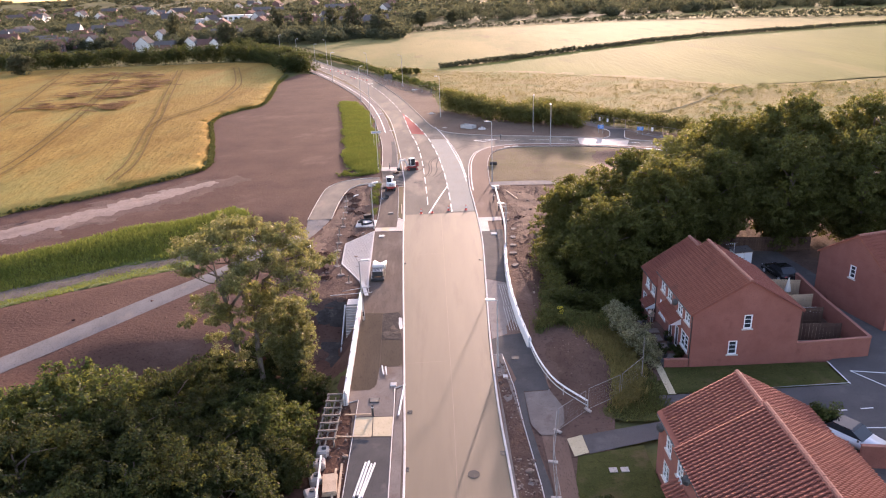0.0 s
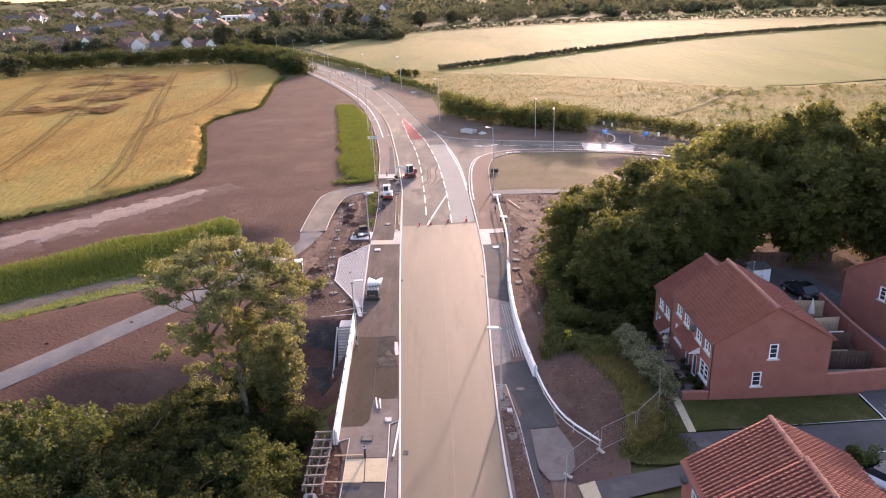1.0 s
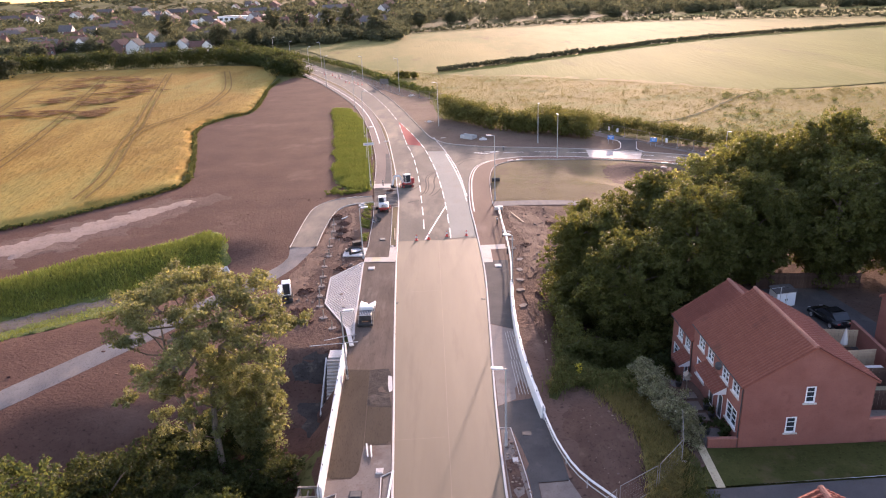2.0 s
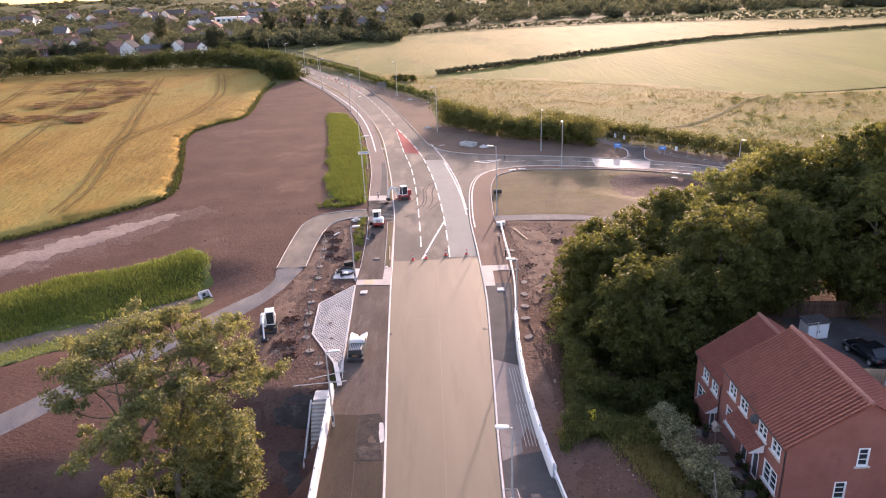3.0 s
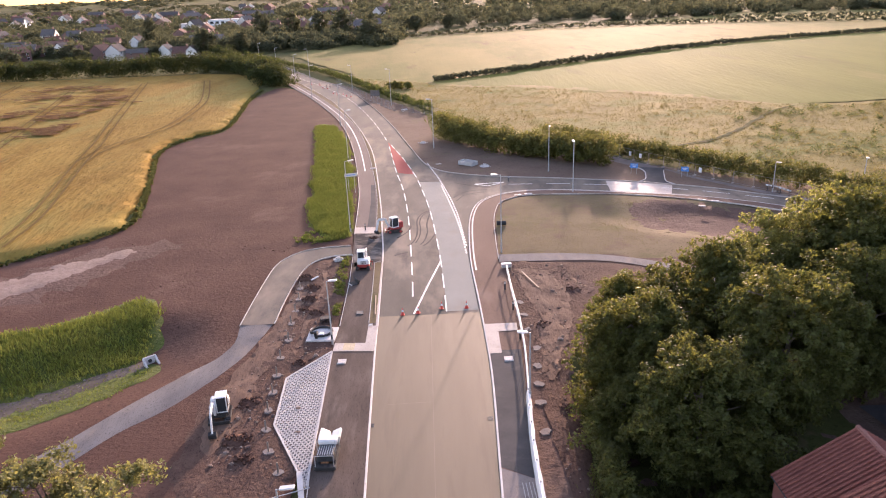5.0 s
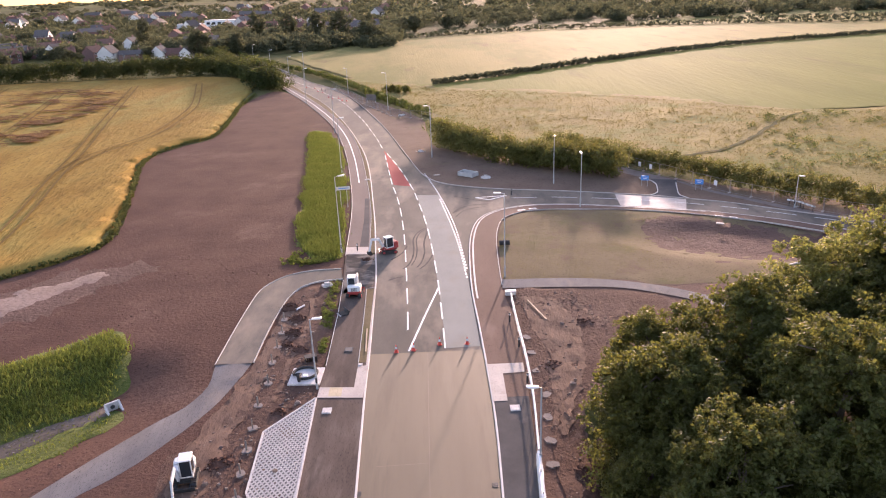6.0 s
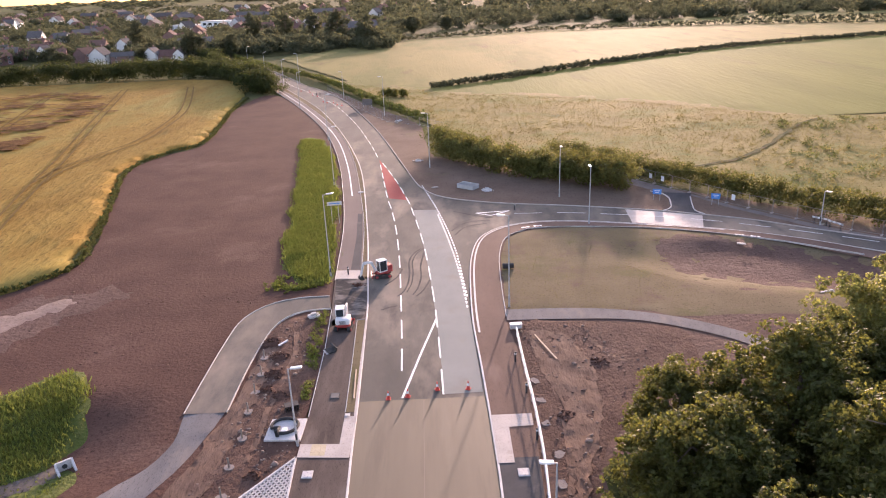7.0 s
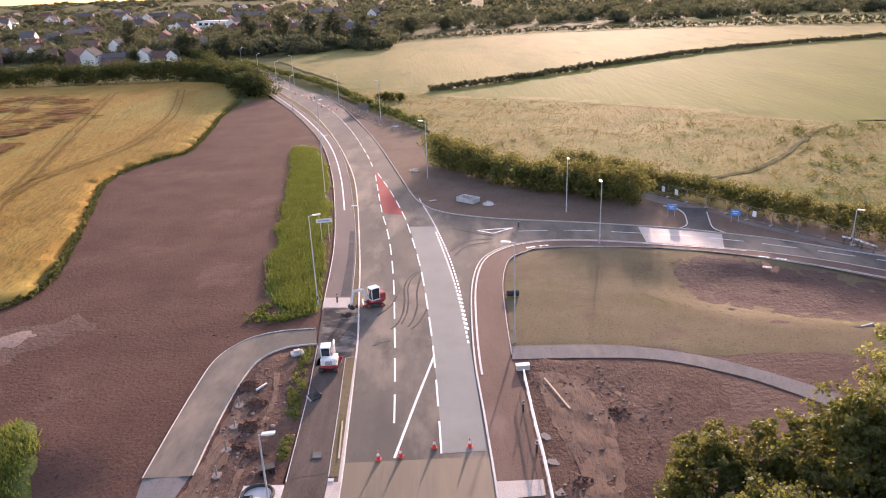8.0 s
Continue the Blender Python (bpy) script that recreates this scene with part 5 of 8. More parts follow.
for src, x, y, s, a, w in spots:
    if src not in used:
        used.add(src)
        src.matrix_world = pose(x, y, -0.2, 0, 0, a) @ Matrix.Diagonal((s * w, s * w, s, 1))
        src["group"] = "trees at the edge of town"
    else:
        copy_thing(src, pose(x, y, -0.2, 0, 0, a)).scale = (s * w, s * w, s)


def town_house(label, wide, deep, eave, ridge, wall_mat, roof_mat):
    root = thing("house", label, "house", group="houses of the distant town")
    bm = bmesh.new()
    prism(bm, [(-deep / 2, -0.3), (deep / 2, -0.3), (deep / 2, eave), (0, ridge - 0.15), (-deep / 2, eave)], "x", -wide / 2, wide / 2)
    part("wall", bm, wall_mat, root)
    bm = bmesh.new()
    e = 0.35
    k = (ridge - eave) / (deep / 2)
    prism(bm, [(-deep / 2 - e, eave - e * k), (0, ridge), (deep / 2 + e, eave - e * k), (deep / 2 + e, eave - e * k + 0.18), (0, ridge + 0.2), (-deep / 2 - e, eave - e * k + 0.18)], "x", -wide / 2 - 0.2, wide / 2 + 0.2)
    roof = part("roof", bm, roof_mat, root)
    bm = bmesh.new()
    box(bm, (0.9, 0.6, 1.6), (wide * 0.32, 0.3, ridge + 0.5))
    part("chimney", bm, M_oldbrick, roof)
    for x in (-wide * 0.28, wide * 0.28):
        for z in (1.4, 3.9):
            if z + 0.7 < eave + 0.3:
                bm = bmesh.new()
                box(bm, (1.3, 0.08, 1.2), (x, -deep / 2 - 0.02, z))
                w = part("window", bm, M_upvc, root)
                bm = bmesh.new()
                box(bm, (1.1, 0.05, 1.0), (x, -deep / 2 - 0.06, z))
                part("pane", bm, M_glass, w)
    return root


kinds = [town_house("distant brick house with a brown tiled roof", 9, 7.5, 4.8, 7.6, M_oldbrick, M_redroof), town_house("distant pale rendered house with a slate roof", 8, 8, 4.8, 8.2, M_rend, M_slate), town_house("distant terrace with a dark tiled roof", 17, 7.5, 4.8, 7.4, M_oldbrick, M_slate), town_house("distant brick bungalow with a red roof", 11, 8, 2.7, 5.6, M_oldbrick, M_redroof)]
placed = [(1, -167, 428, 1.0, 82), (1, -141, 430, 0.85, 80), (2, -156, 430, 0.72, 8), (3, -134, 432, 0.95, 5), (1, -127, 430, 0.7, 84), (0, -180, 440, 1.0, 70), (1, -212, 463, 1.0, 75), (1, -97, 575, 1.1, 70), (1, -80, 590, 1.1, 75), (0, -200, 452, 0.9, 20), (1, -183, 500, 1.0, 78), (1, -100, 690, 1.2, 70), (1, -60, 640, 1.0, 75), (0, -210, 470, 1.0, 20), (2, -240, 470, 1.0, 10), (2, -262, 500, 1.0, 5), (0, -228, 445, 1.0, 60)]
for i in range(95):
    y = 1 / rng.uniform(1 / 1500, 1 / 475)
    x = rng.uniform(-0.6, -0.02) * y - 20
    if y < 560 and x > -110:
        continue
    placed.append((int(rng.integers(0, 4)), x, y, rng.uniform(0.9, 1.15) * (1 + y / 3000), float(rng.choice([5, 15, 80, 95, 60]))))
first = set()
for k, x, y, s, a in placed:
    if k not in first:
        first.add(k)
        kinds[k].matrix_world = pose(x, y, 0, 0, 0, a) @ Matrix.Diagonal((s, s, s, 1))
    else:
        copy_thing(kinds[k], pose(x, y, 0, 0, 0, a)).scale = (s, s, s)
school = thing("school_building", "long white flat-roofed building beyond the trees", "building", pose(-204, 762, 0, 0, 0, -20))
bm = bmesh.new()
box(bm, (40, 14, 7), (12, 0, 3.5))
box(bm, (34, 12, 4), (-26, 0, 2))
part("wall", bm, M_upvc, school)
bm = bmesh.new()
box(bm, (41, 15, 0.5), (12, 0, 7.2))
box(bm, (35, 13, 0.5), (-26, 0, 4.2))
part("roof", bm, M_rend, school)
for i in range(6):
    bm = bmesh.new()
    box(bm, (3.6, 0.2, 2.2), (-4 + 6.2 * i, -7.05, 4.6))
    part("window", bm, M_glass, school)


# ---------- the brick houses ----------


def wall_panel(bm, frame_m, u0, u1, z0, z1, holes, depth=0.12):
    """A wall face with openings and their reveals; holes: (u0, u1, z0, z1)."""
    us = sorted({u0, u1, *[h[i] for h in holes for i in (0, 1)]})
    zs = sorted({z0, z1, *[h[i] for h in holes for i in (2, 3)]})

    def at(u, z, d=0.0):
        return bm.verts.new(frame_m @ Vector((u, d, z)))
    for a, b in zip(us, us[1:]):
        for c, d in zip(zs, zs[1:]):
            if any(h[0] <= a and b <= h[1] and h[2] <= c and d <= h[3] for h in holes):
                continue
            bm.faces.new([at(a, c), at(b, c), at(b, d), at(a, d)])
    for a, b, c, d in holes:
        for p, q in (((a, c), (b, c)), ((b, c), (b, d)), ((b, d), (a, d)), ((a, d), (a, c))):
            bm.faces.new([at(*p), at(*q), at(*q, depth), at(*p, depth)])


def window(root, frame_m, u0, u1, z0, z1, bars=1, name="window", door=False):
    """A window set back in its opening: frame, panes and sill."""
    bm = bmesh.new()
    w, h = u1 - u0, z1 - z0
    f = 0.09
    rims = []
    for y in (-0.01, 0.08):
        for k in (0.0, f):
            rims.append([bm.verts.new((u, y, z)) for u, z in ((u0 + k, z0 + k), (u1 - k, z0 + k), (u1 - k, z1 - k), (u0 + k, z1 - k))])
    for p, q in ((0, 1), (1, 3), (3, 2), (2, 0)):
        for i in range(4):
            bm.faces.new((rims[p][i], rims[p][(i + 1) % 4], rims[q][(i + 1) % 4], rims[q][i]))
    bm.transform(frame_m)
    win = part("door" if door else "window", bm, M_upvc, root, "dark front door in a white frame" if door else "white-framed casement window")
    bm = bmesh.new()
    box(bm, (w - 2 * f, 0.03, h - 2 * f), ((u0 + u1) / 2, 0.085, z0 + h / 2))
    bm.transform(frame_m)
    part("door_leaf" if door else "pane", bm, M_dark if door else M_glass, win)
    spans = [((0.08, 0.08, h - 2 * f), (u0 + w * i / (bars + 1), 0.04, z0 + h / 2)) for i in range(1, bars + 1)]
    for size, at in spans + [] if door else spans + [((w - 2 * f, 0.05, 0.035), ((u0 + u1) / 2, 0.055, z0 + h * k)) for k in (0.36, 0.66)]:
        bm = bmesh.new()
        box(bm, size, at)
        bm.transform(frame_m)
        part("glazing_bar", bm, M_upvc, win)
    if not door:
        bm = bmesh.new()
        box(bm, (w + 0.25, 0.16, 0.1), ((u0 + u1) / 2, -0.02, z0 - 0.05))
        bm.transform(frame_m)
        part("sill", bm, M_concw, win)


def tile_rows(bm, o, du, dv, nrm, length, slope, gauge=0.34, wide=0.30, skip=None):
    """Rolled clay tiles laid in courses. o: the top corner; du along the eave, dv down the slope."""
    rows, cols = int(slope / gauge) + 1, int(length / wide)
    wide = length / cols
    prof = ((0.0, 0.0), (0.22, 0.075), (0.5, 0.06), (0.8, 0.005), (1.0, 0.0))
    V, F = [], []
    for r in range(rows):
        for c in range(cols):
            if skip and skip(r, c):
                continue
            k = len(V)
            for v, lift in ((r * gauge - 0.03, -0.015), (min((r + 1) * gauge, slope + 0.05), 0.06)):
                for u, hh in prof:
                    V.append(o + du * (c + u) * wide + dv * v + nrm * (hh + lift))
            for u, hh in prof:
                V.append(o + du * (c + u) * wide + dv * (min((r + 1) * gauge, slope + 0.05) - 0.05) + nrm * (hh - 0.03))
            for j in range(3):
                F.append((k + j, k + 4 + j, k + 5 + j, k + 1 + j))
                F.append((k + 4 + j, k + 8 + j, k + 9 + j, k + 5 + j))
    return V, F, wide


def pitched_roof(root, x0, x1, y0, y1, eave, ridge, parts_slope=None, over=0.2, gab=0.12):
    """A gable roof with its ridge along y, in the house's own frame."""
    xm = (x0 + x1) / 2
    k = (ridge - eave) / ((x1 - x0) / 2)
    ez = eave - over * k
    bm = bmesh.new()
    prism(bm, [(x0 - over, ez - 0.12), (xm, ridge - 0.14), (x1 + over, ez - 0.12), (x1 + over, ez), (xm, ridge), (x0 - over, ez)], "y", y0 - gab, y1 + gab)
    roof = part("roof", bm, M_tile, root, "pitched roof of brown-red rolled tiles")
    for sgn in (-1, 1):
        e = Vector((x0 - over, 0, ez)) if sgn < 0 else Vector((x1 + over, 0, ez))
        top = Vector((xm, y0 - gab, ridge + 0.01))
        dv = Vector((e.x - xm, 0, ez - ridge))
        slope = dv.length
        dv.normalize()
        du = Vector((0, 1, 0))
        nrm = dv.cross(du) if dv.cross(du).z > 0 else du.cross(dv)
        length = y1 - y0 + 2 * gab
        gauge, wide = 0.34, 0.30
        if parts_slope == sgn:
            cols = int(length / wide)
            w = length / cols
            keep = lambda r, c: c >= cols - 15 and r < 20
            V, F, _ = tile_rows(None, Vector(), du, dv, nrm, w, gauge, gauge, w)
            me = bpy.data.meshes.new("roof_tile")
            n1 = 12
            me.from_pydata([tuple(v) for v in V[:n1]], [], F[:6])
            me.materials.append(M_tile)
            for r in range(min(20, int(slope / gauge))):
                for c in range(cols - 15, cols):
                    t = new("roof_tile", me)
                    t.parent = roof
                    t.location = top + du * (c * w) + dv * (r * gauge)
            V, F, _ = tile_rows(None, top, du, dv, nrm, length, slope, gauge, wide, keep)
        else:
            V, F, _ = tile_rows(None, top, du, dv, nrm, length, slope)
        link_mesh("tiling", V, F, M_tile, roof)["kind"] = "stuff"
    n = int((y1 - y0 + 2 * gab) / 0.45)
    st = (y1 - y0 + 2 * gab) / n
    bm = bmesh.new()
    prism(bm, [(-0.17, -0.02), (-0.12, 0.1), (0, 0.15), (0.12, 0.1), (0.17, -0.02)], "y", 0, 0.96 * st)
    me = bpy.data.meshes.new("ridge_tile")
    bm.to_mesh(me)
    bm.free()
    me.materials.append(M_ridge)
    for i in range(n):
        t = new("ridge_tile", me)
        t.parent = roof
        t.location = (xm, y0 - gab + i * st, ridge + 0.012 * (i % 2))
    for x in (x0 - over, x1 + over):
        bm = bmesh.new()
        rod(bm, (x, y0, ez - 0.1), (x, y1, ez - 0.1), 0.06, n=6)
        part("gutter", bm, M_dark, roof)
    bm = bmesh.new()
    rod(bm, (x0 - 0.06, y0 + 0.1, 0.0), (x0 - 0.06, y0 + 0.1, ez - 0.1), 0.04, n=6)
    part("downpipe", bm, M_dark, roof)
    return roof


def canopy(root, x, y0, y1, z):
    """A small tiled canopy over the front doors."""
    bm = bmesh.new()
    prism(bm, [(x - 1.0, z - 0.55), (x, z), (x, z - 0.12), (x - 1.0, z - 0.67)], "y", y0, y1)
    can = part("canopy", bm, M_ridge, root, "small tiled lean-to canopy over the doors")
    V, F, _ = tile_rows(None, Vector((x, y0, z + 0.01)), Vector((0, 1, 0)), Vector((-1.0, 0, -0.55)).normalized(), Vector((-0.48, 0, 0.87)), y1 - y0, 1.13)
    link_mesh("tiling", V, F, M_tile, can)["kind"] = "stuff"
    for y in (y0 + 0.03, y1 - 0.03):
        bm = bmesh.new()
        prism(bm, [(x - 0.95, z - 0.72), (x, z - 0.72), (x, z - 0.14), (x - 0.95, z - 0.66)], "y", y - 0.03, y + 0.03)
        part("canopy_cheek", bm, M_upvc, can)


def brick_house(label, m, x0, x1, y0, y1, eave, ridge, west, south, north=(), doors=(), parts_slope=None, east=()):
    """A house with its ridge along y; west and south list the openings as (u0, u1, z0, z1)."""
    root = thing("house", label, "house", m)
    bm = bmesh.new()
    W = Matrix.Translation((x0, y1, 0)) @ Matrix.Rotation(radians(-90), 4, "Z")
    S = Matrix.Translation((x0, y0, 0))
    Nn = Matrix.Translation((x1, y1, 0)) @ Matrix.Rotation(radians(180), 4, "Z")
    E = Matrix.Translation((x1, y0, 0)) @ Matrix.Rotation(radians(90), 4, "Z")
    wall_panel(bm, W, 0, y1 - y0, -0.4, eave, list(west) + list(doors))
    wall_panel(bm, S, 0, x1 - x0, -0.4, eave, list(south))
    wall_panel(bm, Nn, 0, x1 - x0, -0.4, eave, list(north))
    wall_panel(bm, E, 0, y1 - y0, -0.4, eave, list(east))
    for y in (y0, y1):
        bm.faces.new([bm.verts.new(p) for p in ((x0, y, eave), (x1, y, eave), ((x0 + x1) / 2, y, ridge - 0.1))])
    box(bm, (x1 - x0 - 0.3, y1 - y0 - 0.3, eave + 0.3), ((x0 + x1) / 2, (y0 + y1) / 2, eave / 2 - 0.2))
    part("wall", bm, M_brick, root)
    for F, hs in ((W, west), (S, south), (Nn, north), (E, east)):
        for h in hs:
            window(root, F, *h, bars=1 if h[1] - h[0] > 0.95 else 0)
    for h in doors:
        window(root, W, *h, bars=0, door=True)
    pitched_roof(root, x0, x1, y0, y1, eave, ridge, parts_slope)
    return root


# terrace facing the road; along its front u runs from the far end towards the near gable
h_a = brick_house("red-brick terraced house with a brown tiled roof", pose(0, 0, 0), 20.8, 29.9, 53.5, 63.3, 5.1, 7.9,
                  [(7.9, 9.1, 3.6, 4.85), (6.0, 7.2, 3.55, 4.8), (3.1, 4.3, 3.55, 4.8), (1.2, 2.4, 3.55, 4.8), (7.3, 9.1, 1.0, 2.5), (1.1, 2.9, 1.0, 2.5)],
                  [(4.3, 5.0, 3.5, 4.8), (3.2, 3.95, 1.1, 2.4)], doors=[(5.7, 6.6, 0.05, 2.15), (4.0, 4.9, 0.05, 2.15)])
canopy(h_a, 20.78, 56.2, 60.2, 3.4)
h_b = brick_house("red-brick end house stepped down the slope", pose(0, 0, -1.5), 20.8, 29.9, 63.32, 68.3, 5.0, 8.0,
                  [(3.2, 4.35, 3.45, 4.7), (1.4, 2.55, 3.45, 4.7), (0.6, 2.4, 1.0, 2.5)], [], doors=[(3.4, 4.3, 0.05, 2.15)])
canopy(h_b, 20.78, 63.5, 65.4, 3.05)
brick_house("red-brick house with a brown tiled roof", pose(0, 0, 0), 14.0, 23.6, 36.1, 40.1, 4.75, 7.5, [(1.6, 2.6, 3.0, 4.2), (1.4, 2.5, 0.7, 2.0)], [], parts_slope=-1)
h_n2 = brick_house("red-brick house with a brown tiled roof", pose(0, 0, 0), 13.85, 23.9, 20.0, 36.08, 4.85, 7.65, [(0.2, 1.2, 3.0, 4.2), (4.0, 5.2, 3.0, 4.2)], [], doors=[(1.2, 2.1, 0.05, 2.1)])
canopy(h_n2, 13.83, 33.0, 35.6, 3.0)
h_c = brick_house("red-brick detached house with a tiled gable roof", pose(39.4, 62.7, 0, 0, 0, 104.5), -4.4, 4.4, -9.5, 0.0, 5.0, 8.0, [(3.0, 4.0, 3.4, 4.6)], [], [(4.0, 4.7, 3.6, 4.9)])
cross = bmesh.new()
prism(cross, [(-3.2, 4.7), (3.2, 4.7), (0, 7.0)], "x", -6.2, 0.0)
cross.transform(pose(0, -5.5, 0))
part("roof_wing", cross, M_tile, h_c)

# satellite dishes and aerial
for (x, y, z), tall in (((13.72, 39.2, 4.1), 0), ((13.6, 33.8, 4.2), 0), ((20.55, 57.6, 4.3), 0)):
    d = thing("satellite_dish", "grey satellite dish bracketed to the brick wall", "dish", pose(x, y, z, 0, 0, 0))
    bm = bmesh.new()
    bmesh.ops.create_cone(bm, cap_ends=True, segments=16, radius1=0.32, radius2=0.1, depth=0.1, matrix=pose(0, 0, 0, 0, -70, 30))
    part("reflector", bm, M_dark, d)
    bm = bmesh.new()
    rod(bm, (0, 0, 0), (0.25, 0, -0.1), 0.02)
    part("bracket", bm, M_steel, d)
aer = thing("roof_aerial", "thin television aerial on a mast above the roof", "aerial", pose(30.05, 68.2, 4.0))
bm = bmesh.new()
rod(bm, (0, 0, -0.4), (0, 0, 1.6), 0.03)
part("mast", bm, M_steel, aer)
bm = bmesh.new()
rod(bm, (-0.9, 0, 1.5), (0.3, 0.1, 1.6), 0.012)
for i in range(8):
    rod(bm, (-0.8 + 0.13 * i, -0.12, 1.51), (-0.8 + 0.13 * i, 0.12, 1.52), 0.004)
part("boom", bm, M_steel, aer)

# small white store behind the end house
shed = thing("garden_store", "low white storage shed with a dark lid", "shed", pose(34.4, 76.2, 0.03, 0, 0, 8))
bm = bmesh.new()
box(bm, (2.1, 1.3, 1.55), (0, 0, 0.78), bevel=0.03)
part("body", bm, M_rend, shed)
for x in (-0.52, 0.52):
    bm = bmesh.new()
    box(bm, (0.96, 0.04, 1.35), (x, -0.67, 0.75), bevel=0.02)
    door = part("door", bm, M_upvc, shed, "white panel door")
    bm = bmesh.new()
    box(bm, (0.04, 0.05, 0.16), (x * 0.2, -0.71, 0.8))
    part("handle", bm, M_dark, door)
bm = bmesh.new()
prism(bm, [(-0.75, 1.55), (0.75, 1.75), (0.75, 1.83), (-0.75, 1.63)], "x", -1.15, 1.15)
part("lid", bm, M_slate, shed)

# gardens, walls and parking
sheet("lawn", [(16.9, 49.4), (32.6, 50.0), (32.4, 53.3), (30, 53.45), (20.8, 53.4), (18.6, 53.5)], 0.05, M_lawn, label="mown front lawn beside the brick gable", category="lawn", kind="structure")
sheet("lawn", [(9.0, 41.9), (13.9, 42.9), (13.9, 32), (7.5, 32), (8.1, 38.2)], 0.05, M_lawn, label="small green lawn in front of the house", category="lawn", kind="structure")
sheet("lawn", [(13.2, 46.0), (17, 46.6), (17.4, 54.5), (15.9, 54.0), (15.4, 50.2), (12.0, 47.6)], 0.04, M_lawn, 1.0, 0.8, 0.2, "strip of grass inside the site fence", "lawn")
sheet("front_garden", [(18.6, 53.6), (20.75, 53.6), (20.75, 63.2), (18.9, 63.2)], 0.05, M_gravel, label="paved front gardens with pots and seats", category="garden")
sheet("garden_path", [(17.75, 49.3), (18.35, 49.3), (18.6, 54.5), (18.0, 54.8)], 0.07, M_buff, label="narrow buff slab path to the front gardens", category="path")
sheet("estate_road", [(16.6, 49.2), (32.7, 49.8), (32.7, 53.4), (38.5, 57), (37.3, 63.5), (34.6, 72), (33.0, 80), (40, 80), (42.0, 66), (60, 50), (60, 26), (24.4, 26), (24.4, 42), (17.0, 46.6)], 0.03, M_estate, label="dark tarmac estate road and parking court", category="road")
sheet("estate_footpath", [(9.8, 44.3), (16.2, 45.7), (15.6, 43.6), (9.9, 42.1)], 0.06, M_estate, label="short tarmac footpath to the houses", category="path")
sheet("estate_footpath", [(6.8, 45), (8.6, 44), (8.3, 38), (8.0, 28), (6.7, 28)], 0.05, M_redpath, label="brown footway beside the estate lawn", category="path")
sheet("tactile_slab", [(8.55, 43.9), (9.75, 44.3), (9.85, 42.2), (8.75, 41.8)], 0.1, M_buff, label="buff tactile paving at the path end", category="paving")
yard = bmesh.new()
for a, b in (((32.75, 49.8), (32.75, 53.5)), ((33.8, 51.8), (36.6, 51.2)), ((33.8, 51.8), (35.8, 48.4)), ((29.6, 46.2), (30.5, 46.2)), ((31.6, 46.3), (32.6, 46.35)), ((33.6, 46.4), (34.6, 46.45)), ((30.2, 43.9), (33.4, 43.7)), ((17, 49.5), (32.7, 50.0))):
    a, b = Vector(a), Vector(b)
    c = (a + b) / 2
    box(yard, ((b - a).length, 0.1, 0.01), (c.x, c.y, 0.04), (0, 0, math.degrees(math.atan2(b.y - a.y, b.x - a.x))))
tagged(part("bay_marking", yard, M_white), "thin white parking bay lines", "marking", kind="structure")


def brick_wall(name, label, a, b, tall, material=None, cap=M_ridge, thick=0.22, base=0.0):
    w = thing(name, label, "wall")
    a, b = Vector(a), Vector(b)
    c, ang = (a + b) / 2, math.degrees(math.atan2(b.y - a.y, b.x - a.x))
    bm = bmesh.new()
    box(bm, ((b - a).length, thick, tall + 0.3), (c.x, c.y, base + tall / 2 - 0.15), (0, 0, ang))
    part("brickwork", bm, material or M_brick, w)
    bm = bmesh.new()
    box(bm, ((b - a).length + 0.06, thick + 0.08, 0.08), (c.x, c.y, base + tall + 0.04), (0, 0, ang))
    part("coping", bm, cap, w)
    return w


brick_wall("garden_wall", "red-brick garden wall with a tile coping", (29.95, 53.7), (36.6, 54.2), 1.8)
brick_wall("garden_wall", "red-brick garden wall along the alley", (36.6, 54.3), (36.7, 62.5), 1.8)
brick_wall("garden_wall", "red-brick garden wall along the alley", (36.72, 62.6), (37.1, 68.5), 1.8)
brick_wall("garden_wall", "red-brick wall in front of the parked car", (27.6, 39.6), (35.0, 38.6), 1.7)
brick_wall("low_wall", "low brick wall around the front garden", (18.7, 53.7), (20.7, 53.6), 0.7)


def board_fence(label, a, b, tall, base=0.0, material=M_fence):
    f = thing("board_fence", label, "fence")
    a, b = Vector(a), Vector(b)
    L = (b - a).length
    ang = math.degrees(math.atan2(b.y - a.y, b.x - a.x))
    n = int(L / 0.3)
    me = bpy.data.meshes.new("board")
    t = bmesh.new()
    box(t, (L / n * 0.94, 0.03, tall), (0, 0, tall / 2), bevel=0.005)
    t.to_mesh(me)
    t.free()
    me.materials.append(material)
    for i in range(n):
        p = a.lerp(b, (i + 0.5) / n)
        o = new("board", me)
        o.parent = f
        o.matrix_world = pose(p.x, p.y, base, 0, 0, ang)
    bm = bmesh.new()
    c = (a + b) / 2
    for z in (0.3, tall - 0.3):
        box(bm, (L, 0.06, 0.08), (c.x, c.y, base + z), (0, 0, ang))
    part("rail", bm, material, f)
    return f


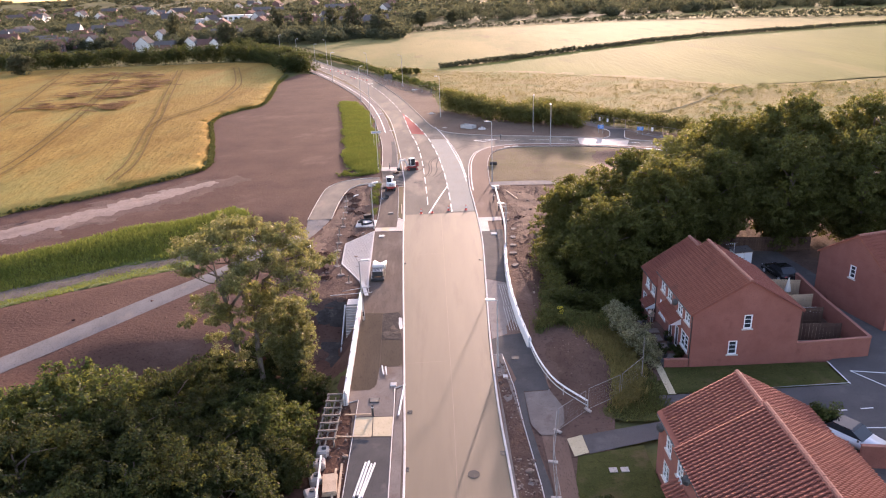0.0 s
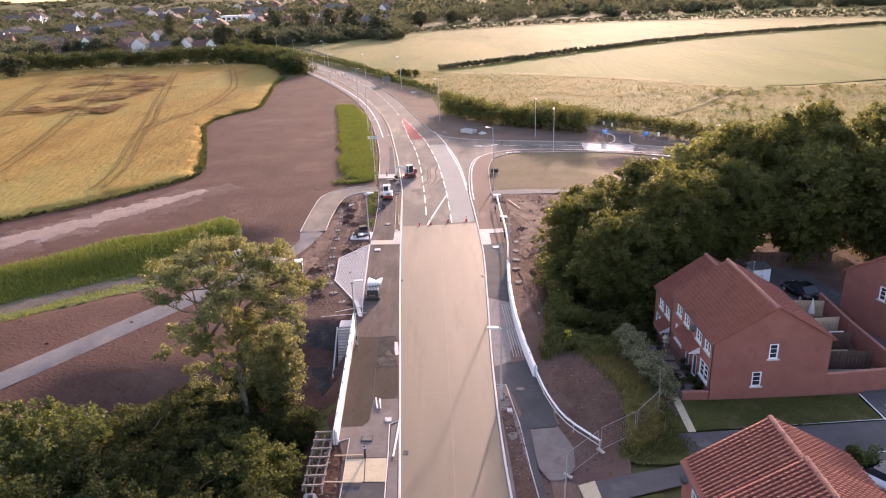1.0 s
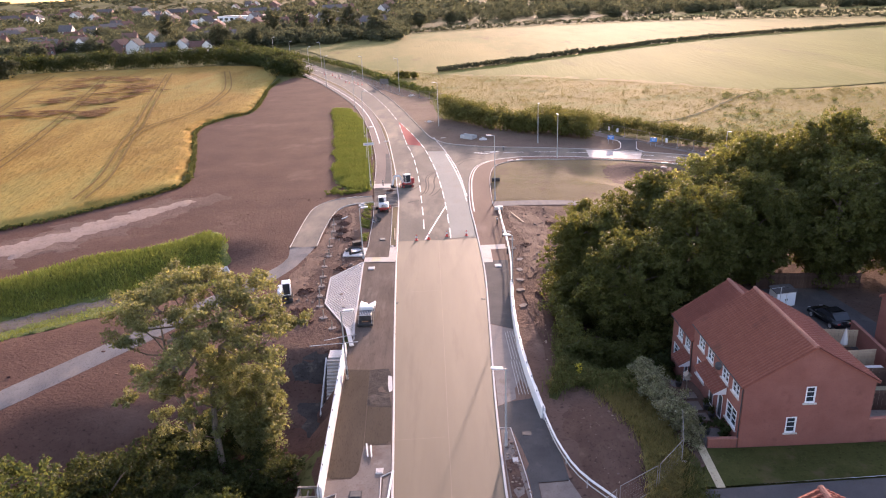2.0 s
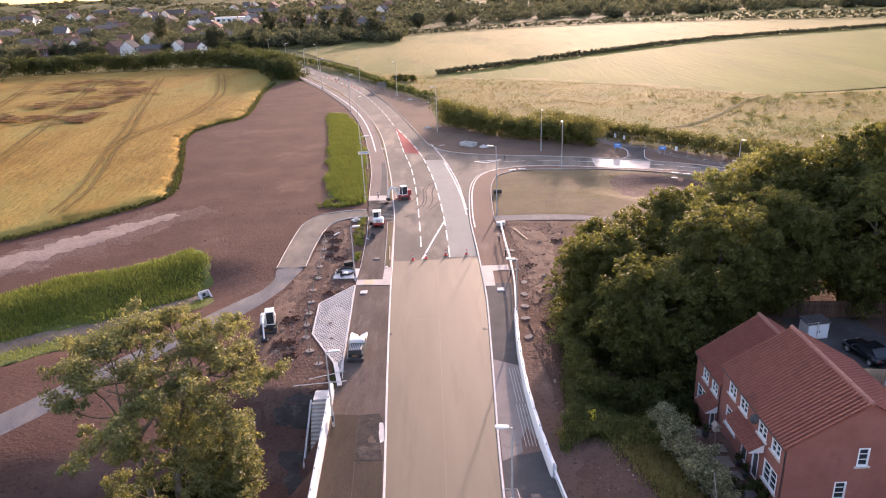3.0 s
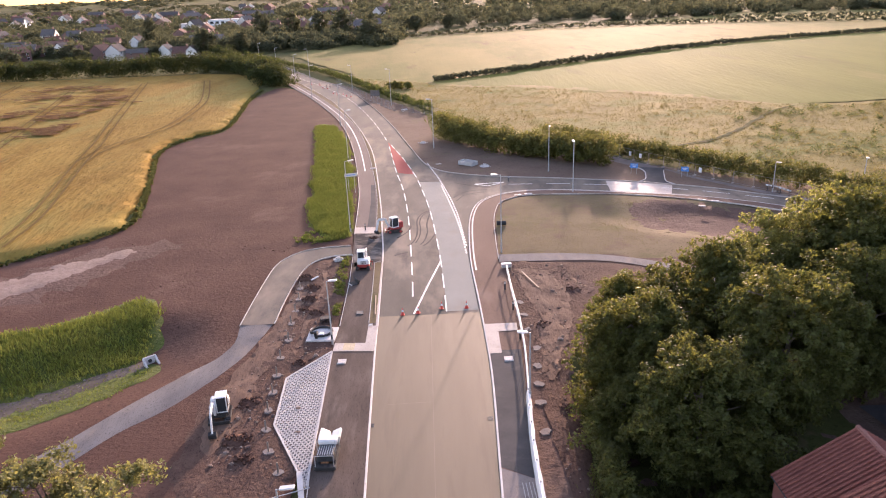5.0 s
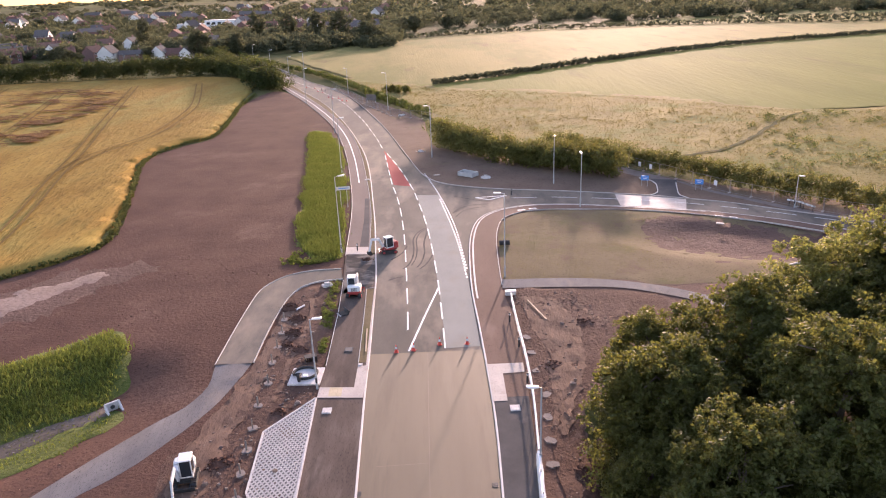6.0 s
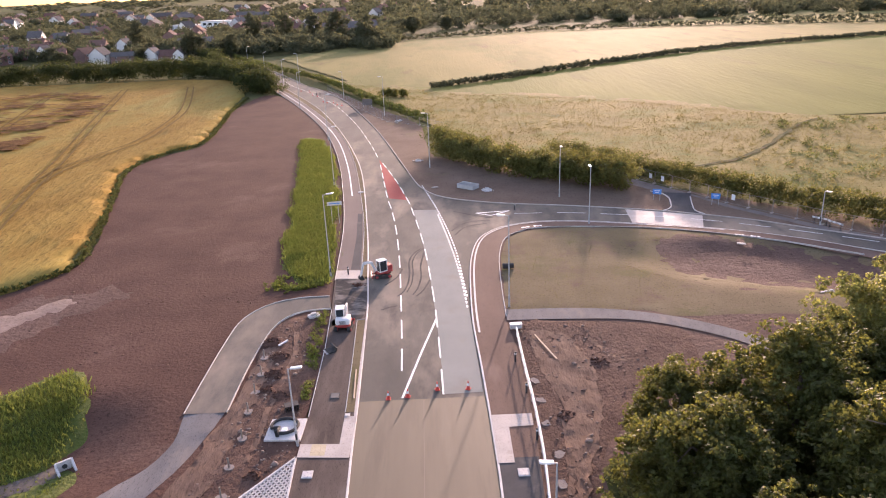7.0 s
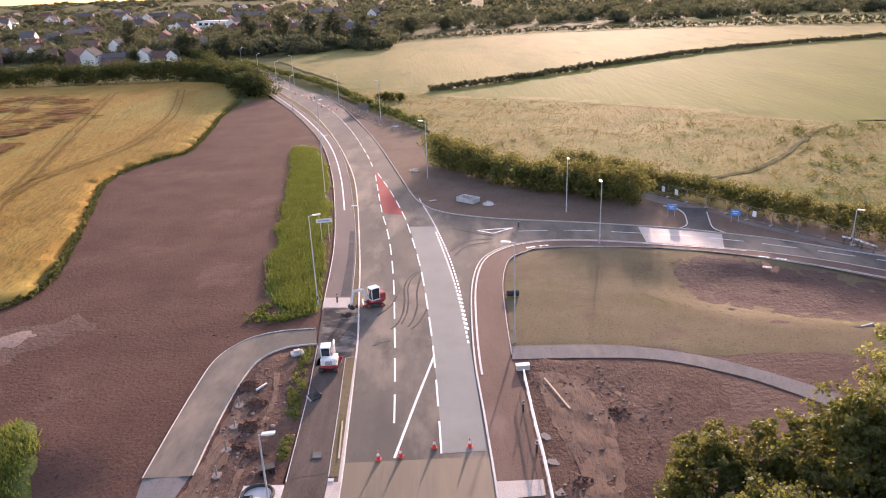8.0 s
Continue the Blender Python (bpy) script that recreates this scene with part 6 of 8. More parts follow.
board_fence("dark timber fence across a back garden", (30.2, 57.6), (35.8, 57.2), 1.7)
board_fence("timber fence between back gardens", (30.2, 60.8), (35.9, 60.6), 1.7)
board_fence("pale new timber fence between back gardens", (30.2, 63.4), (36.4, 63.6), 1.7, 0.0, M_timber)
board_fence("pale new timber fence closing a back garden", (33.4, 67.6), (36.8, 67.0), 1.7, 0.0, M_timber)
board_fence("timber fence at the parking court's edge", (33.5, 80.2), (44, 79.2), 1.8)
sheet("patio", [(30.1, 53.9), (36.3, 54.4), (35.8, 57.1), (30.1, 57.4)], 0.05, M_grey, label="timber-decked back garden", category="patio")
sheet("patio", [(30.1, 57.7), (35.7, 57.4), (35.6, 60.5), (30.1, 60.7)], 0.05, M_buff, label="paved back garden", category="patio")
trellis = thing("garden_table", "pale garden table on the patio", "table", pose(35.3, 61.9, 0.05))
bm = bmesh.new()
box(bm, (1.9, 1.2, 0.06), (0, 0, 0.74), bevel=0.02)
part("tabletop", bm, M_rend, trellis)
for sx in (-0.85, 0.85):
    for sy in (-0.5, 0.5):
        bm = bmesh.new()
        box(bm, (0.07, 0.07, 0.72), (sx, sy, 0.36))
        part("leg", bm, M_grey, trellis)
para = thing("closed_parasol", "closed cream garden parasol on a stand", "parasol", pose(35.0, 65.9, 0.05))
bm = bmesh.new()
rod(bm, (0, 0, 0), (0, 0, 2.5), 0.03)
part("pole", bm, M_grey, para)
bm = bmesh.new()
rod(bm, (0, 0, 1.0), (0, 0, 2.45), 0.32, 0.05, 9)
part("canopy", bm, M_rend, para)
bm = bmesh.new()
rod(bm, (0, 0, 0), (0, 0, 0.1), 0.3, 0.25, 12)
part("base", bm, M_conc, para)


def car(label, m, paint, roof_paint):
    c = thing("parked_car", label, "car", m)
    L, Wd = 4.2, 1.78
    bm = bmesh.new()
    prism(bm, [(-2.1, 0.28), (2.1, 0.28), (2.12, 0.62), (1.95, 0.82), (0.95, 0.98), (-1.75, 1.0), (-2.08, 0.85)], "y", -Wd / 2, Wd / 2)
    bmesh.ops.bevel(bm, geom=list(bm.edges), offset=0.09, segments=2, affect="EDGES")
    part("body", bm, paint, c, smooth=True)
    bm = bmesh.new()
    prism(bm, [(-1.8, 0.98), (1.0, 0.96), (0.25, 1.42), (-1.25, 1.45)], "y", -0.76, 0.76)
    part("windows", bm, M_glass, c, "dark tinted windows")
    bm = bmesh.new()
    prism(bm, [(-1.3, 1.43), (0.3, 1.41), (0.1, 1.49), (-1.15, 1.51)], "y", -0.7, 0.7)
    part("roof", bm, roof_paint, c)
    for x in (-1.3, 1.32):
        for y in (-0.84, 0.84):
            bm = bmesh.new()
            rod(bm, (x, y - 0.1, 0.32), (x, y + 0.1, 0.32), 0.32, n=18)
            w = part("wheel", bm, M_rubber, c)
            bm = bmesh.new()
            s = 1 if y > 0 else -1
            rod(bm, (x, y + s * 0.09, 0.32), (x, y + s * 0.115, 0.32), 0.2, n=14)
            part("rim", bm, M_steel, w)
    for y in (-0.62, 0.62):
        bm = bmesh.new()
        box(bm, (0.12, 0.34, 0.14), (2.03, y, 0.68), bevel=0.03)
        part("headlight", bm, M_upvc, c)
        bm = bmesh.new()
        box(bm, (0.1, 0.3, 0.14), (-2.06, y, 0.74), bevel=0.03)
        part("tail_light", bm, M_mach_r, c)
    for y in (-0.95, 0.95):
        bm = bmesh.new()
        box(bm, (0.14, 0.18, 0.12), (0.75, y, 1.0), bevel=0.03)
        part("mirror", bm, M_dark, c)
    return c


car("white hatchback with a dark roof in a bay", pose(28.55, 42.15, 0.03, 0, 0, -54), M_carw, M_cark)
car("black hatchback parked behind the terrace", pose(37.0, 72.0, 0.03, 0, 0, 100), M_cark, M_cark)
hedge("round_shrub", "rounded green shrub beside the parking bay", [(26.4, 43.8), (27.0, 44.0)], 1.2, 1.9, 24, 80, 0.12, M_leaf3, 61, "shrub")
hedge("round_shrub", "low green shrub on the small lawn", [(9.2, 36.3), (9.6, 36.5)], 1.0, 1.0, 14, 60, 0.1, M_leaf3, 62, "shrub")
hedge("planting_bed", "potted plants in the front garden", [(20.2, 54.2), (20.3, 56.0)], 0.8, 1.0, 26, 40, 0.1, M_leaf3, 63, "plants")
hedge("planting_bed", "dark shrubs at the terrace's far end", [(19.5, 66.5), (20.5, 69.5), (25, 70.5)], 1.6, 1.8, 70, 50, 0.16, M_leaf3, 64, "shrubs")

hedge("round_bush", "rounded dark-green bush beside the parked car", [(26.7, 43.7), (27.6, 43.9)], 1.5, 2.0, 26, 110, 0.1, M_leaf4, 65, "bush")

bird = thing("bird_table", "wooden bird table in the front garden", "bird table", pose(19.5, 60.6, 0.05))
bm = bmesh.new()
rod(bm, (0, 0, 0), (0, 0, 1.4), 0.04)
part("post", bm, M_grey, bird)
bm = bmesh.new()
box(bm, (0.5, 0.5, 0.05), (0, 0, 1.42), bevel=0.01)
part("tray", bm, M_grey, bird)
bm = bmesh.new()
prism(bm, [(-0.3, 1.75), (0.3, 1.75), (0, 2.0)], "y", -0.28, 0.28)
part("roof", bm, M_grey, bird)
for x, y, w, h in ((19.5, 57.3, 1.2, 1.0), (19.4, 58.8, 1.3, 1.2), (19.6, 60.3, 1.2, 0.9)):
    s = thing("paving_slab", "dull buff paving slab in the front garden", "slab", pose(x, y, 0.05))
    bm = bmesh.new()
    box(bm, (w, h, 0.06), (0, 0, 0.03), bevel=0.01)
    part("slab", bm, M_dusty, s)
for i, (x, y) in enumerate(((20.3, 57.2), (20.35, 58.4), (19.2, 55.2), (19.0, 56.0), (19.3, 61.8))):
    pot = thing("plant_pot", "leafy plant in a dark garden pot", "plant pot", pose(x, y, 0.05))
    bm = bmesh.new()
    rod(bm, (0, 0, 0), (0, 0, 0.4), 0.2, 0.28, 12)
    part("pot", bm, M_dark, pot)
    r9 = np.random.default_rng(300 + i)
    quads("foliage", leaves(r9, np.array([(0, 0, 0.6), (0.1, 0.1, 0.8), (-0.1, 0, 0.75)]), np.array([0.3, 0.28, 0.25]), 60, 0.07), M_leaf3, pot)
for x in (11.1, 11.9):
    s = thing("lawn_cover", "grey inspection cover set in the lawn", "cover", pose(x, 40.2, 0.05))
    bm = bmesh.new()
    box(bm, (0.55, 0.5, 0.06), (0, 0, 0.03), bevel=0.01)
    part("lid", bm, M_conc, s)
garage = thing("garden_shed", "small pale garden store behind the terrace", "shed", pose(31.0, 66.8, -0.4, 0, 0, 10))
bm = bmesh.new()
box(bm, (1.6, 1.2, 1.6), (0, 0, 0.8), bevel=0.02)
part("wall", bm, M_rend, garage)
bm = bmesh.new()
box(bm, (1.8, 1.4, 0.08), (0, 0, 1.65), (4, 0, 0))
part("roof", bm, M_slate, garage)


tufts("lawn_grass", "uneven mown grass on the lawns", [(17.2, 49.7), (32.3, 50.2), (32.1, 53.0), (18.8, 53.2)], 9000, 0.06, M_weed, 71, 0.03)
tufts("lawn_grass", "uneven mown grass beside the estate path", [(9.4, 41.7), (13.6, 42.5), (13.6, 32), (8.0, 32), (8.5, 38.2)], 9000, 0.06, M_weed, 72, 0.03)
tufts("verge_grass", "ragged grass along the site fence", [(13.4, 46.3), (16.8, 46.8), (17.2, 54.0), (15.9, 53.6), (15.2, 50.0), (12.6, 47.6)], 5000, 0.16, M_weed, 73, 0.035)


def stones(name, label, category, outline, n, size, material, seed, z=0.0, grain=0.0):
    """Loose irregular stones or clods scattered inside an outline."""
    r = np.random.default_rng(seed)
    A = np.array(outline, float)
    P = r.uniform(A.min(0), A.max(0), (n * 4, 2))
    inside = np.zeros(len(P), bool)
    for (ax, ay), (bx, by) in zip(A, np.roll(A, -1, 0)):
        c = (ay > P[:, 1]) != (by > P[:, 1])
        inside ^= c & (P[:, 0] < (bx - ax) * (P[:, 1] - ay) / (by - ay + 1e-12) + ax)
    P = P[inside]
    if grain:
        P = P[[noise.noise((x * grain, y * grain, seed)) > r.uniform(-0.3, 0.3) for x, y in P]]
    P = P[:n]
    V, F = [], []
    for (x, y), h in zip(P, height(P[:, 0], P[:, 1])):
        s = size * r.lognormal(0, 0.45)
        k = len(V)
        m = 6
        a0 = r.uniform(0, 6.28)
        for ring_z, ring_r in ((-0.2, 1.0), (0.45, 0.8)):
            for i in range(m):
                a = a0 + 6.283 * i / m
                q = s * ring_r * r.uniform(0.7, 1.2)
                V.append((x + math.cos(a) * q, y + math.sin(a) * q * 0.8, h + z + s * ring_z * r.uniform(0.7, 1.2)))
        V.append((x, y, h + z + s * 0.65))
        for i in range(m):
            j = (i + 1) % m
            F.append((k + i, k + j, k + m + j, k + m + i))
            F.append((k + m + i, k + m + j, k + 2 * m))
    return tagged(link_mesh(name, V, F, material), label, category, kind="stuff")


stones("rubble", "loose rubble and spilt stone along the kerb", "rubble", [(4.35, 56.5), (5.0, 56.5), (5.6, 49), (6.0, 39), (6.1, 29), (4.35, 29)], 260, 0.075, M_rubble, 81, 0.11, 0.5)
stones("rubble", "loose stones on the churned site dirt", "rubble", [(-10, 73), (-10, 115), (-14, 115), (-15.5, 106), (-15.5, 98), (-17, 88), (-17, 76)], 520, 0.08, M_rubble, 82, 0.08, 0.35)
stones("rubble", "loose stones and clods beside the parapet", "rubble", [(9.2, 64), (9.3, 96), (9.3, 112), (18, 111), (21, 104), (14, 95), (11.5, 88), (10.5, 70)], 420, 0.08, M_rubble, 83, 0.08, 0.3)
stones("rubble", "stones on the bare earth mound", "rubble", [(9.6, 50), (10.6, 48), (13, 50), (13.5, 55), (12, 60), (9.6, 59)], 60, 0.05, M_rubble, 84, 0.05, 0.5)
stones("rubble", "rubble below the timber formwork", "rubble", [(-9.6, 50), (-8.0, 50), (-7.4, 38), (-7.2, 30), (-9.2, 30), (-9.8, 42)], 150, 0.09, M_rubble, 85, 0.02, 0.5)
stones("earth_clods", "clods scattered over the red topsoil", "soil", [(-13, 72), (-24, 62), (-50, 72), (-45, 78), (-26, 92), (-24, 106), (-33, 108), (-44, 104), (-42, 132), (-14, 122), (-22, 118), (-21, 96), (-27, 80)], 700, 0.06, M_clod, 86, 0.0, 0.12)
stones("ditch_stones", "grey stones in the dry ditch bed", "stones", [(-27.5, 94.4), (-29.5, 93.0), (-32.5, 91.1), (-36.1, 88.4), (-41, 86.9), (-50, 81.3), (-60, 75.6), (-60, 72.2), (-50, 77.5), (-40, 84.2), (-36.4, 85.5), (-33.5, 87.4), (-29.5, 91.0)], 420, 0.085, M_dusty, 87, 0.1, 0.3)


# ---------- street lamps ----------


def lamp_post(tall, arm):
    root = thing("street_lamp", "grey steel street lamp with a flat white lantern", "street lamp", group="street lamps")
    bm = bmesh.new()
    rod(bm, (0, 0, -0.2), (0, 0, 1.3), 0.11, 0.11, 10)
    rod(bm, (0, 0, 1.3), (0, 0, tall), 0.075, 0.05, 10)
    part("pole", bm, M_steel, root)
    bm = bmesh.new()
    rod(bm, (0, 0, tall - 0.05), (arm, 0, tall + 0.08), 0.04, 0.035, 8)
    part("arm", bm, M_steel, root)
    bm = bmesh.new()
    box(bm, (0.85, 0.34, 0.11), (arm + 0.3, 0, tall + 0.1), (0, -5, 0), bevel=0.04)
    lan = part("lantern", bm, M_mach_w, root, "flat pale lantern head")
    bm = bmesh.new()
    box(bm, (0.55, 0.24, 0.03), (arm + 0.36, 0, tall + 0.035), (0, -5, 0))
    part("lens", bm, M_upvc, lan)
    bm = bmesh.new()
    box(bm, (0.14, 0.02, 0.5), (0, -0.115, 0.8))
    part("door_plate", bm, M_dark, root)
    return root


lamp10, lamp8, lamp5, lamp4 = lamp_post(10.0, 0.5), lamp_post(8.0, 0.3), lamp_post(6.5, 0.3), lamp_post(4.6, 0.2)
done = set()
for src, x, y, a in ((lamp10, -11.2, 126.9, 10), (lamp10, 8.8, 116.4, 180), (lamp10, 0.7, 178.3, 190), (lamp10, -15.9, 168.5, 10), (lamp10, -22.0, 207.5, 15), (lamp10, -36.3, 255, 20), (lamp10, -48.5, 296, 25), (lamp10, -11.0, 236.5, 200), (lamp10, -62, 330, 25), (lamp10, -47, 318, 205), (lamp10, -76, 362, 25), (lamp8, 22.6, 141.9, 90), (lamp8, 20.9, 155.6, 270), (lamp8, -25.5, 271, 200), (lamp5, -9.5, 93.9, 0), (lamp5, 4.4, 54.6, 180), (lamp5, -8.3, 65.0, 0), (lamp5, 7.8, 82.0, 180), (lamp4, 52.4, 137.4, 300), (lamp4, 66.5, 137.9, 250)):
    m = pose(x, y, 0.05, 0, 0, a)
    if src not in done:
        done.add(src)
        src.matrix_world = m
    else:
        copy_thing(src, m)

# ---------- cones ----------
cone = thing("traffic_cone", "red and white plastic traffic cone", "cone", pose(-3.0, 99.7, 0.03), "cones across the road")
bm = bmesh.new()
box(bm, (0.42, 0.42, 0.06), (0, 0, 0.03), bevel=0.02)
part("base", bm, M_orange, cone)
bm = bmesh.new()
rod(bm, (0, 0, 0.06), (0, 0, 0.34), 0.16, 0.105, 14)
part("body", bm, M_orange, cone)
bm = bmesh.new()
rod(bm, (0, 0, 0.58), (0, 0, 0.78), 0.065, 0.03, 14)
part("tip", bm, M_orange, cone)
bm = bmesh.new()
rod(bm, (0, 0, 0.34), (0, 0, 0.58), 0.105, 0.065, 14)
part("sleeve", bm, M_upvc, cone)
for x, y in ((-1.4, 99.9), (1.05, 100.8), (3.65, 100.7), (-27.5, 262), (-29.5, 262.5), (-31, 265), (-26, 258), (-24.5, 256.5), (-34.5, 277), (-36.5, 280), (-38.5, 287), (-42, 291)):
    copy_thing(cone, pose(x, y, 0.03, 0, 0, 17 * x))

# ---------- machines ----------


def excavator(label, m, swing, boom_pts, lower, cover_mat):
    """A mini digger; swing turns its upper part on the tracks."""
    root = thing("mini_excavator", label, "excavator", m @ Matrix.Scale(0.86, 4), "site machines")
    for y in (-0.78, 0.78):
        bm = bmesh.new()
        prism(bm, [(-1.15, 0.18), (-0.95, 0.02), (0.95, 0.02), (1.15, 0.18), (1.15, 0.36), (0.95, 0.52), (-0.95, 0.52), (-1.15, 0.36)], "y", y - 0.2, y + 0.2)
        for i in range(9):
            box(bm, (0.06, 0.42, 0.04), (-0.95 + 0.237 * i, y, 0.53))
        t = part("track", bm, M_rubber, root)
        for x in (-0.85, 0.85):
            bm = bmesh.new()
            rod(bm, (x, y - 0.22, 0.27), (x, y + 0.22, 0.27), 0.2, n=12)
            part("sprocket", bm, lower, t)
    bm = bmesh.new()
    box(bm, (1.5, 1.2, 0.3), (0, 0, 0.5), bevel=0.05)
    part("undercarriage", bm, lower, root)
    bm = bmesh.new()
    box(bm, (0.12, 1.9, 0.4), (1.5, 0, 0.3), (0, 15, 0), bevel=0.02)
    box(bm, (0.6, 0.1, 0.12), (1.2, 0.5, 0.35))
    box(bm, (0.6, 0.1, 0.12), (1.2, -0.5, 0.35))
    part("dozer_blade", bm, lower, root)
    R = Matrix.Rotation(radians(swing), 4, "Z")

    def up(name, b, mt, par=root, lab=""):
        b.transform(R)
        return part(name, b, mt, par, lab)
    bm = bmesh.new()
    box(bm, (2.0, 1.7, 0.26), (-0.15, 0, 0.82), bevel=0.06)
    up("slew_deck", bm, lower)
    bm = bmesh.new()
    box(bm, (0.85, 1.66, 0.8), (-0.78, 0, 1.3), bevel=0.14)
    box(bm, (1.0, 0.62, 0.6), (0.1, -0.52, 1.2), bevel=0.1)
    body = up("body", bm, cover_mat, root, "rounded engine cover")
    bm = bmesh.new()
    for i in range(5):
        box(bm, (0.02, 0.7, 0.04), (-1.215, 0, 1.08 + 0.09 * i))
    up("grille", bm, M_dark, body)
    bm = bmesh.new()
    for x, y in ((-0.28, 0.78), (-0.28, -0.12), (0.8, 0.78), (0.8, -0.12)):
        box(bm, (0.09, 0.09, 1.55), (x, y, 1.72), bevel=0.02)
    box(bm, (1.26, 1.06, 0.12), (0.26, 0.33, 2.53), bevel=0.05)
    box(bm, (1.16, 0.98, 0.1), (0.26, 0.33, 1.0))
    cab = up("cab", bm, M_mach_w, root, "white cab with large windows")
    bm = bmesh.new()
    box(bm, (1.0, 0.03, 1.3), (0.26, 0.78, 1.75))
    box(bm, (1.0, 0.03, 1.3), (0.26, -0.12, 1.75))
    box(bm, (0.03, 0.8, 1.4), (0.8, 0.33, 1.75))
    box(bm, (0.03, 0.8, 0.9), (-0.28, 0.33, 1.95))
    up("cab_glass", bm, M_glass, cab)
    bm = bmesh.new()
    box(bm, (0.45, 0.5, 0.15), (0.1, 0.33, 1.15), bevel=0.04)
    box(bm, (0.12, 0.5, 0.55), (-0.12, 0.33, 1.45), bevel=0.04)
    up("seat", bm, M_dark, cab)
    P = [Vector(p) for p in boom_pts]
    for nm, a, b, w in (("boom", P[0], P[1], 0.26), ("boom", P[1], P[2], 0.24), ("dipper", P[2], P[3], 0.2)):
        bm = bmesh.new()
        d = b - a
        box(bm, (d.length + 0.12, w * 0.8, w * 1.3), (0, 0, 0), bevel=0.03)
        bm.transform(Matrix.Translation((a + b) / 2) @ d.to_track_quat("X", "Z").to_matrix().to_4x4())
        up(nm, bm, M_mach_w)
    bm = bmesh.new()
    rod(bm, P[0] + Vector((0.1, 0, 0.35)), P[1] + Vector((0, 0, -0.25)), 0.05)
    rod(bm, P[1] + Vector((0, 0, 0.22)), P[2] + Vector((0, 0, 0.2)), 0.045)
    up("hydraulic_ram", bm, M_steel)
    bm = bmesh.new()
    e = P[3]
    prism(bm, [(e.x - 0.1, e.z + 0.1), (e.x + 0.28, e.z - 0.05), (e.x + 0.2, e.z - 0.45), (e.x - 0.15, e.z - 0.55), (e.x - 0.45, e.z - 0.4), (e.x - 0.3, e.z - 0.3)], "y", e.y - 0.35, e.y + 0.35)
    up("bucket", bm, M_rubber)
    return root


reach = [(0.9, -0.3, 0.95), (1.5, -0.3, 2.3), (2.7, -0.3, 2.45), (3.2, -0.3, 0.75)]
tucked = [(0.9, -0.3, 0.95), (1.3, -0.3, 2.0), (2.2, -0.3, 2.0), (2.1, -0.3, 0.65)]
excavator("white and red mini digger working on the kerb", pose(-5.0, 126.3, 0.03, 0, 0, 188), 26, reach, M_mach_r, M_mach_r)
excavator("white and red mini digger on the footway", pose(-8.1, 113.0, 0.1, 0, 0, 84), 8, tucked, M_mach_r, M_mach_w)
excavator("white mini digger with its bucket resting on the dirt", pose(-17.0, 82.3, hgt(-17, 82.3) + 0.03, 0, 0, -80), 0, [(0.9, -0.3, 0.95), (1.6, -0.3, 2.4), (3.1, -0.3, 2.3), (3.7, -0.3, 0.75)], M_rubber, M_mach_w)
paver = thing("asphalt_paver", "small white asphalt paver with an open hopper", "paver", pose(-7.55, 76.4, 0.1, 0, 0, 88) @ Matrix.Scale(0.82, 4), "site machines")
for y in (-0.7, 0.7):
    bm = bmesh.new()
    prism(bm, [(-1.4, 0.16), (-1.2, 0.0), (1.1, 0.0), (1.3, 0.16), (1.3, 0.4), (1.1, 0.55), (-1.2, 0.55), (-1.4, 0.4)], "y", y - 0.16, y + 0.16)
    part("track", bm, M_rubber, paver)
bm = bmesh.new()
box(bm, (2.3, 1.5, 0.75), (-0.35, 0, 0.95), bevel=0.08)
part("body", bm, M_dark, paver, "dark engine body")
bm = bmesh.new()
box(bm, (0.9, 1.7, 0.5), (0.4, 0, 1.5), bevel=0.1)
part("console", bm, M_mach_w, paver)
for s in (-1, 1):
    bm = bmesh.new()
    prism(bm, [(s * 0.06, 0.6), (s * 0.8, 0.62), (s * 0.98, 1.4), (s * 0.86, 1.55), (s * 0.16, 1.2), (s * 0.06, 1.0)], "x", 0.95, 2.2)
    part("hopper_wing", bm, M_mach_w, paver, "raised white hopper wing")
bm = bmesh.new()
box(bm, (0.6, 1.9, 0.35), (-1.75, 0, 0.25), bevel=0.05)
part("screed", bm, M_rubber, paver)
bm = bmesh.new()
for y in (-0.8, 0.8):
    rod(bm, (-1.9, y, 0.4), (-1.9, y, 1.5), 0.03)
rod(bm, (-1.9, -0.8, 1.5), (-1.9, 0.8, 1.5), 0.03)
part("handrail", bm, M_steel, paver)
for y in (-0.8, 0.8):
    bm = bmesh.new()
    rod(bm, (-0.6, y, 1.0), (-0.6, y, 2.1), 0.03)
    part("canopy_post", bm, M_steel, paver)
bm = bmesh.new()
for i in range(7):
    box(bm, (1.3, 0.06, 0.03), (-0.85, -0.6 + 0.2 * i, 1.35))
part("deck_grating", bm, M_steel, paver)
bkt = thing("digger_bucket", "spare steel digger bucket lying on the footway", "bucket", pose(-8.9, 108.3, 0.1, 0, 0, 30))
bm = bmesh.new()
prism(bm, [(-0.4, 0.0), (0.4, 0.0), (0.55, 0.35), (0.3, 0.6), (0.2, 0.55), (0.4, 0.32), (0.3, 0.12), (-0.35, 0.1)], "y", -0.5, 0.5)
part("shell", bm, M_rubber, bkt)
bm = bmesh.new()
for i in range(5):
    box(bm, (0.2, 0.08, 0.05), (-0.45, -0.42 + 0.21 * i, 0.03))
part("teeth", bm, M_steel, bkt)

# ---------- parapets, rails and stairs ----------


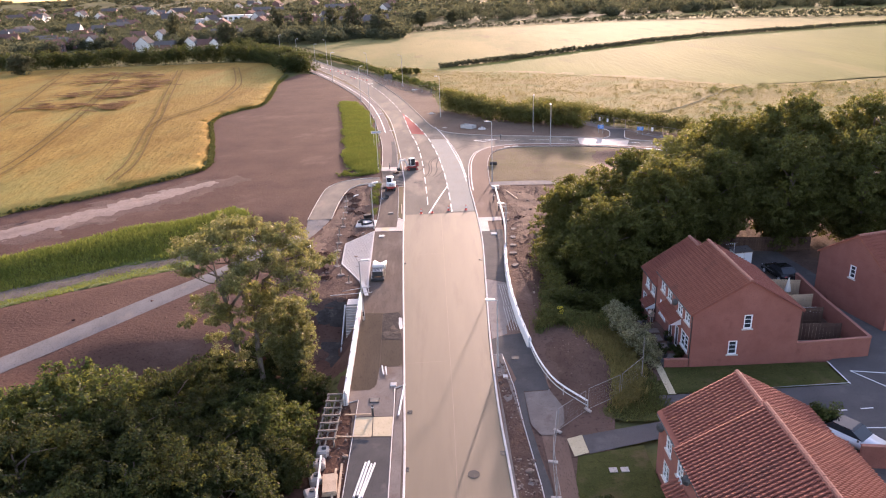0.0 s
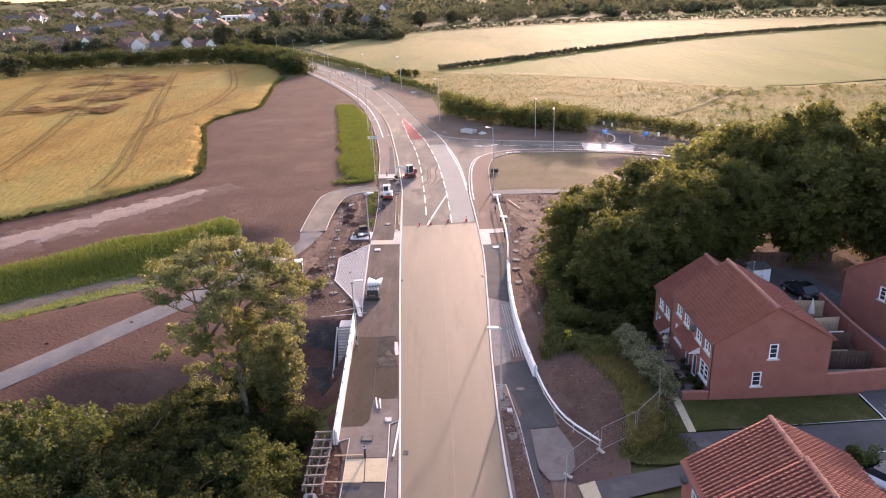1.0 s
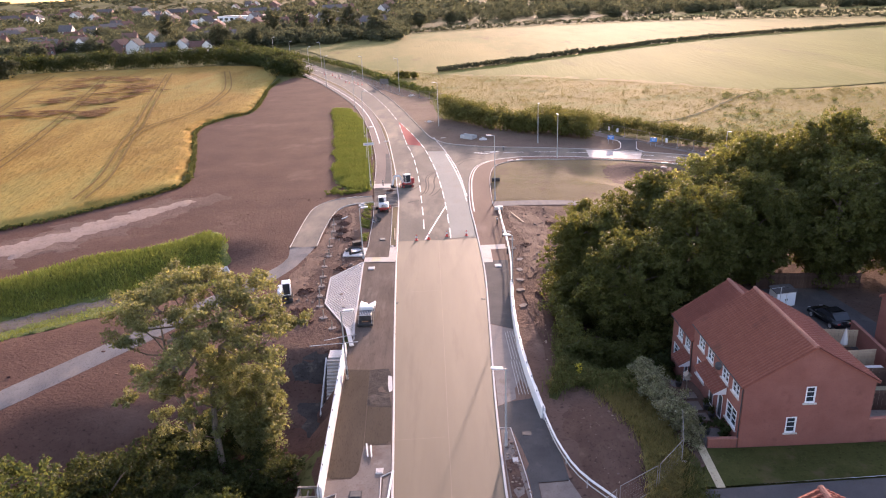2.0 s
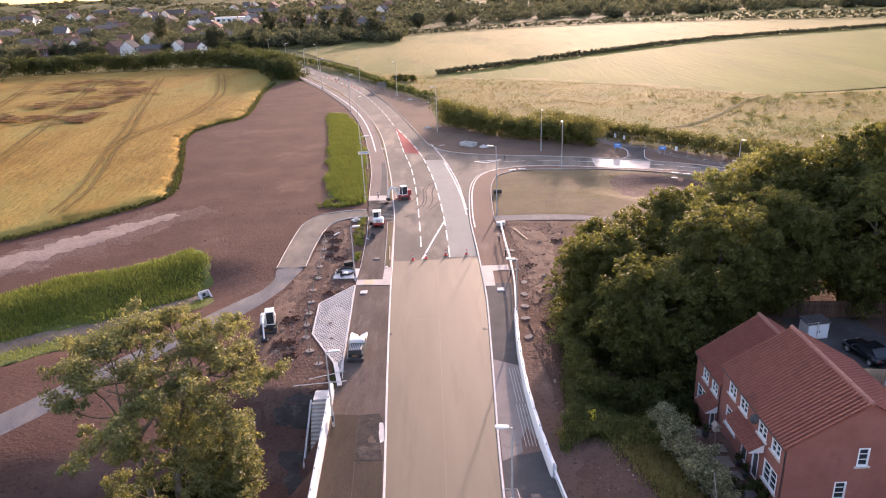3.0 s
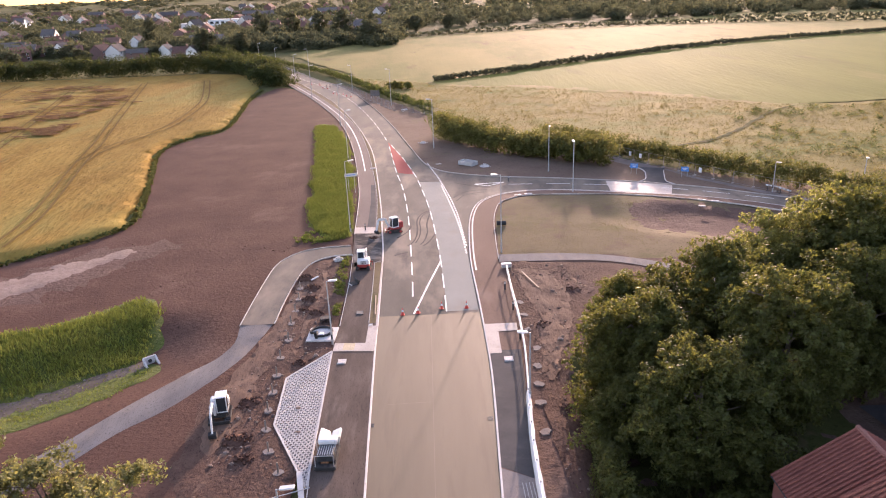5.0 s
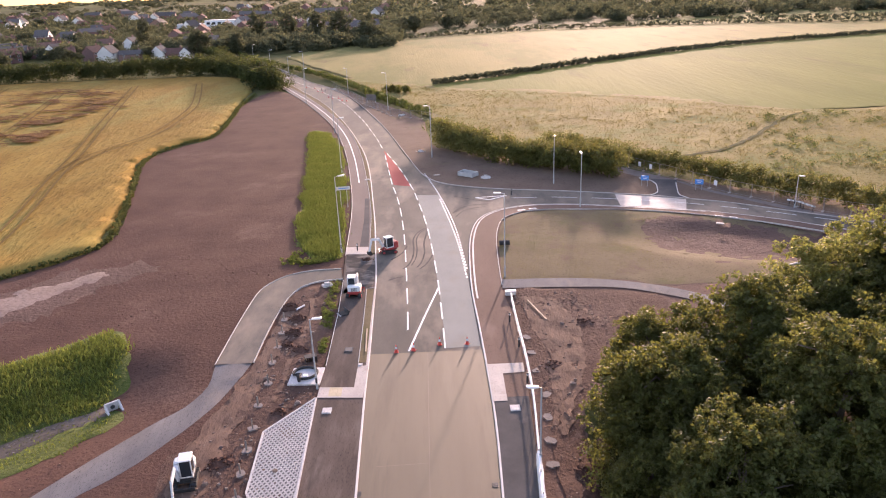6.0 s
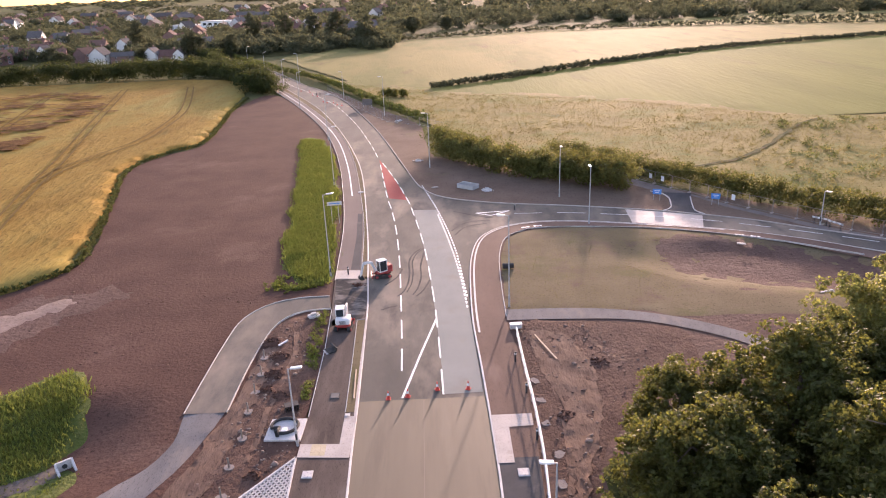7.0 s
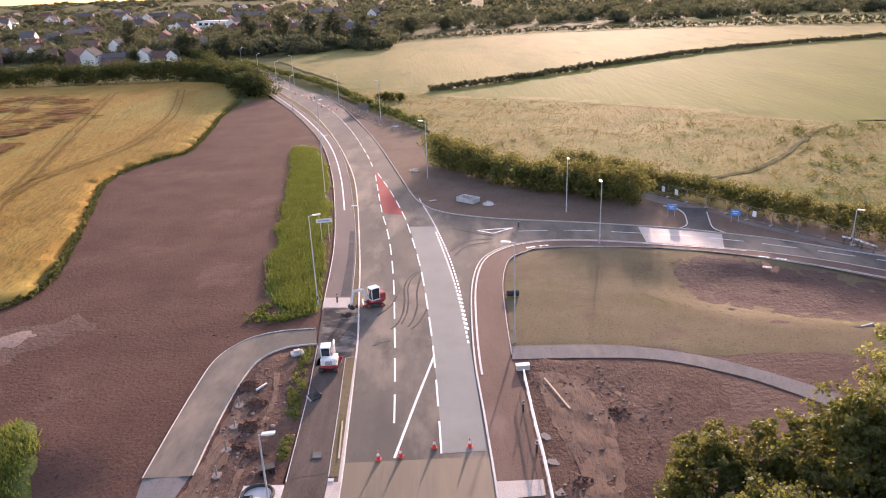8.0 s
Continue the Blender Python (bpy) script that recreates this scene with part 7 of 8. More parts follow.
def parapet(label, line, tall, thick):
    """A boarded parapet wrapped in white sheeting, with posts showing."""
    root = thing("bridge_parapet", label, "parapet")
    L = spline(line, 1.0)
    V, F = [], []
    for i, p in enumerate(L):
        a, b = L[max(0, i - 1)], L[min(len(L) - 1, i + 1)]
        t = (b - a).normalized()
        n = Vector((t.y, -t.x))
        w = 0.03 * math.sin(i * 2.3)
        for d, z in ((-thick / 2, -0.05), (-thick / 2 + w, tall - 0.12), (-thick * 0.2, tall + w), (thick * 0.3, tall - 0.02), (thick / 2 + w, tall * 0.7), (thick / 2, -0.05)):
            q = p + n * d
            V.append((q.x, q.y, z))
    for i in range(len(L) - 1):
        for j in range(5):
            F.append((i * 6 + j, (i + 1) * 6 + j, (i + 1) * 6 + j + 1, i * 6 + j + 1))
    F += [tuple(range(6)), tuple(range(len(V) - 6, len(V)))]
    link_mesh("sheeting", V, F, M_white, root, "wrinkled white protective sheeting")
    for i, p in enumerate(resample(L, max(2, int(len(L) / 2)))):
        bm = bmesh.new()
        box(bm, (0.08, 0.08, tall + 0.25), (p.x, p.y, tall / 2 + 0.02))
        part("post", bm, M_steel, root)
    return root


parapet("white-wrapped parapet above the streamside steps", [(-9.0, 69.5), (-8.75, 62), (-8.55, 55), (-8.4, 49.6)], 1.25, 0.34)
parapet("white-wrapped parapet beside the ducted footway", [(7.75, 82.5), (7.25, 76), (7.05, 69), (7.2, 63), (7.55, 57.8)], 1.2, 0.34)


def tube(bm, pts, r, n=7):
    """Adds one round bar swept along a line of points."""
    P, rings = [Vector(p) for p in pts], []
    for i, p in enumerate(P):
        d = (P[min(len(P) - 1, i + 1)] - P[max(0, i - 1)]).normalized()
        u = d.cross(Vector((0, 0, 1)))
        u = u.normalized() if u.length > 1e-4 else Vector((1, 0, 0))
        v = u.cross(d)
        rings.append([bm.verts.new(p + (u * math.cos(6.283 * k / n) + v * math.sin(6.283 * k / n)) * r) for k in range(n)])
    for A, B in zip(rings, rings[1:]):
        for k in range(n):
            bm.faces.new((A[k], A[(k + 1) % n], B[(k + 1) % n], B[k]))
    bm.faces.new(rings[0][::-1])
    bm.faces.new(rings[-1])
    return bm


def rail(label, line, tall, r=0.06, posts=2.0):
    root = thing("guard_rail", label, "railing")
    L = spline(line, 1.0)
    bm = bmesh.new()
    tube(bm, [(p.x, p.y, tall) for p in L], r)
    part("top_rail", bm, M_white, root, "white tubular top rail")
    bm = bmesh.new()
    tube(bm, [(p.x, p.y, tall * 0.5) for p in L], r * 0.5, 6)
    part("lower_rail", bm, M_steel, root)
    n = max(2, int(len(L) / posts))
    for p in resample(L, n):
        bm = bmesh.new()
        rod(bm, (p.x, p.y, -0.1), (p.x, p.y, tall), 0.035, n=6)
        part("post", bm, M_steel, root)
    return root


rail("white tubular guard rail along the footway edge", [(8.75, 109.6), (8.65, 103), (8.65, 97), (8.4, 90), (7.8, 82.8)], 1.05, 0.085)
rail("white tubular rail dropping to the site fence", [(7.6, 57.6), (8.0, 54), (8.9, 50.6), (10.8, 47.6)], 0.9, 0.08)

stairs = thing("concrete_stairs", "grey concrete steps going down beside the parapet", "stairs")
for i in range(16):
    bm = bmesh.new()
    box(bm, (1.25, 0.36, 0.17), (-9.95 + 0.025 * i, 68.6 - 0.31 * i, -0.09 - 0.165 * i), bevel=0.015)
    part("step", bm, M_conc, stairs)
bm = bmesh.new()
for x in (-10.68, -9.25):
    prism(bm, [(68.9, 0.1), (68.9, -0.6), (63.6, -3.3), (63.6, -2.5)], "x", x - 0.07, x + 0.07)
part("stringer", bm, M_concw, stairs)
bm = bmesh.new()
box(bm, (1.6, 1.4, 0.15), (-9.7, 69.6, 0.02))
part("landing", bm, M_concw, stairs)
sheet("dirt_apron", [(-13.6, 69.4), (-11.0, 70.2), (-10.75, 66.0), (-10.75, 61.0), (-12.3, 61.5), (-12.8, 64.5), (-13.6, 67)], 0.07, M_mud, 0.6, 0.4, 0.8, "bare dirt area at the foot of the steps", "paving")

# ---------- paving grid and slabs beside the footway ----------
poly = [Vector(p) for p in ((-9.35, 92.3), (-12.75, 87.7), (-12.4, 80.7), (-8.65, 73.0))]
grid = thing("grid_paving", "pale cellular grid paving edged in concrete", "paving")
bm = bmesh.new()
vs = [bm.verts.new((p.x, p.y, 0.1)) for p in poly]
bm.faces.new(vs)
part("bed", bm, M_gravel, grid)


def clip(o, d):
    lo, hi = -1e9, 1e9
    for i in range(4):
        a, b = poly[i], poly[(i + 1) % 4]
        e = b - a
        n = Vector((e.y, -e.x))
        if n.dot(sum(poly, Vector((0, 0))) / 4 - a) < 0:
            n = -n
        den, num = n.dot(d), n.dot(o - a)
        if abs(den) < 1e-9:
            if num < 0:
                return None
            continue
        t = -num / den
        if den > 0:
            lo = max(lo, t)
        else:
            hi = min(hi, t)
    return (o + d * lo, o + d * hi) if hi > lo + 0.1 else None


bars = bmesh.new()
for ang in (36, -36):
    d = Vector((math.sin(radians(ang)), math.cos(radians(ang))))
    n = Vector((d.y, -d.x))
    for k in range(-60, 61):
        got = clip(Vector((-10.8, 82.6)) + n * k * 0.3, d)
        if got:
            a, b = got
            c = (a + b) / 2
            box(bars, ((b - a).length, 0.11, 0.05), (c.x, c.y, 0.12), (0, 0, math.degrees(math.atan2(b.y - a.y, b.x - a.x))))
part("grid", bars, M_concw, grid)["kind"] = "stuff"
bm = bmesh.new()
for i in range(4):
    a, b = poly[i], poly[(i + 1) % 4]
    c = (a + b) / 2
    box(bm, ((b - a).length, 0.14, 0.16), (c.x, c.y, 0.1), (0, 0, math.degrees(math.atan2(b.y - a.y, b.x - a.x))))
part("edging", bm, M_concw, grid)

slab = thing("manhole_slab", "pale concrete slab with a black hose coiled on it", "slab", pose(-10.72, 95.8, 0.02, 0, 0, -2))
bm = bmesh.new()
box(bm, (2.8, 2.8, 0.2), (0, 0, 0.1), bevel=0.02)
part("slab", bm, M_concw, slab)
hose = thing("coiled_hose", "thick black ribbed pipe bent into a loop", "pipe", pose(-10.75, 96.0, 0.22))
bm = bmesh.new()
pts = [Vector((0.95 * math.cos(a) * 1.1 - 0.1, 1.0 * math.sin(a) + 0.1, 0.12)) for a in np.linspace(-1.9, 3.4, 26)] + [Vector((-0.45, -0.2, 0.2)), Vector((-0.5, -0.9, 0.25))]
tube(bm, pts, 0.12, 8)
part("pipe", bm, M_rubber, hose)
stub = thing("pipe_stub", "upright black pipe end beside a white block", "pipe", pose(-11.2, 94.9, 0.22))
bm = bmesh.new()
rod(bm, (0, 0, 0), (0, -0.25, 0.75), 0.14, n=10)
part("pipe", bm, M_rubber, stub)
bm = bmesh.new()
box(bm, (0.4, 0.5, 0.3), (0.45, 0.5, 0.15), bevel=0.03)
part("block", bm, M_upvc, stub)
crate = thing("drain_crate", "black plastic drainage crate", "crate", pose(-10.8, 98.8, 0.02, 0, 0, 20))
bm = bmesh.new()
for i in range(6):
    box(bm, (0.05, 0.7, 0.5), (-0.5 + 0.2 * i, 0, 0.25))
part("ribs", bm, M_rubber, crate)
bm = bmesh.new()
box(bm, (1.1, 0.72, 0.06), (0, 0, 0.5))
part("lid", bm, M_rubber, crate)


def fence_base(i):
    root = thing("post_footing", "timber fence post set in a round concrete footing", "post", group="post footings")
    r2 = np.random.default_rng(i)
    bm = bmesh.new()
    n = 12
    prism(bm, [(math.cos(6.283 * k / n) * 0.42 * r2.uniform(0.8, 1.15), math.sin(6.283 * k / n) * 0.36 * r2.uniform(0.8, 1.15)) for k in range(n)], "z", -0.15, 0.09)
    part("footing", bm, M_pad, root)
    bm = bmesh.new()
    box(bm, (0.11, 0.11, 0.95), (0, 0, 0.45), bevel=0.01)
    part("post", bm, M_grey, root)
    return root


bases = [fence_base(i) for i in range(3)]
where = [(-14.5, 104.5), (-14.4, 101.5), (-14.3, 98.6), (-13.9, 95.0), (-14.0, 91.5), (-13.7, 88.3), (-13.5, 85.5), (-13.3, 82.8), (-12.9, 80.1), (-12.1, 77.3), (-10.9, 74.8), (-14.9, 107.5), (9.4, 101.5), (9.5, 98.5), (9.5, 95.3), (9.7, 91.4), (9.3, 88.2), (9.0, 85.2), (8.7, 82.4), (8.5, 78.4)]
flat = thing("concrete_footing", "round pale concrete footing poured in the soil", "footing", group="poured footings")
bm = bmesh.new()
prism(bm, [(math.cos(6.283 * k / 11) * (0.5 + 0.08 * math.sin(k * 2.1)), math.sin(6.283 * k / 11) * (0.36 + 0.07 * math.sin(k * 3.3))) for k in range(11)], "z", -0.25, 0.05)
part("pad", bm, M_pad, flat)
first_flat = True
for i, (x, y) in enumerate(where):
    m = pose(x, y, hgt(x, y) + (0.02 if x > 0 else 0.06), 0, 0, 40 * i)
    if x > 0:
        if first_flat:
            flat.matrix_world, first_flat = m, False
        else:
            copy_thing(flat, m)
    elif i < 3:
        bases[i].matrix_world = m
    else:
        copy_thing(bases[i % 3], m)

bol = thing("bollard", "short black bollard with a pale band", "bollard", pose(-6.05, 47.9, 0.1), "bollards on the footways")
bm = bmesh.new()
rod(bm, (0, 0, 0), (0, 0, 1.0), 0.09, 0.08, 10)
part("post", bm, M_dark, bol)
bm = bmesh.new()
rod(bm, (0, 0, 0.75), (0, 0, 0.85), 0.095, n=10)
part("band", bm, M_upvc, bol)
for x, y in ((-9.15, 127.1), (8.35, 93.2), (8.4, 99.6), (8.1, 104.8), (13.2, 149.6), (-34.0, 279.5), (-35.2, 279.9)):
    copy_thing(bol, pose(x, y, 0.1))


def cover(x, y, sx, sy, material, label, a=0):
    root = thing("access_cover", label, "cover", pose(x, y, 0.1, 0, 0, a))
    bm = bmesh.new()
    box(bm, (sx, sy, 0.08), (0, 0, 0.02), bevel=0.01)
    part("frame", bm, material, root)
    bm = bmesh.new()
    box(bm, (sx * 0.8, sy * 0.8, 0.03), (0, 0, 0.07))
    part("lid", bm, M_dark if material is M_footdark else material, root)


cover(-8.2, 90.3, 0.75, 0.8, M_concw, "pale concrete access cover in the footway")
cover(6.9, 89.5, 0.8, 0.85, M_concw, "pale concrete access cover in the footway")
cover(-6.1, 50.05, 0.85, 0.7, M_footdark, "dark steel access cover in the footway")
cover(-4.66, 52.4, 0.52, 0.58, M_concw, "small concrete access cover by the kerb")
cover(-7.5, 100.4, 0.8, 0.9, M_footdark, "dark steel access cover in the footway")
cover(6.12, 56.0, 0.85, 0.55, M_footdark, "dark steel access cover in the footway")
cover(4.9, 53.0, 0.4, 0.5, M_concw, "small concrete chamber in the dirt strip")
cover(-6.15, 97.5, 0.4, 0.4, M_concw, "small pale cover on the crossing slab")
for x, y in ((-3.15, 48.3), (-3.2, 41.2), (3.75, 42.6), (-4.75, 80.2), (4.5, 80.5)):
    g = thing("gully_grate", "dark iron drain grate in the road edge", "drain", pose(x, y, 0.02))
    bm = bmesh.new()
    for i in range(6):
        box(bm, (0.4, 0.045, 0.03), (0, -0.2 + 0.08 * i, 0.01))
    part("grate", bm, M_dark, g)

# ducts, pipes, planks and blocks
ducts = thing("cable_ducts", "row of thin white ducts laid in the concrete", "ducts")
for k in range(4):
    bm = bmesh.new()
    x = 6.05 + 0.23 * k
    for y0, y1 in ((61.4, 67.0), (67.2, 72.6)):
        rod(bm, (x + 0.1 + 0.02 * k, y0, 0.12), (x, y1, 0.12), 0.022, n=6)
    part("duct", bm, M_concw, ducts)
for i, (x, y, a) in enumerate(((-6.35, 40.2, 8), (-6.15, 40.3, 8), (-5.95, 40.0, 9), (-5.75, 40.1, 10), (-6.1, 40.2, 8))):
    p = thing("plastic_pipe", "long white plastic pipe lying on the footway", "pipe", pose(x, y, 0.16 + (0.1 if i == 4 else 0), 0, 0, -a), "pile of pipes")
    bm = bmesh.new()
    rod(bm, (0, -1.8, 0), (0, 1.8, 0), 0.075, n=10)
    part("tube", bm, M_white, p)


def plank(label, a, b, w=0.16, t=0.05, material=M_timber, name="timber_plank"):
    a, b = Vector(a), Vector(b)
    d = b - a
    bm = bmesh.new()
    box(bm, (d.length, w, t), (0, 0, 0), bevel=0.008)
    bm.transform(Matrix.Translation((a + b) / 2) @ d.to_track_quat("X", "Z").to_matrix().to_4x4())
    return tagged(part(name, bm, material), label, "plank")


plank("pale board leaning along the kerb edge", (-3.72, 52.3, 0.2), (-4.02, 47.7, 0.18), 0.14, 0.06, M_white)
plank("loose timber plank on the rutted soil", (10.5, 109.6, 0.2), (11.8, 104.8, 0.2))
plank("timber board lying on the planted strip", (-6.1, 104.5, 0.2), (-5.85, 99.8, 0.2), 0.12, 0.05)
plank("timber laid across the footway end", (-8.3, 48.05, 0.2), (-6.2, 48.0, 0.2), 0.12, 0.06)
plank("timber laid across the footway end", (-8.6, 45.2, 0.2), (-6.0, 45.0, 0.2), 0.12, 0.06)
plank("pale plank beside the wet footway", (-8.15, 41.5, 0.15), (-8.0, 37.5, 0.15))
plank("pale plank beside the wet footway", (-7.8, 42.0, 0.15), (-7.6, 38.0, 0.15))
plank("steel trench sheet lying by the steps", (-9.35, 74.5, 0.3), (-8.5, 70.6, 0.3), 0.4, 0.06, M_steel, "trench_sheet")
plank("scaffold tube across the top of the steps", (-12.4, 70.4, 0.55), (-7.9, 70.9, 0.55), 0.06, 0.06, M_steel, "scaffold_tube")
plank("scaffold tube across the top of the steps", (-11.2, 71.5, 0.5), (-8.3, 72.6, 0.5), 0.06, 0.06, M_steel, "scaffold_tube")
plank("white plastic tube beside the concrete heads", (-9.3, 42.4, 0.6), (-8.9, 37.0, 0.6), 0.12, 0.12, M_white, "plastic_tube")
plank("short white tube on the spoil", (-14.0, 109.7, 0.2), (-13.3, 110.7, 0.2), 0.14, 0.14, M_white, "plastic_tube")
plank("two short white stakes standing on the footway", (-5.83, 55.5, 0.2), (-5.6, 53.95, 0.2), 0.1, 0.08, M_white)
plank("two short white stakes standing on the footway", (-5.5, 55.3, 0.2), (-5.33, 53.9, 0.2), 0.1, 0.08, M_white)
sheet_stack = thing("board_stack", "stack of pale plywood sheets by the parapet", "boards", pose(-8.35, 39.6, 0.05, 0, 0, 4))
for i in range(5):
    bm = bmesh.new()
    box(bm, (0.95, 1.9, 0.05), (0.04 * (i % 2), 0.03 * i, 0.05 + 0.06 * i), (0, 0, 3 * (i % 3)), bevel=0.005)
    part("sheet", bm, M_timber, sheet_stack)
form = thing("timber_formwork", "open timber formwork frame over the stream edge", "formwork")
for k, y in enumerate(np.linspace(44.2, 50.2, 7)):
    for x in (-9.75, -8.7):
        bm = bmesh.new()
        box(bm, (0.12, 0.12, 2.0), (x + 0.05 * (k - 3) * -0.4, float(y), -0.2))
        part("upright", bm, M_grey, form)
    bm = bmesh.new()
    box(bm, (1.45, 0.12, 0.12), (-9.2, float(y), 0.75))
    part("cross_rail", bm, M_grey, form)
for x in (-9.85, -9.3, -8.6):
    bm = bmesh.new()
    box(bm, (0.1, 6.6, 0.14), (x, 47.2, 0.6 if x != -9.3 else 0.2))
    part("long_rail", bm, M_grey, form)
for i, y in enumerate((43.4, 42.0, 40.4, 38.8, 37.2)):
    root = thing("concrete_pile_head", "grey concrete pile head with a dark bracket", "pile head", pose(-9.35 - 0.05 * i, y, -0.4), "row of pile heads")
    bm = bmesh.new()
    box(bm, (0.85, 0.95, 1.1), (0, 0, 0.3), (0, 0, 8 * i), bevel=0.12)
    part("head", bm, M_conc, root)
    bm = bmesh.new()
    box(bm, (0.3, 0.25, 0.12), (0.1, 0, 0.9), bevel=0.02)
    part("bracket", bm, M_dark, root)
blocks = thing("block_stack", "small stack of concrete blocks on soil", "blocks", pose(-11.5, 115.8, 0.05, 0, 0, 25))
for i, (x, y, z) in enumerate(((-0.3, 0, 0.12), (0.3, 0, 0.12), (-0.28, 0.42, 0.12), (0.3, 0.4, 0.12), (0.0, 0.2, 0.36))):
    bm = bmesh.new()
    box(bm, (0.56, 0.38, 0.23), (x, y, z), bevel=0.02)
    part("block", bm, M_concw, blocks)
wb = thing("terminal_box", "pale rectangular box at the guard rail's end", "box", pose(8.9, 111.4, 0.05, 0, 0, 5))
bm = bmesh.new()
box(bm, (1.15, 0.5, 0.45), (0, 0, 0.25), bevel=0.03)
part("case", bm, M_concw, wb)
bm = bmesh.new()
box(bm, (1.2, 0.55, 0.05), (0, 0, 0.5), bevel=0.01)
part("lid", bm, M_white, wb)


def heap(label, x, y, r, tall, material, seed, name="spoil_heap"):
    """An uneven heap of loose lumps."""
    r2 = np.random.default_rng(seed)
    bm = bmesh.new()
    n, rings = 18, 5
    prev = None
    for j in range(rings + 1):
        q = 1 - j / rings
        ring = []
        for k in range(n):
            a = 6.283 * k / n
            d = r * q * r2.uniform(0.8, 1.15) + 0.02
            ring.append(bm.verts.new((x + math.cos(a) * d, y + math.sin(a) * d * 0.8, hgt(x, y) - 0.05 + tall * (1 - q ** 1.6) * r2.uniform(0.8, 1.15))))
        if prev:
            for k in range(n):
                bm.faces.new((prev[k], prev[(k + 1) % n], ring[(k + 1) % n], ring[k]))
        prev = ring
    for i in range(int(26 * r)):
        a, d = r2.uniform(0, 6.28), r * r2.uniform(0.2, 1.25)
        s = r2.uniform(0.06, 0.2)
        q = max(0.0, 1 - d / r)
        box(bm, (s, s * 1.2, s), (x + math.cos(a) * d, y + math.sin(a) * d * 0.8, hgt(x, y) + tall * (1 - (1 - q) ** 1.6) * 0.9 + s * 0.2), tuple(r2.uniform(0, 90, 3)))
    return tagged(part(name, bm, material), label, "heap", kind="stuff")


for i, (x, y, r, t) in enumerate(((-14.6, 110.4, 1.3, 0.6), (-7.7, 123.7, 0.75, 0.35), (-13.6, 107.6, 1.1, 0.45), (-13.2, 104.6, 1.2, 0.5), (-13.5, 102.0, 0.8, 0.3), (-12.0, 90.5, 0.8, 0.3), (-15.2, 84.2, 1.3, 0.35), (-15.0, 79.0, 1.4, 0.35), (-12.3, 101.0, 0.9, 0.3), (-13.8, 76.5, 0.9, 0.3), (10.6, 82.0, 0.9, 0.3), (11.0, 96.0, 1.0, 0.25), (15.3, 104.2, 1.2, 0.2))):
    heap("heap of dark clods and rubble on the site", x, y, r, t, M_soil, 80 + i)
heap("small heap of sandbags on the verge", 10.0, 161.0, 0.9, 0.5, M_concw, 95, "sandbag_heap")
heap("rubble left at the base of a lamp", -1.6, 184.0, 0.8, 0.3, M_concw, 96, "rubble_heap")
heap("rubble left on the verge", -7, 228.0, 1.0, 0.3, M_concw, 97, "rubble_heap")

basket = thing("trench_box", "open steel trench box lying on the verge", "trench box", pose(7.0, 163.2, 0, 0, 0, -40))
for nm, sx, sy, x, y in (("side_panel", 3.2, 0.1, 0, -0.9), ("side_panel", 3.2, 0.1, 0, 0.9), ("end_panel", 0.1, 1.8, -1.6, 0), ("end_panel", 0.1, 1.8, 1.6, 0)):
    bm = bmesh.new()
    box(bm, (sx, sy, 0.7), (x, y, 0.35), bevel=0.02)
    part(nm, bm, M_steel, basket)
barrel = thing("cable_drum", "dark drum lying beside the footway", "drum", pose(9.8, 126.9, 0.05, 0, 0, 0))
bm = bmesh.new()
rod(bm, (-0.65, 0, 0.35), (0.65, 0, 0.35), 0.33, n=14)
part("barrel", bm, M_rubber, barrel)
for x, y, z, a, k in ((42.5, 117.0, -1.0, 20, 1.0), (-27.2, 94.0, -1.2, 40, 0.72)):
    o = thing("outfall_headwall", "pale concrete outfall headwall in the ditch", "headwall", pose(x, y, z, 0, 0, a))
    bm = bmesh.new()
    box(bm, (1.6 * k, 0.18, 1.1 * k), (0, 0, 0.45 * k), bevel=0.02)
    for s in (-1, 1):
        prism(bm, [(0, -0.1), (-1.3 * k, -0.1), (-1.3 * k, 0.1), (0, 1.0 * k)], "x", s * 0.8 * k - 0.08, s * 0.8 * k + 0.08)
    part("headwall", bm, M_concw, o)
    bm = bmesh.new()
    rod(bm, (0, -0.12, 0.4 * k), (0, 0.1, 0.4 * k), 0.26 * k, n=14)
    part("pipe_mouth", bm, M_dark, o)

# ---------- signs and site fencing ----------
for x, y, a in ((42.4, 147.9, -20), (34.9, 151.5, -20)):
    s = thing("road_sign", "blue rectangular road sign on short posts", "sign", pose(x, y, 0.05, 0, 0, a))
    bm = bmesh.new()
    box(bm, (1.25, 0.04, 0.8), (0, 0, 1.35), bevel=0.01)
    pl = part("plate", bm, M_blue, s)
    bm = bmesh.new()
    for z, w in ((1.5, 0.8), (1.25, 0.5)):
        box(bm, (w, 0.02, 0.09), (0, -0.03, z))
    part("legend_bar", bm, M_upvc, pl)
    for px in (-0.45, 0.45):
        bm = bmesh.new()
        rod(bm, (px, 0.03, 0), (px, 0.03, 1.7), 0.03)
        part("post", bm, M_steel, s)
s = thing("street_sign", "pale direction sign on two grey posts", "sign", pose(-13.0, 147.0, 0.05, 0, 0, 8))
bm = bmesh.new()
box(bm, (2.1, 0.05, 0.55), (0, 0, 3.0), bevel=0.01)
pl = part("plate", bm, M_rend, s)
bm = bmesh.new()
box(bm, (1.5, 0.02, 0.12), (0, -0.035, 3.0))
part("legend_bar", bm, M_blue, pl)
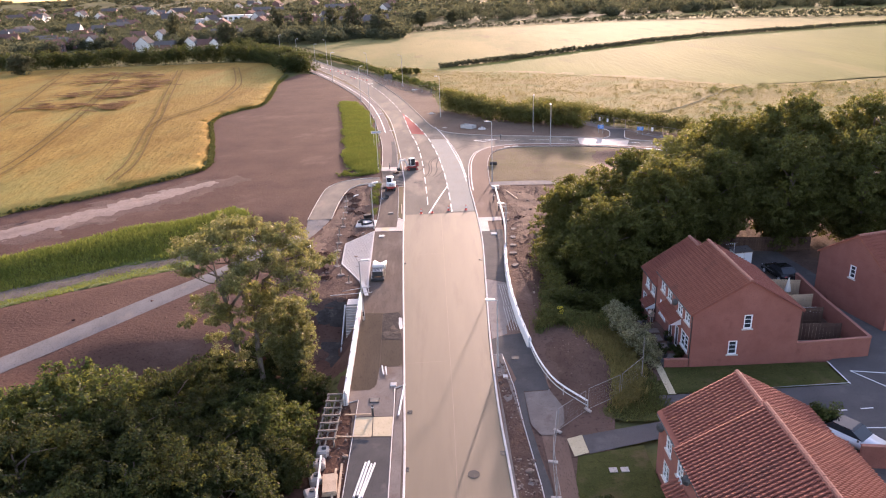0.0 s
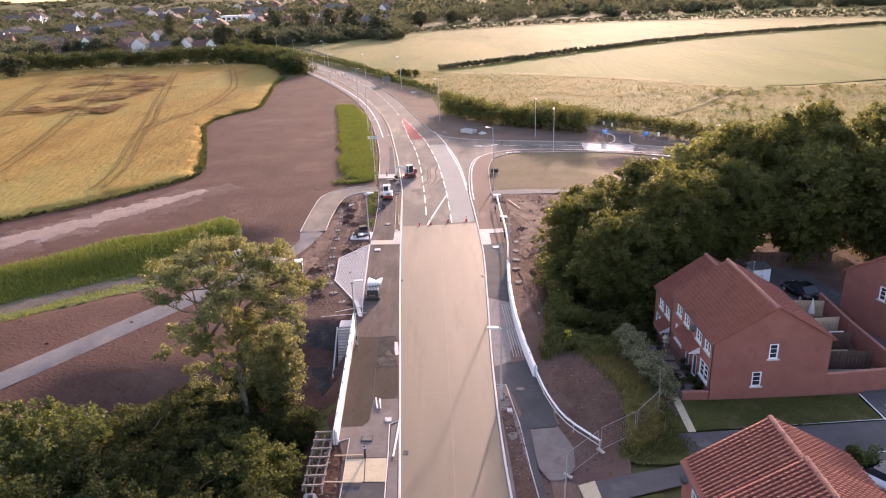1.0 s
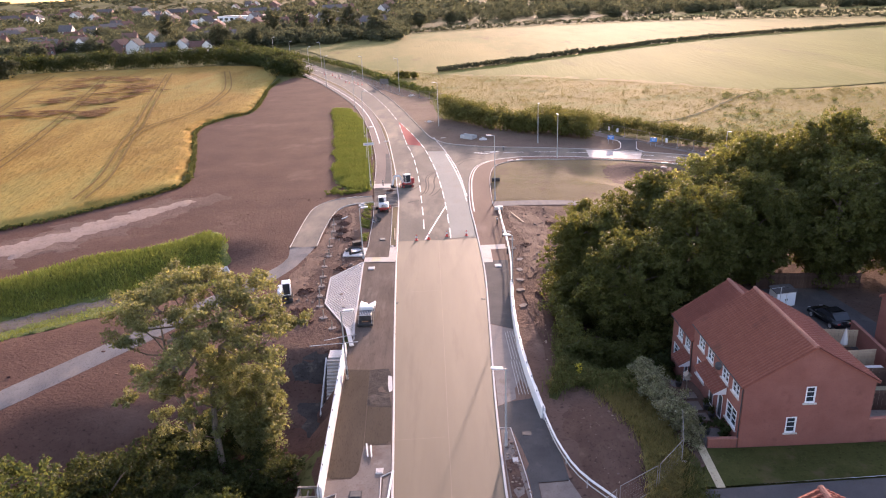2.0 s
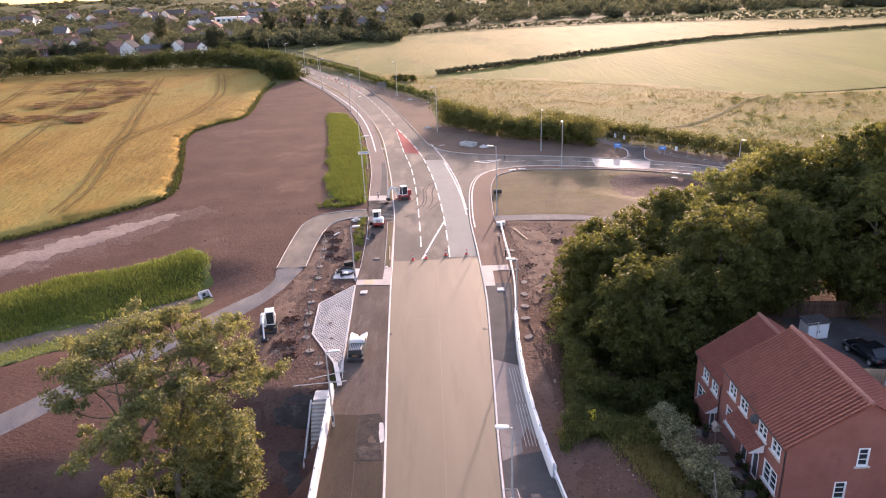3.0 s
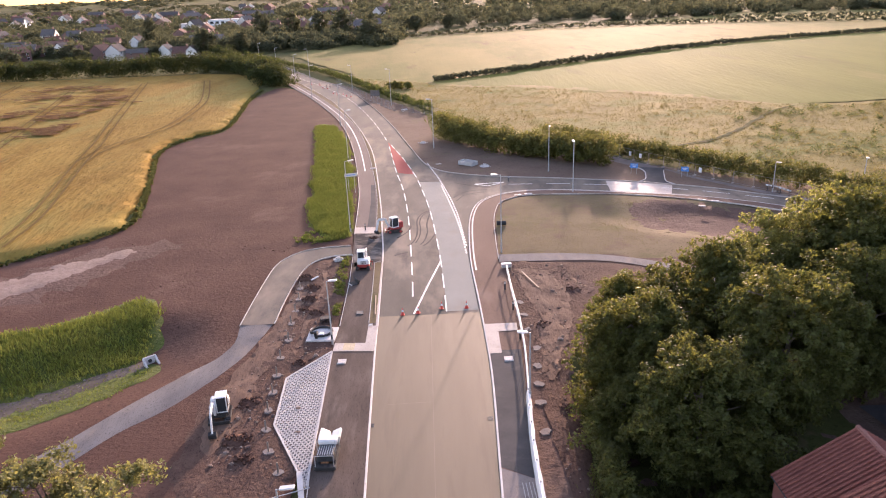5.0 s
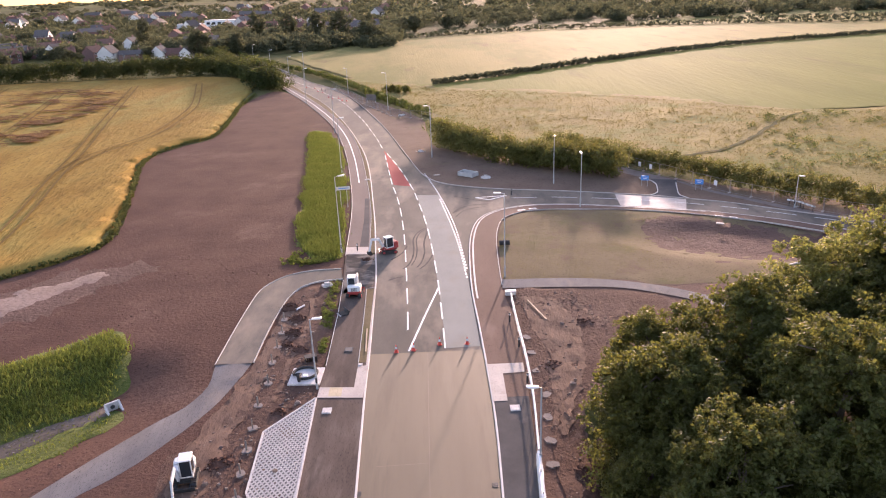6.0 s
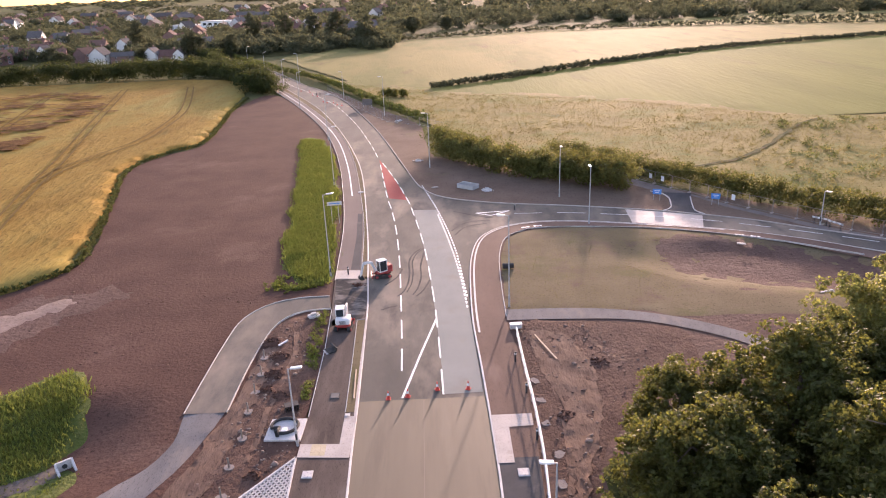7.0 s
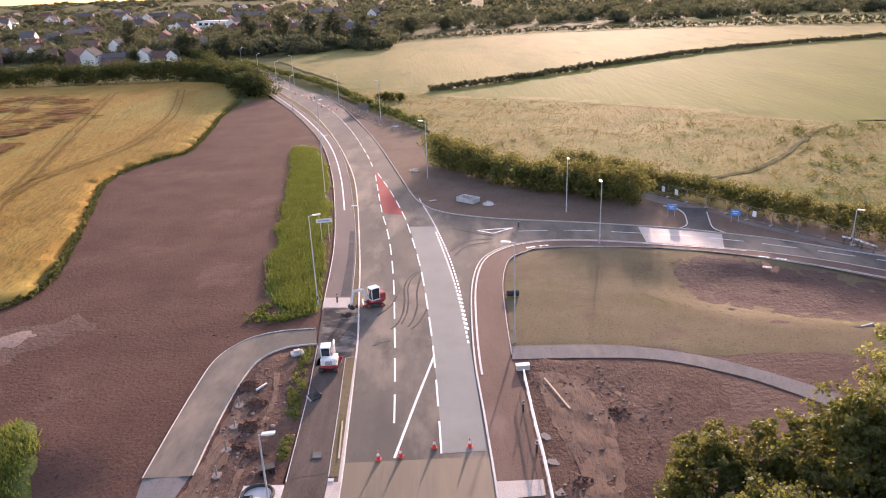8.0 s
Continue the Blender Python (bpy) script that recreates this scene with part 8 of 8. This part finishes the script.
for px in (-0.5, 0.5):
    bm = bmesh.new()
    rod(bm, (px, 0.04, -0.1), (px, 0.04, 3.2), 0.045)
    part("post", bm, M_steel, s)
s = thing("site_board", "grey site board on posts beside the fence", "board", pose(-16.6, 251.0, 0, 0, 0, -30))
bm = bmesh.new()
box(bm, (3.4, 0.06, 1.7), (0, 0, 1.6))
part("board", bm, M_slate, s)
for px in (-1.4, 1.4):
    bm = bmesh.new()
    rod(bm, (px, 0.06, -0.1), (px, 0.06, 2.4), 0.06)
    part("post", bm, M_steel, s)

panel = thing("site_fence", "weathered steel mesh site fence on a concrete foot", "fence", group="site fencing")
bm = bmesh.new()
for z in (0.15, 2.0):
    rod(bm, (-1.7, 0, z), (1.7, 0, z), 0.022, n=6)
for x in (-1.7, 1.7):
    rod(bm, (x, 0, 0.05), (x, 0, 2.0), 0.022, n=6)
part("frame", bm, M_wire, panel)
bm = bmesh.new()
for i in range(1, 14):
    box(bm, (0.003, 0.003, 1.85), (-1.7 + 3.4 * i / 14, 0, 1.07))
for i in range(1, 7):
    box(bm, (3.4, 0.003, 0.003), (0, 0, 0.15 + 1.85 * i / 7))
part("mesh", bm, M_wire, panel)
bm = bmesh.new()
box(bm, (0.25, 0.7, 0.15), (1.72, 0, 0.07), bevel=0.03)
part("foot", bm, M_conc, panel)
first_panel = True
for line in ([(17.4, 55.5), (15.9, 50.6), (10.6, 47.3), (7.9, 44.8), (7.2, 42.2), (6.6, 36), (6.6, 30)], [(31.5, 169.5), (33.2, 167.3), (37.3, 161), (41.2, 154.6), (45, 147.6), (47.2, 144.9), (51.3, 139.4), (53.5, 136.6), (57.5, 132.6), (64, 128.2), (75, 120.5)], [(-33, 290), (-20.2, 253), (-9.5, 226.5), (-1.0, 220.5), (4, 212)]):
    L = [Vector(p) for p in line]
    tot = sum((b - a).length for a, b in zip(L, L[1:]))
    Q = resample(L, int(tot / 3.5) + 1)
    for a, b in zip(Q, Q[1:]):
        c = (a + b) / 2
        m = pose(c.x, c.y, hgt(c.x, c.y), 0, 0, math.degrees(math.atan2(b.y - a.y, b.x - a.x)))
        if first_panel:
            panel.matrix_world, first_panel = m, False
        else:
            copy_thing(panel, m)

# access to the far gate, patches and marks
sheet("access_lane", [(34.3, 146.2), (35.8, 147.8), (37.0, 152.5), (37.2, 155.6), (41.2, 154.6), (40.4, 152.5), (38.8, 145.8), (39.4, 144.0)], 0.03, M_footdark, 0, 0, 0.0, "dark tarmac access lane to the old road", "road")
sheet("old_lane", [(25.5, 173.5), (29, 172.5), (33, 166.9), (37.1, 160.6), (41, 154.3), (44.8, 147.3), (47.0, 144.5), (51.1, 139.1), (53.3, 136.3), (57, 132.6), (63.5, 127.9), (62.5, 126.8), (55.5, 131.8), (51.5, 136.2), (46.8, 142.6), (43.6, 147), (40.9, 153), (37, 155.4), (34.2, 159.8), (30.5, 166)], 0.02, M_dusty, 0, 0, 0.1, "old narrow lane beside the hedge", "road")
for ln in ([(34.2, 146.3), (35.75, 147.7), (36.6, 150.5), (37.0, 152.6), (36.75, 154.7), (35.4, 156.5)], [(40.5, 152.7), (39.5, 149.0), (38.85, 145.9), (39.6, 143.9)]):
    kerb("kerb", spline([Vector(p) for p in ln], 0.6), 0.15, 0.12, M_concw, "white kerb at the access mouth")
sheet("tarmac_patch", [(-8.5, 66.6), (-6.5, 66.4), (-6.25, 60.8), (-6.09, 55.4), (-6.12, 52.7), (-6.3, 52.1), (-6.75, 51.78), (-8.0, 51.82), (-8.28, 52.1), (-8.42, 55)], 0.106, M_brownway, 0, 0, 0.06, parent=fw_l)
sheet("dirt_patch", [(-6.48, 66.3), (-5.6, 66.45), (-4.85, 66.4), (-4.5, 65.4), (-4.55, 62.4), (-4.32, 60.5), (-5.3, 60.6), (-6.2, 60.7)], 0.112, M_mud, 0.3, 0, 0.12, parent=fw_l, bumps=0.03)
sheet("dirt_patch", [(-6.17, 60.6), (-4.3, 60.42), (-4.1, 57.5), (-4.02, 55.9), (-4.4, 55.5), (-6.06, 55.45)], 0.104, M_brownway, 0, 0, 0.06, parent=fw_l)
sheet("concrete_patch", [(-4.75, 65.2), (-4.42, 65.1), (-4.32, 62.8), (-4.58, 62.6)], 0.122, M_concw, 0, 0.3, 0.08, parent=fw_l)
sheet("concrete_patch", [(-4.02, 55.4), (-3.86, 52.5), (-4.5, 51.75), (-4.42, 47.75), (-7.42, 47.85), (-7.5, 50.1), (-8.35, 49.7), (-8.35, 51.6), (-6.6, 51.7), (-6.1, 52.5), (-6.06, 55.4)], 0.1, M_dusty, 0, 0, 0.04, parent=fw_l)
sheet("tactile_slab", [(-7.42, 47.68), (-6.06, 47.66), (-5.92, 45.15), (-7.38, 45.23)], 0.13, M_buff, parent=fw_l)
sheet("tactile_slab", [(-5.99, 47.66), (-4.43, 47.62), (-4.42, 45.05), (-5.86, 45.13)], 0.13, M_buff, parent=fw_l)
sheet("tarmac_patch", [(-7.38, 45.1), (-4.42, 44.95), (-4.32, 38), (-4.25, 25), (-7.2, 25), (-7.34, 38)], 0.11, M_footdark, parent=fw_l)
sheet("concrete_patch", [(-4.35, 51.5), (-3.88, 52.0), (-3.58, 44), (-3.42, 30), (-4.15, 30), (-4.3, 44)], 0.112, M_dusty, parent=fw_l)
kerb("strip_edging", [Vector(p) for p in ((-3.62, 52.35), (-4.48, 51.77), (-4.37, 47.6), (-4.36, 44.9), (-4.25, 38), (-4.18, 25))], 0.07, 0.15, M_concw, "", parent=fw_l)
kerb("strip_edging", [Vector(p) for p in ((-7.25, 25), (-7.4, 38.4), (-7.41, 45.1), (-7.45, 47.8), (-7.46, 50.17), (-8.45, 49.67))], 0.07, 0.15, M_concw, "", parent=fw_l)
M_skid = mat("rubber_marks", (0.068, 0.06, 0.052), (0.112, 0.098, 0.083), 0.5, 0.9, 0.2, 12.0, bump_dist=0.01, spec=0.06)
for i, (pts, w) in enumerate((([(-0.5, 135.1), (-1.5, 133.2), (-1.95, 130.4), (-1.8, 127.2), (-1.9, 123.8), (-2.4, 121.3), (-3.0, 120.3)], 0.2), ([(-0.15, 135.2), (-1.1, 133.2), (-1.55, 130.4), (-1.4, 127.2), (-1.5, 123.8), (-2.0, 121.3)], 0.16), ([(-0.1, 133.6), (-0.5, 129.1), (-0.4, 125.5), (-0.85, 121.8), (-1.3, 120.6)], 0.2), ([(0.6, 124.6), (0.15, 122.6), (-0.35, 121.1), (-0.95, 120.1)], 0.2), ([(-4.7, 123.6), (-3.4, 125.9), (-2.9, 128.3)], 0.22), ([(-4.7, 117.1), (-3.9, 117.7), (-3.0, 118.0)], 0.24), ([(3.9, 139.8), (5.0, 142.4), (6.6, 143.8), (8.6, 144.2)], 0.26), ([(3.4, 141.5), (4.8, 144.0), (6.6, 145.4), (9.2, 145.6)], 0.26), ([(4.2, 150.5), (7.5, 147.9), (9.8, 146.6)], 0.24))):
    L = spline(pts, 0.7)
    ribbon("tyre_mark", L, offset(L, w), 0.009 + 0.0012 * i, M_skid, parent=road)
M_seam = mat("paving_seam", (0.15, 0.108, 0.072), (0.19, 0.135, 0.09), 0.5, 0.7)
seam = spline([(0.25, 10), (0.3, 45), (0.2, 60), (0.1, 75), (-0.1, 99.3)], 2.0)
ribbon("paving_seam", seam, offset(seam, 0.05), 0.026, M_seam, parent=binder)
for y in (56.0, 83.0):
    ribbon("paving_seam", [Vector((-3.7, y)), Vector((0.0, y + 0.15))], [Vector((-3.7, y + 0.05)), Vector((0.0, y + 0.2))], 0.026, M_seam, parent=binder)
for x, y in ((1.5, 40.4),):
    g = thing("manhole_cover", "round iron manhole cover in the road", "cover", pose(x, y, 0.03))
    bm = bmesh.new()
    rod(bm, (0, 0, -0.02), (0, 0, 0.015), 0.42, n=20)
    part("lid", bm, M_rubber, g)
# crop tramlines, and flattened patches whose dark brown includes shade beside standing crop
for pts in ([(-106.2, 308), (-87.8, 242), (-81.4, 219.4), (-74.4, 195), (-68.8, 173), (-59.6, 139.4), (-57.5, 124)], [(-127.4, 296), (-108, 232), (-94.8, 185.7), (-85.7, 149), (-82.8, 132), (-80, 112)], [(-83, 309), (-72.8, 273), (-67.2, 249.3), (-64.7, 224.3), (-64.7, 209.3), (-68.3, 194.9), (-70, 185.2), (-69.4, 176)], [(-159, 318), (-155, 305.7), (-145.6, 276.2), (-136.4, 249.5), (-120, 200), (-108, 160)]):
    L = spline(pts, 2.0)
    for d in (0.0, 2.0):
        A = offset(L, d)
        ribbon("tramline", A, offset(A, 0.45), 0.94, M_tram, parent=wheat)
r3 = np.random.default_rng(9)
bm = bmesh.new()
for i in range(300):
    cx, cy, sx, sy = ((-97, 213, 2.0, 5), (-100, 258, 2.5, 8), (-108, 268, 4, 7), (-121, 244, 5, 6), (-131, 276, 7, 5), (-137, 299, 8, 4), (-117, 290, 6, 6), (-112, 217, 6, 2.5), (-105, 236, 3, 4))[i % 9]
    x, y = cx + r3.normal() * sx, cy + r3.normal() * sy
    n = 9
    e = r3.uniform(0.6, 2.0)
    vs = [bm.verts.new((x + math.cos(6.283 * k / n) * e * 1.6 * r3.uniform(0.4, 1.3), y + math.sin(6.283 * k / n) * e * 0.75 * r3.uniform(0.4, 1.3), 1.0 + 0.0005 * i)) for k in range(n)]
    bm.faces.new(vs)
part("flattened_crop", bm, M_lodged, wheat)["kind"] = "stuff"
# cycle marks on the side-road path, notices on the fence and a striped barrier
for x, y, a in ((40.6, 134.85, -28), (42.3, 134.0, -28), (13.75, 141.5, 15), (15.5, 141.9, 5)):
    bm = bmesh.new()
    for u, v, w, h in ((-0.42, 0, 0.3, 0.42), (0.42, 0, 0.3, 0.42), (0, 0.1, 0.6, 0.1), (0, -0.12, 0.4, 0.1)):
        box(bm, (w, h, 0.008), (u, v, 0.0))
    ob = part("cycle_mark", bm, M_white, fw_r)
    ob.matrix_world = pose(x, y, 0.1, 0, 0, a)
cover(39.5, 131.6, 1.0, 0.6, M_conc, "pale access cover beside the cycle path", -28)
cover(-10.78, 162.9, 0.9, 0.5, M_concw, "pale access cover in the planted strip", 10)
cover(1.5, 164.0, 1.1, 0.5, M_conc, "pale access cover behind the kerb", 20)
for x, y in ((33.3, 167.0), (36.9, 161.4), (38.2, 159.3), (44.9, 147.6)):
    n = thing("fence_notice", "small white notice wired to the site fence", "notice", pose(x, y, 1.2, 0, 0, -60))
    bm = bmesh.new()
    box(bm, (0.6, 0.03, 0.8), (0, -0.05, 0), bevel=0.008)
    part("plate", bm, M_upvc, n)
for x, y, a in ((52.5, 137.6, -50), (53.4, 135.6, -68)):
    b = thing("road_barrier", "white and grey plastic road barrier", "barrier", pose(x, y, 0.05, 0, 0, a))
    for i in range(6):
        bm = bmesh.new()
        box(bm, (0.36, 0.06, 0.22), (-0.95 + 0.38 * i, 0, 0.85), bevel=0.01)
        part("stripe", bm, M_steel if i % 2 else M_upvc, b)
    for px in (-0.8, 0.8):
        bm = bmesh.new()
        box(bm, (0.06, 0.5, 0.06), (px, 0, 0.03))
        box(bm, (0.05, 0.05, 0.95), (px, 0, 0.48))
        part("stand", bm, M_rubber, b)
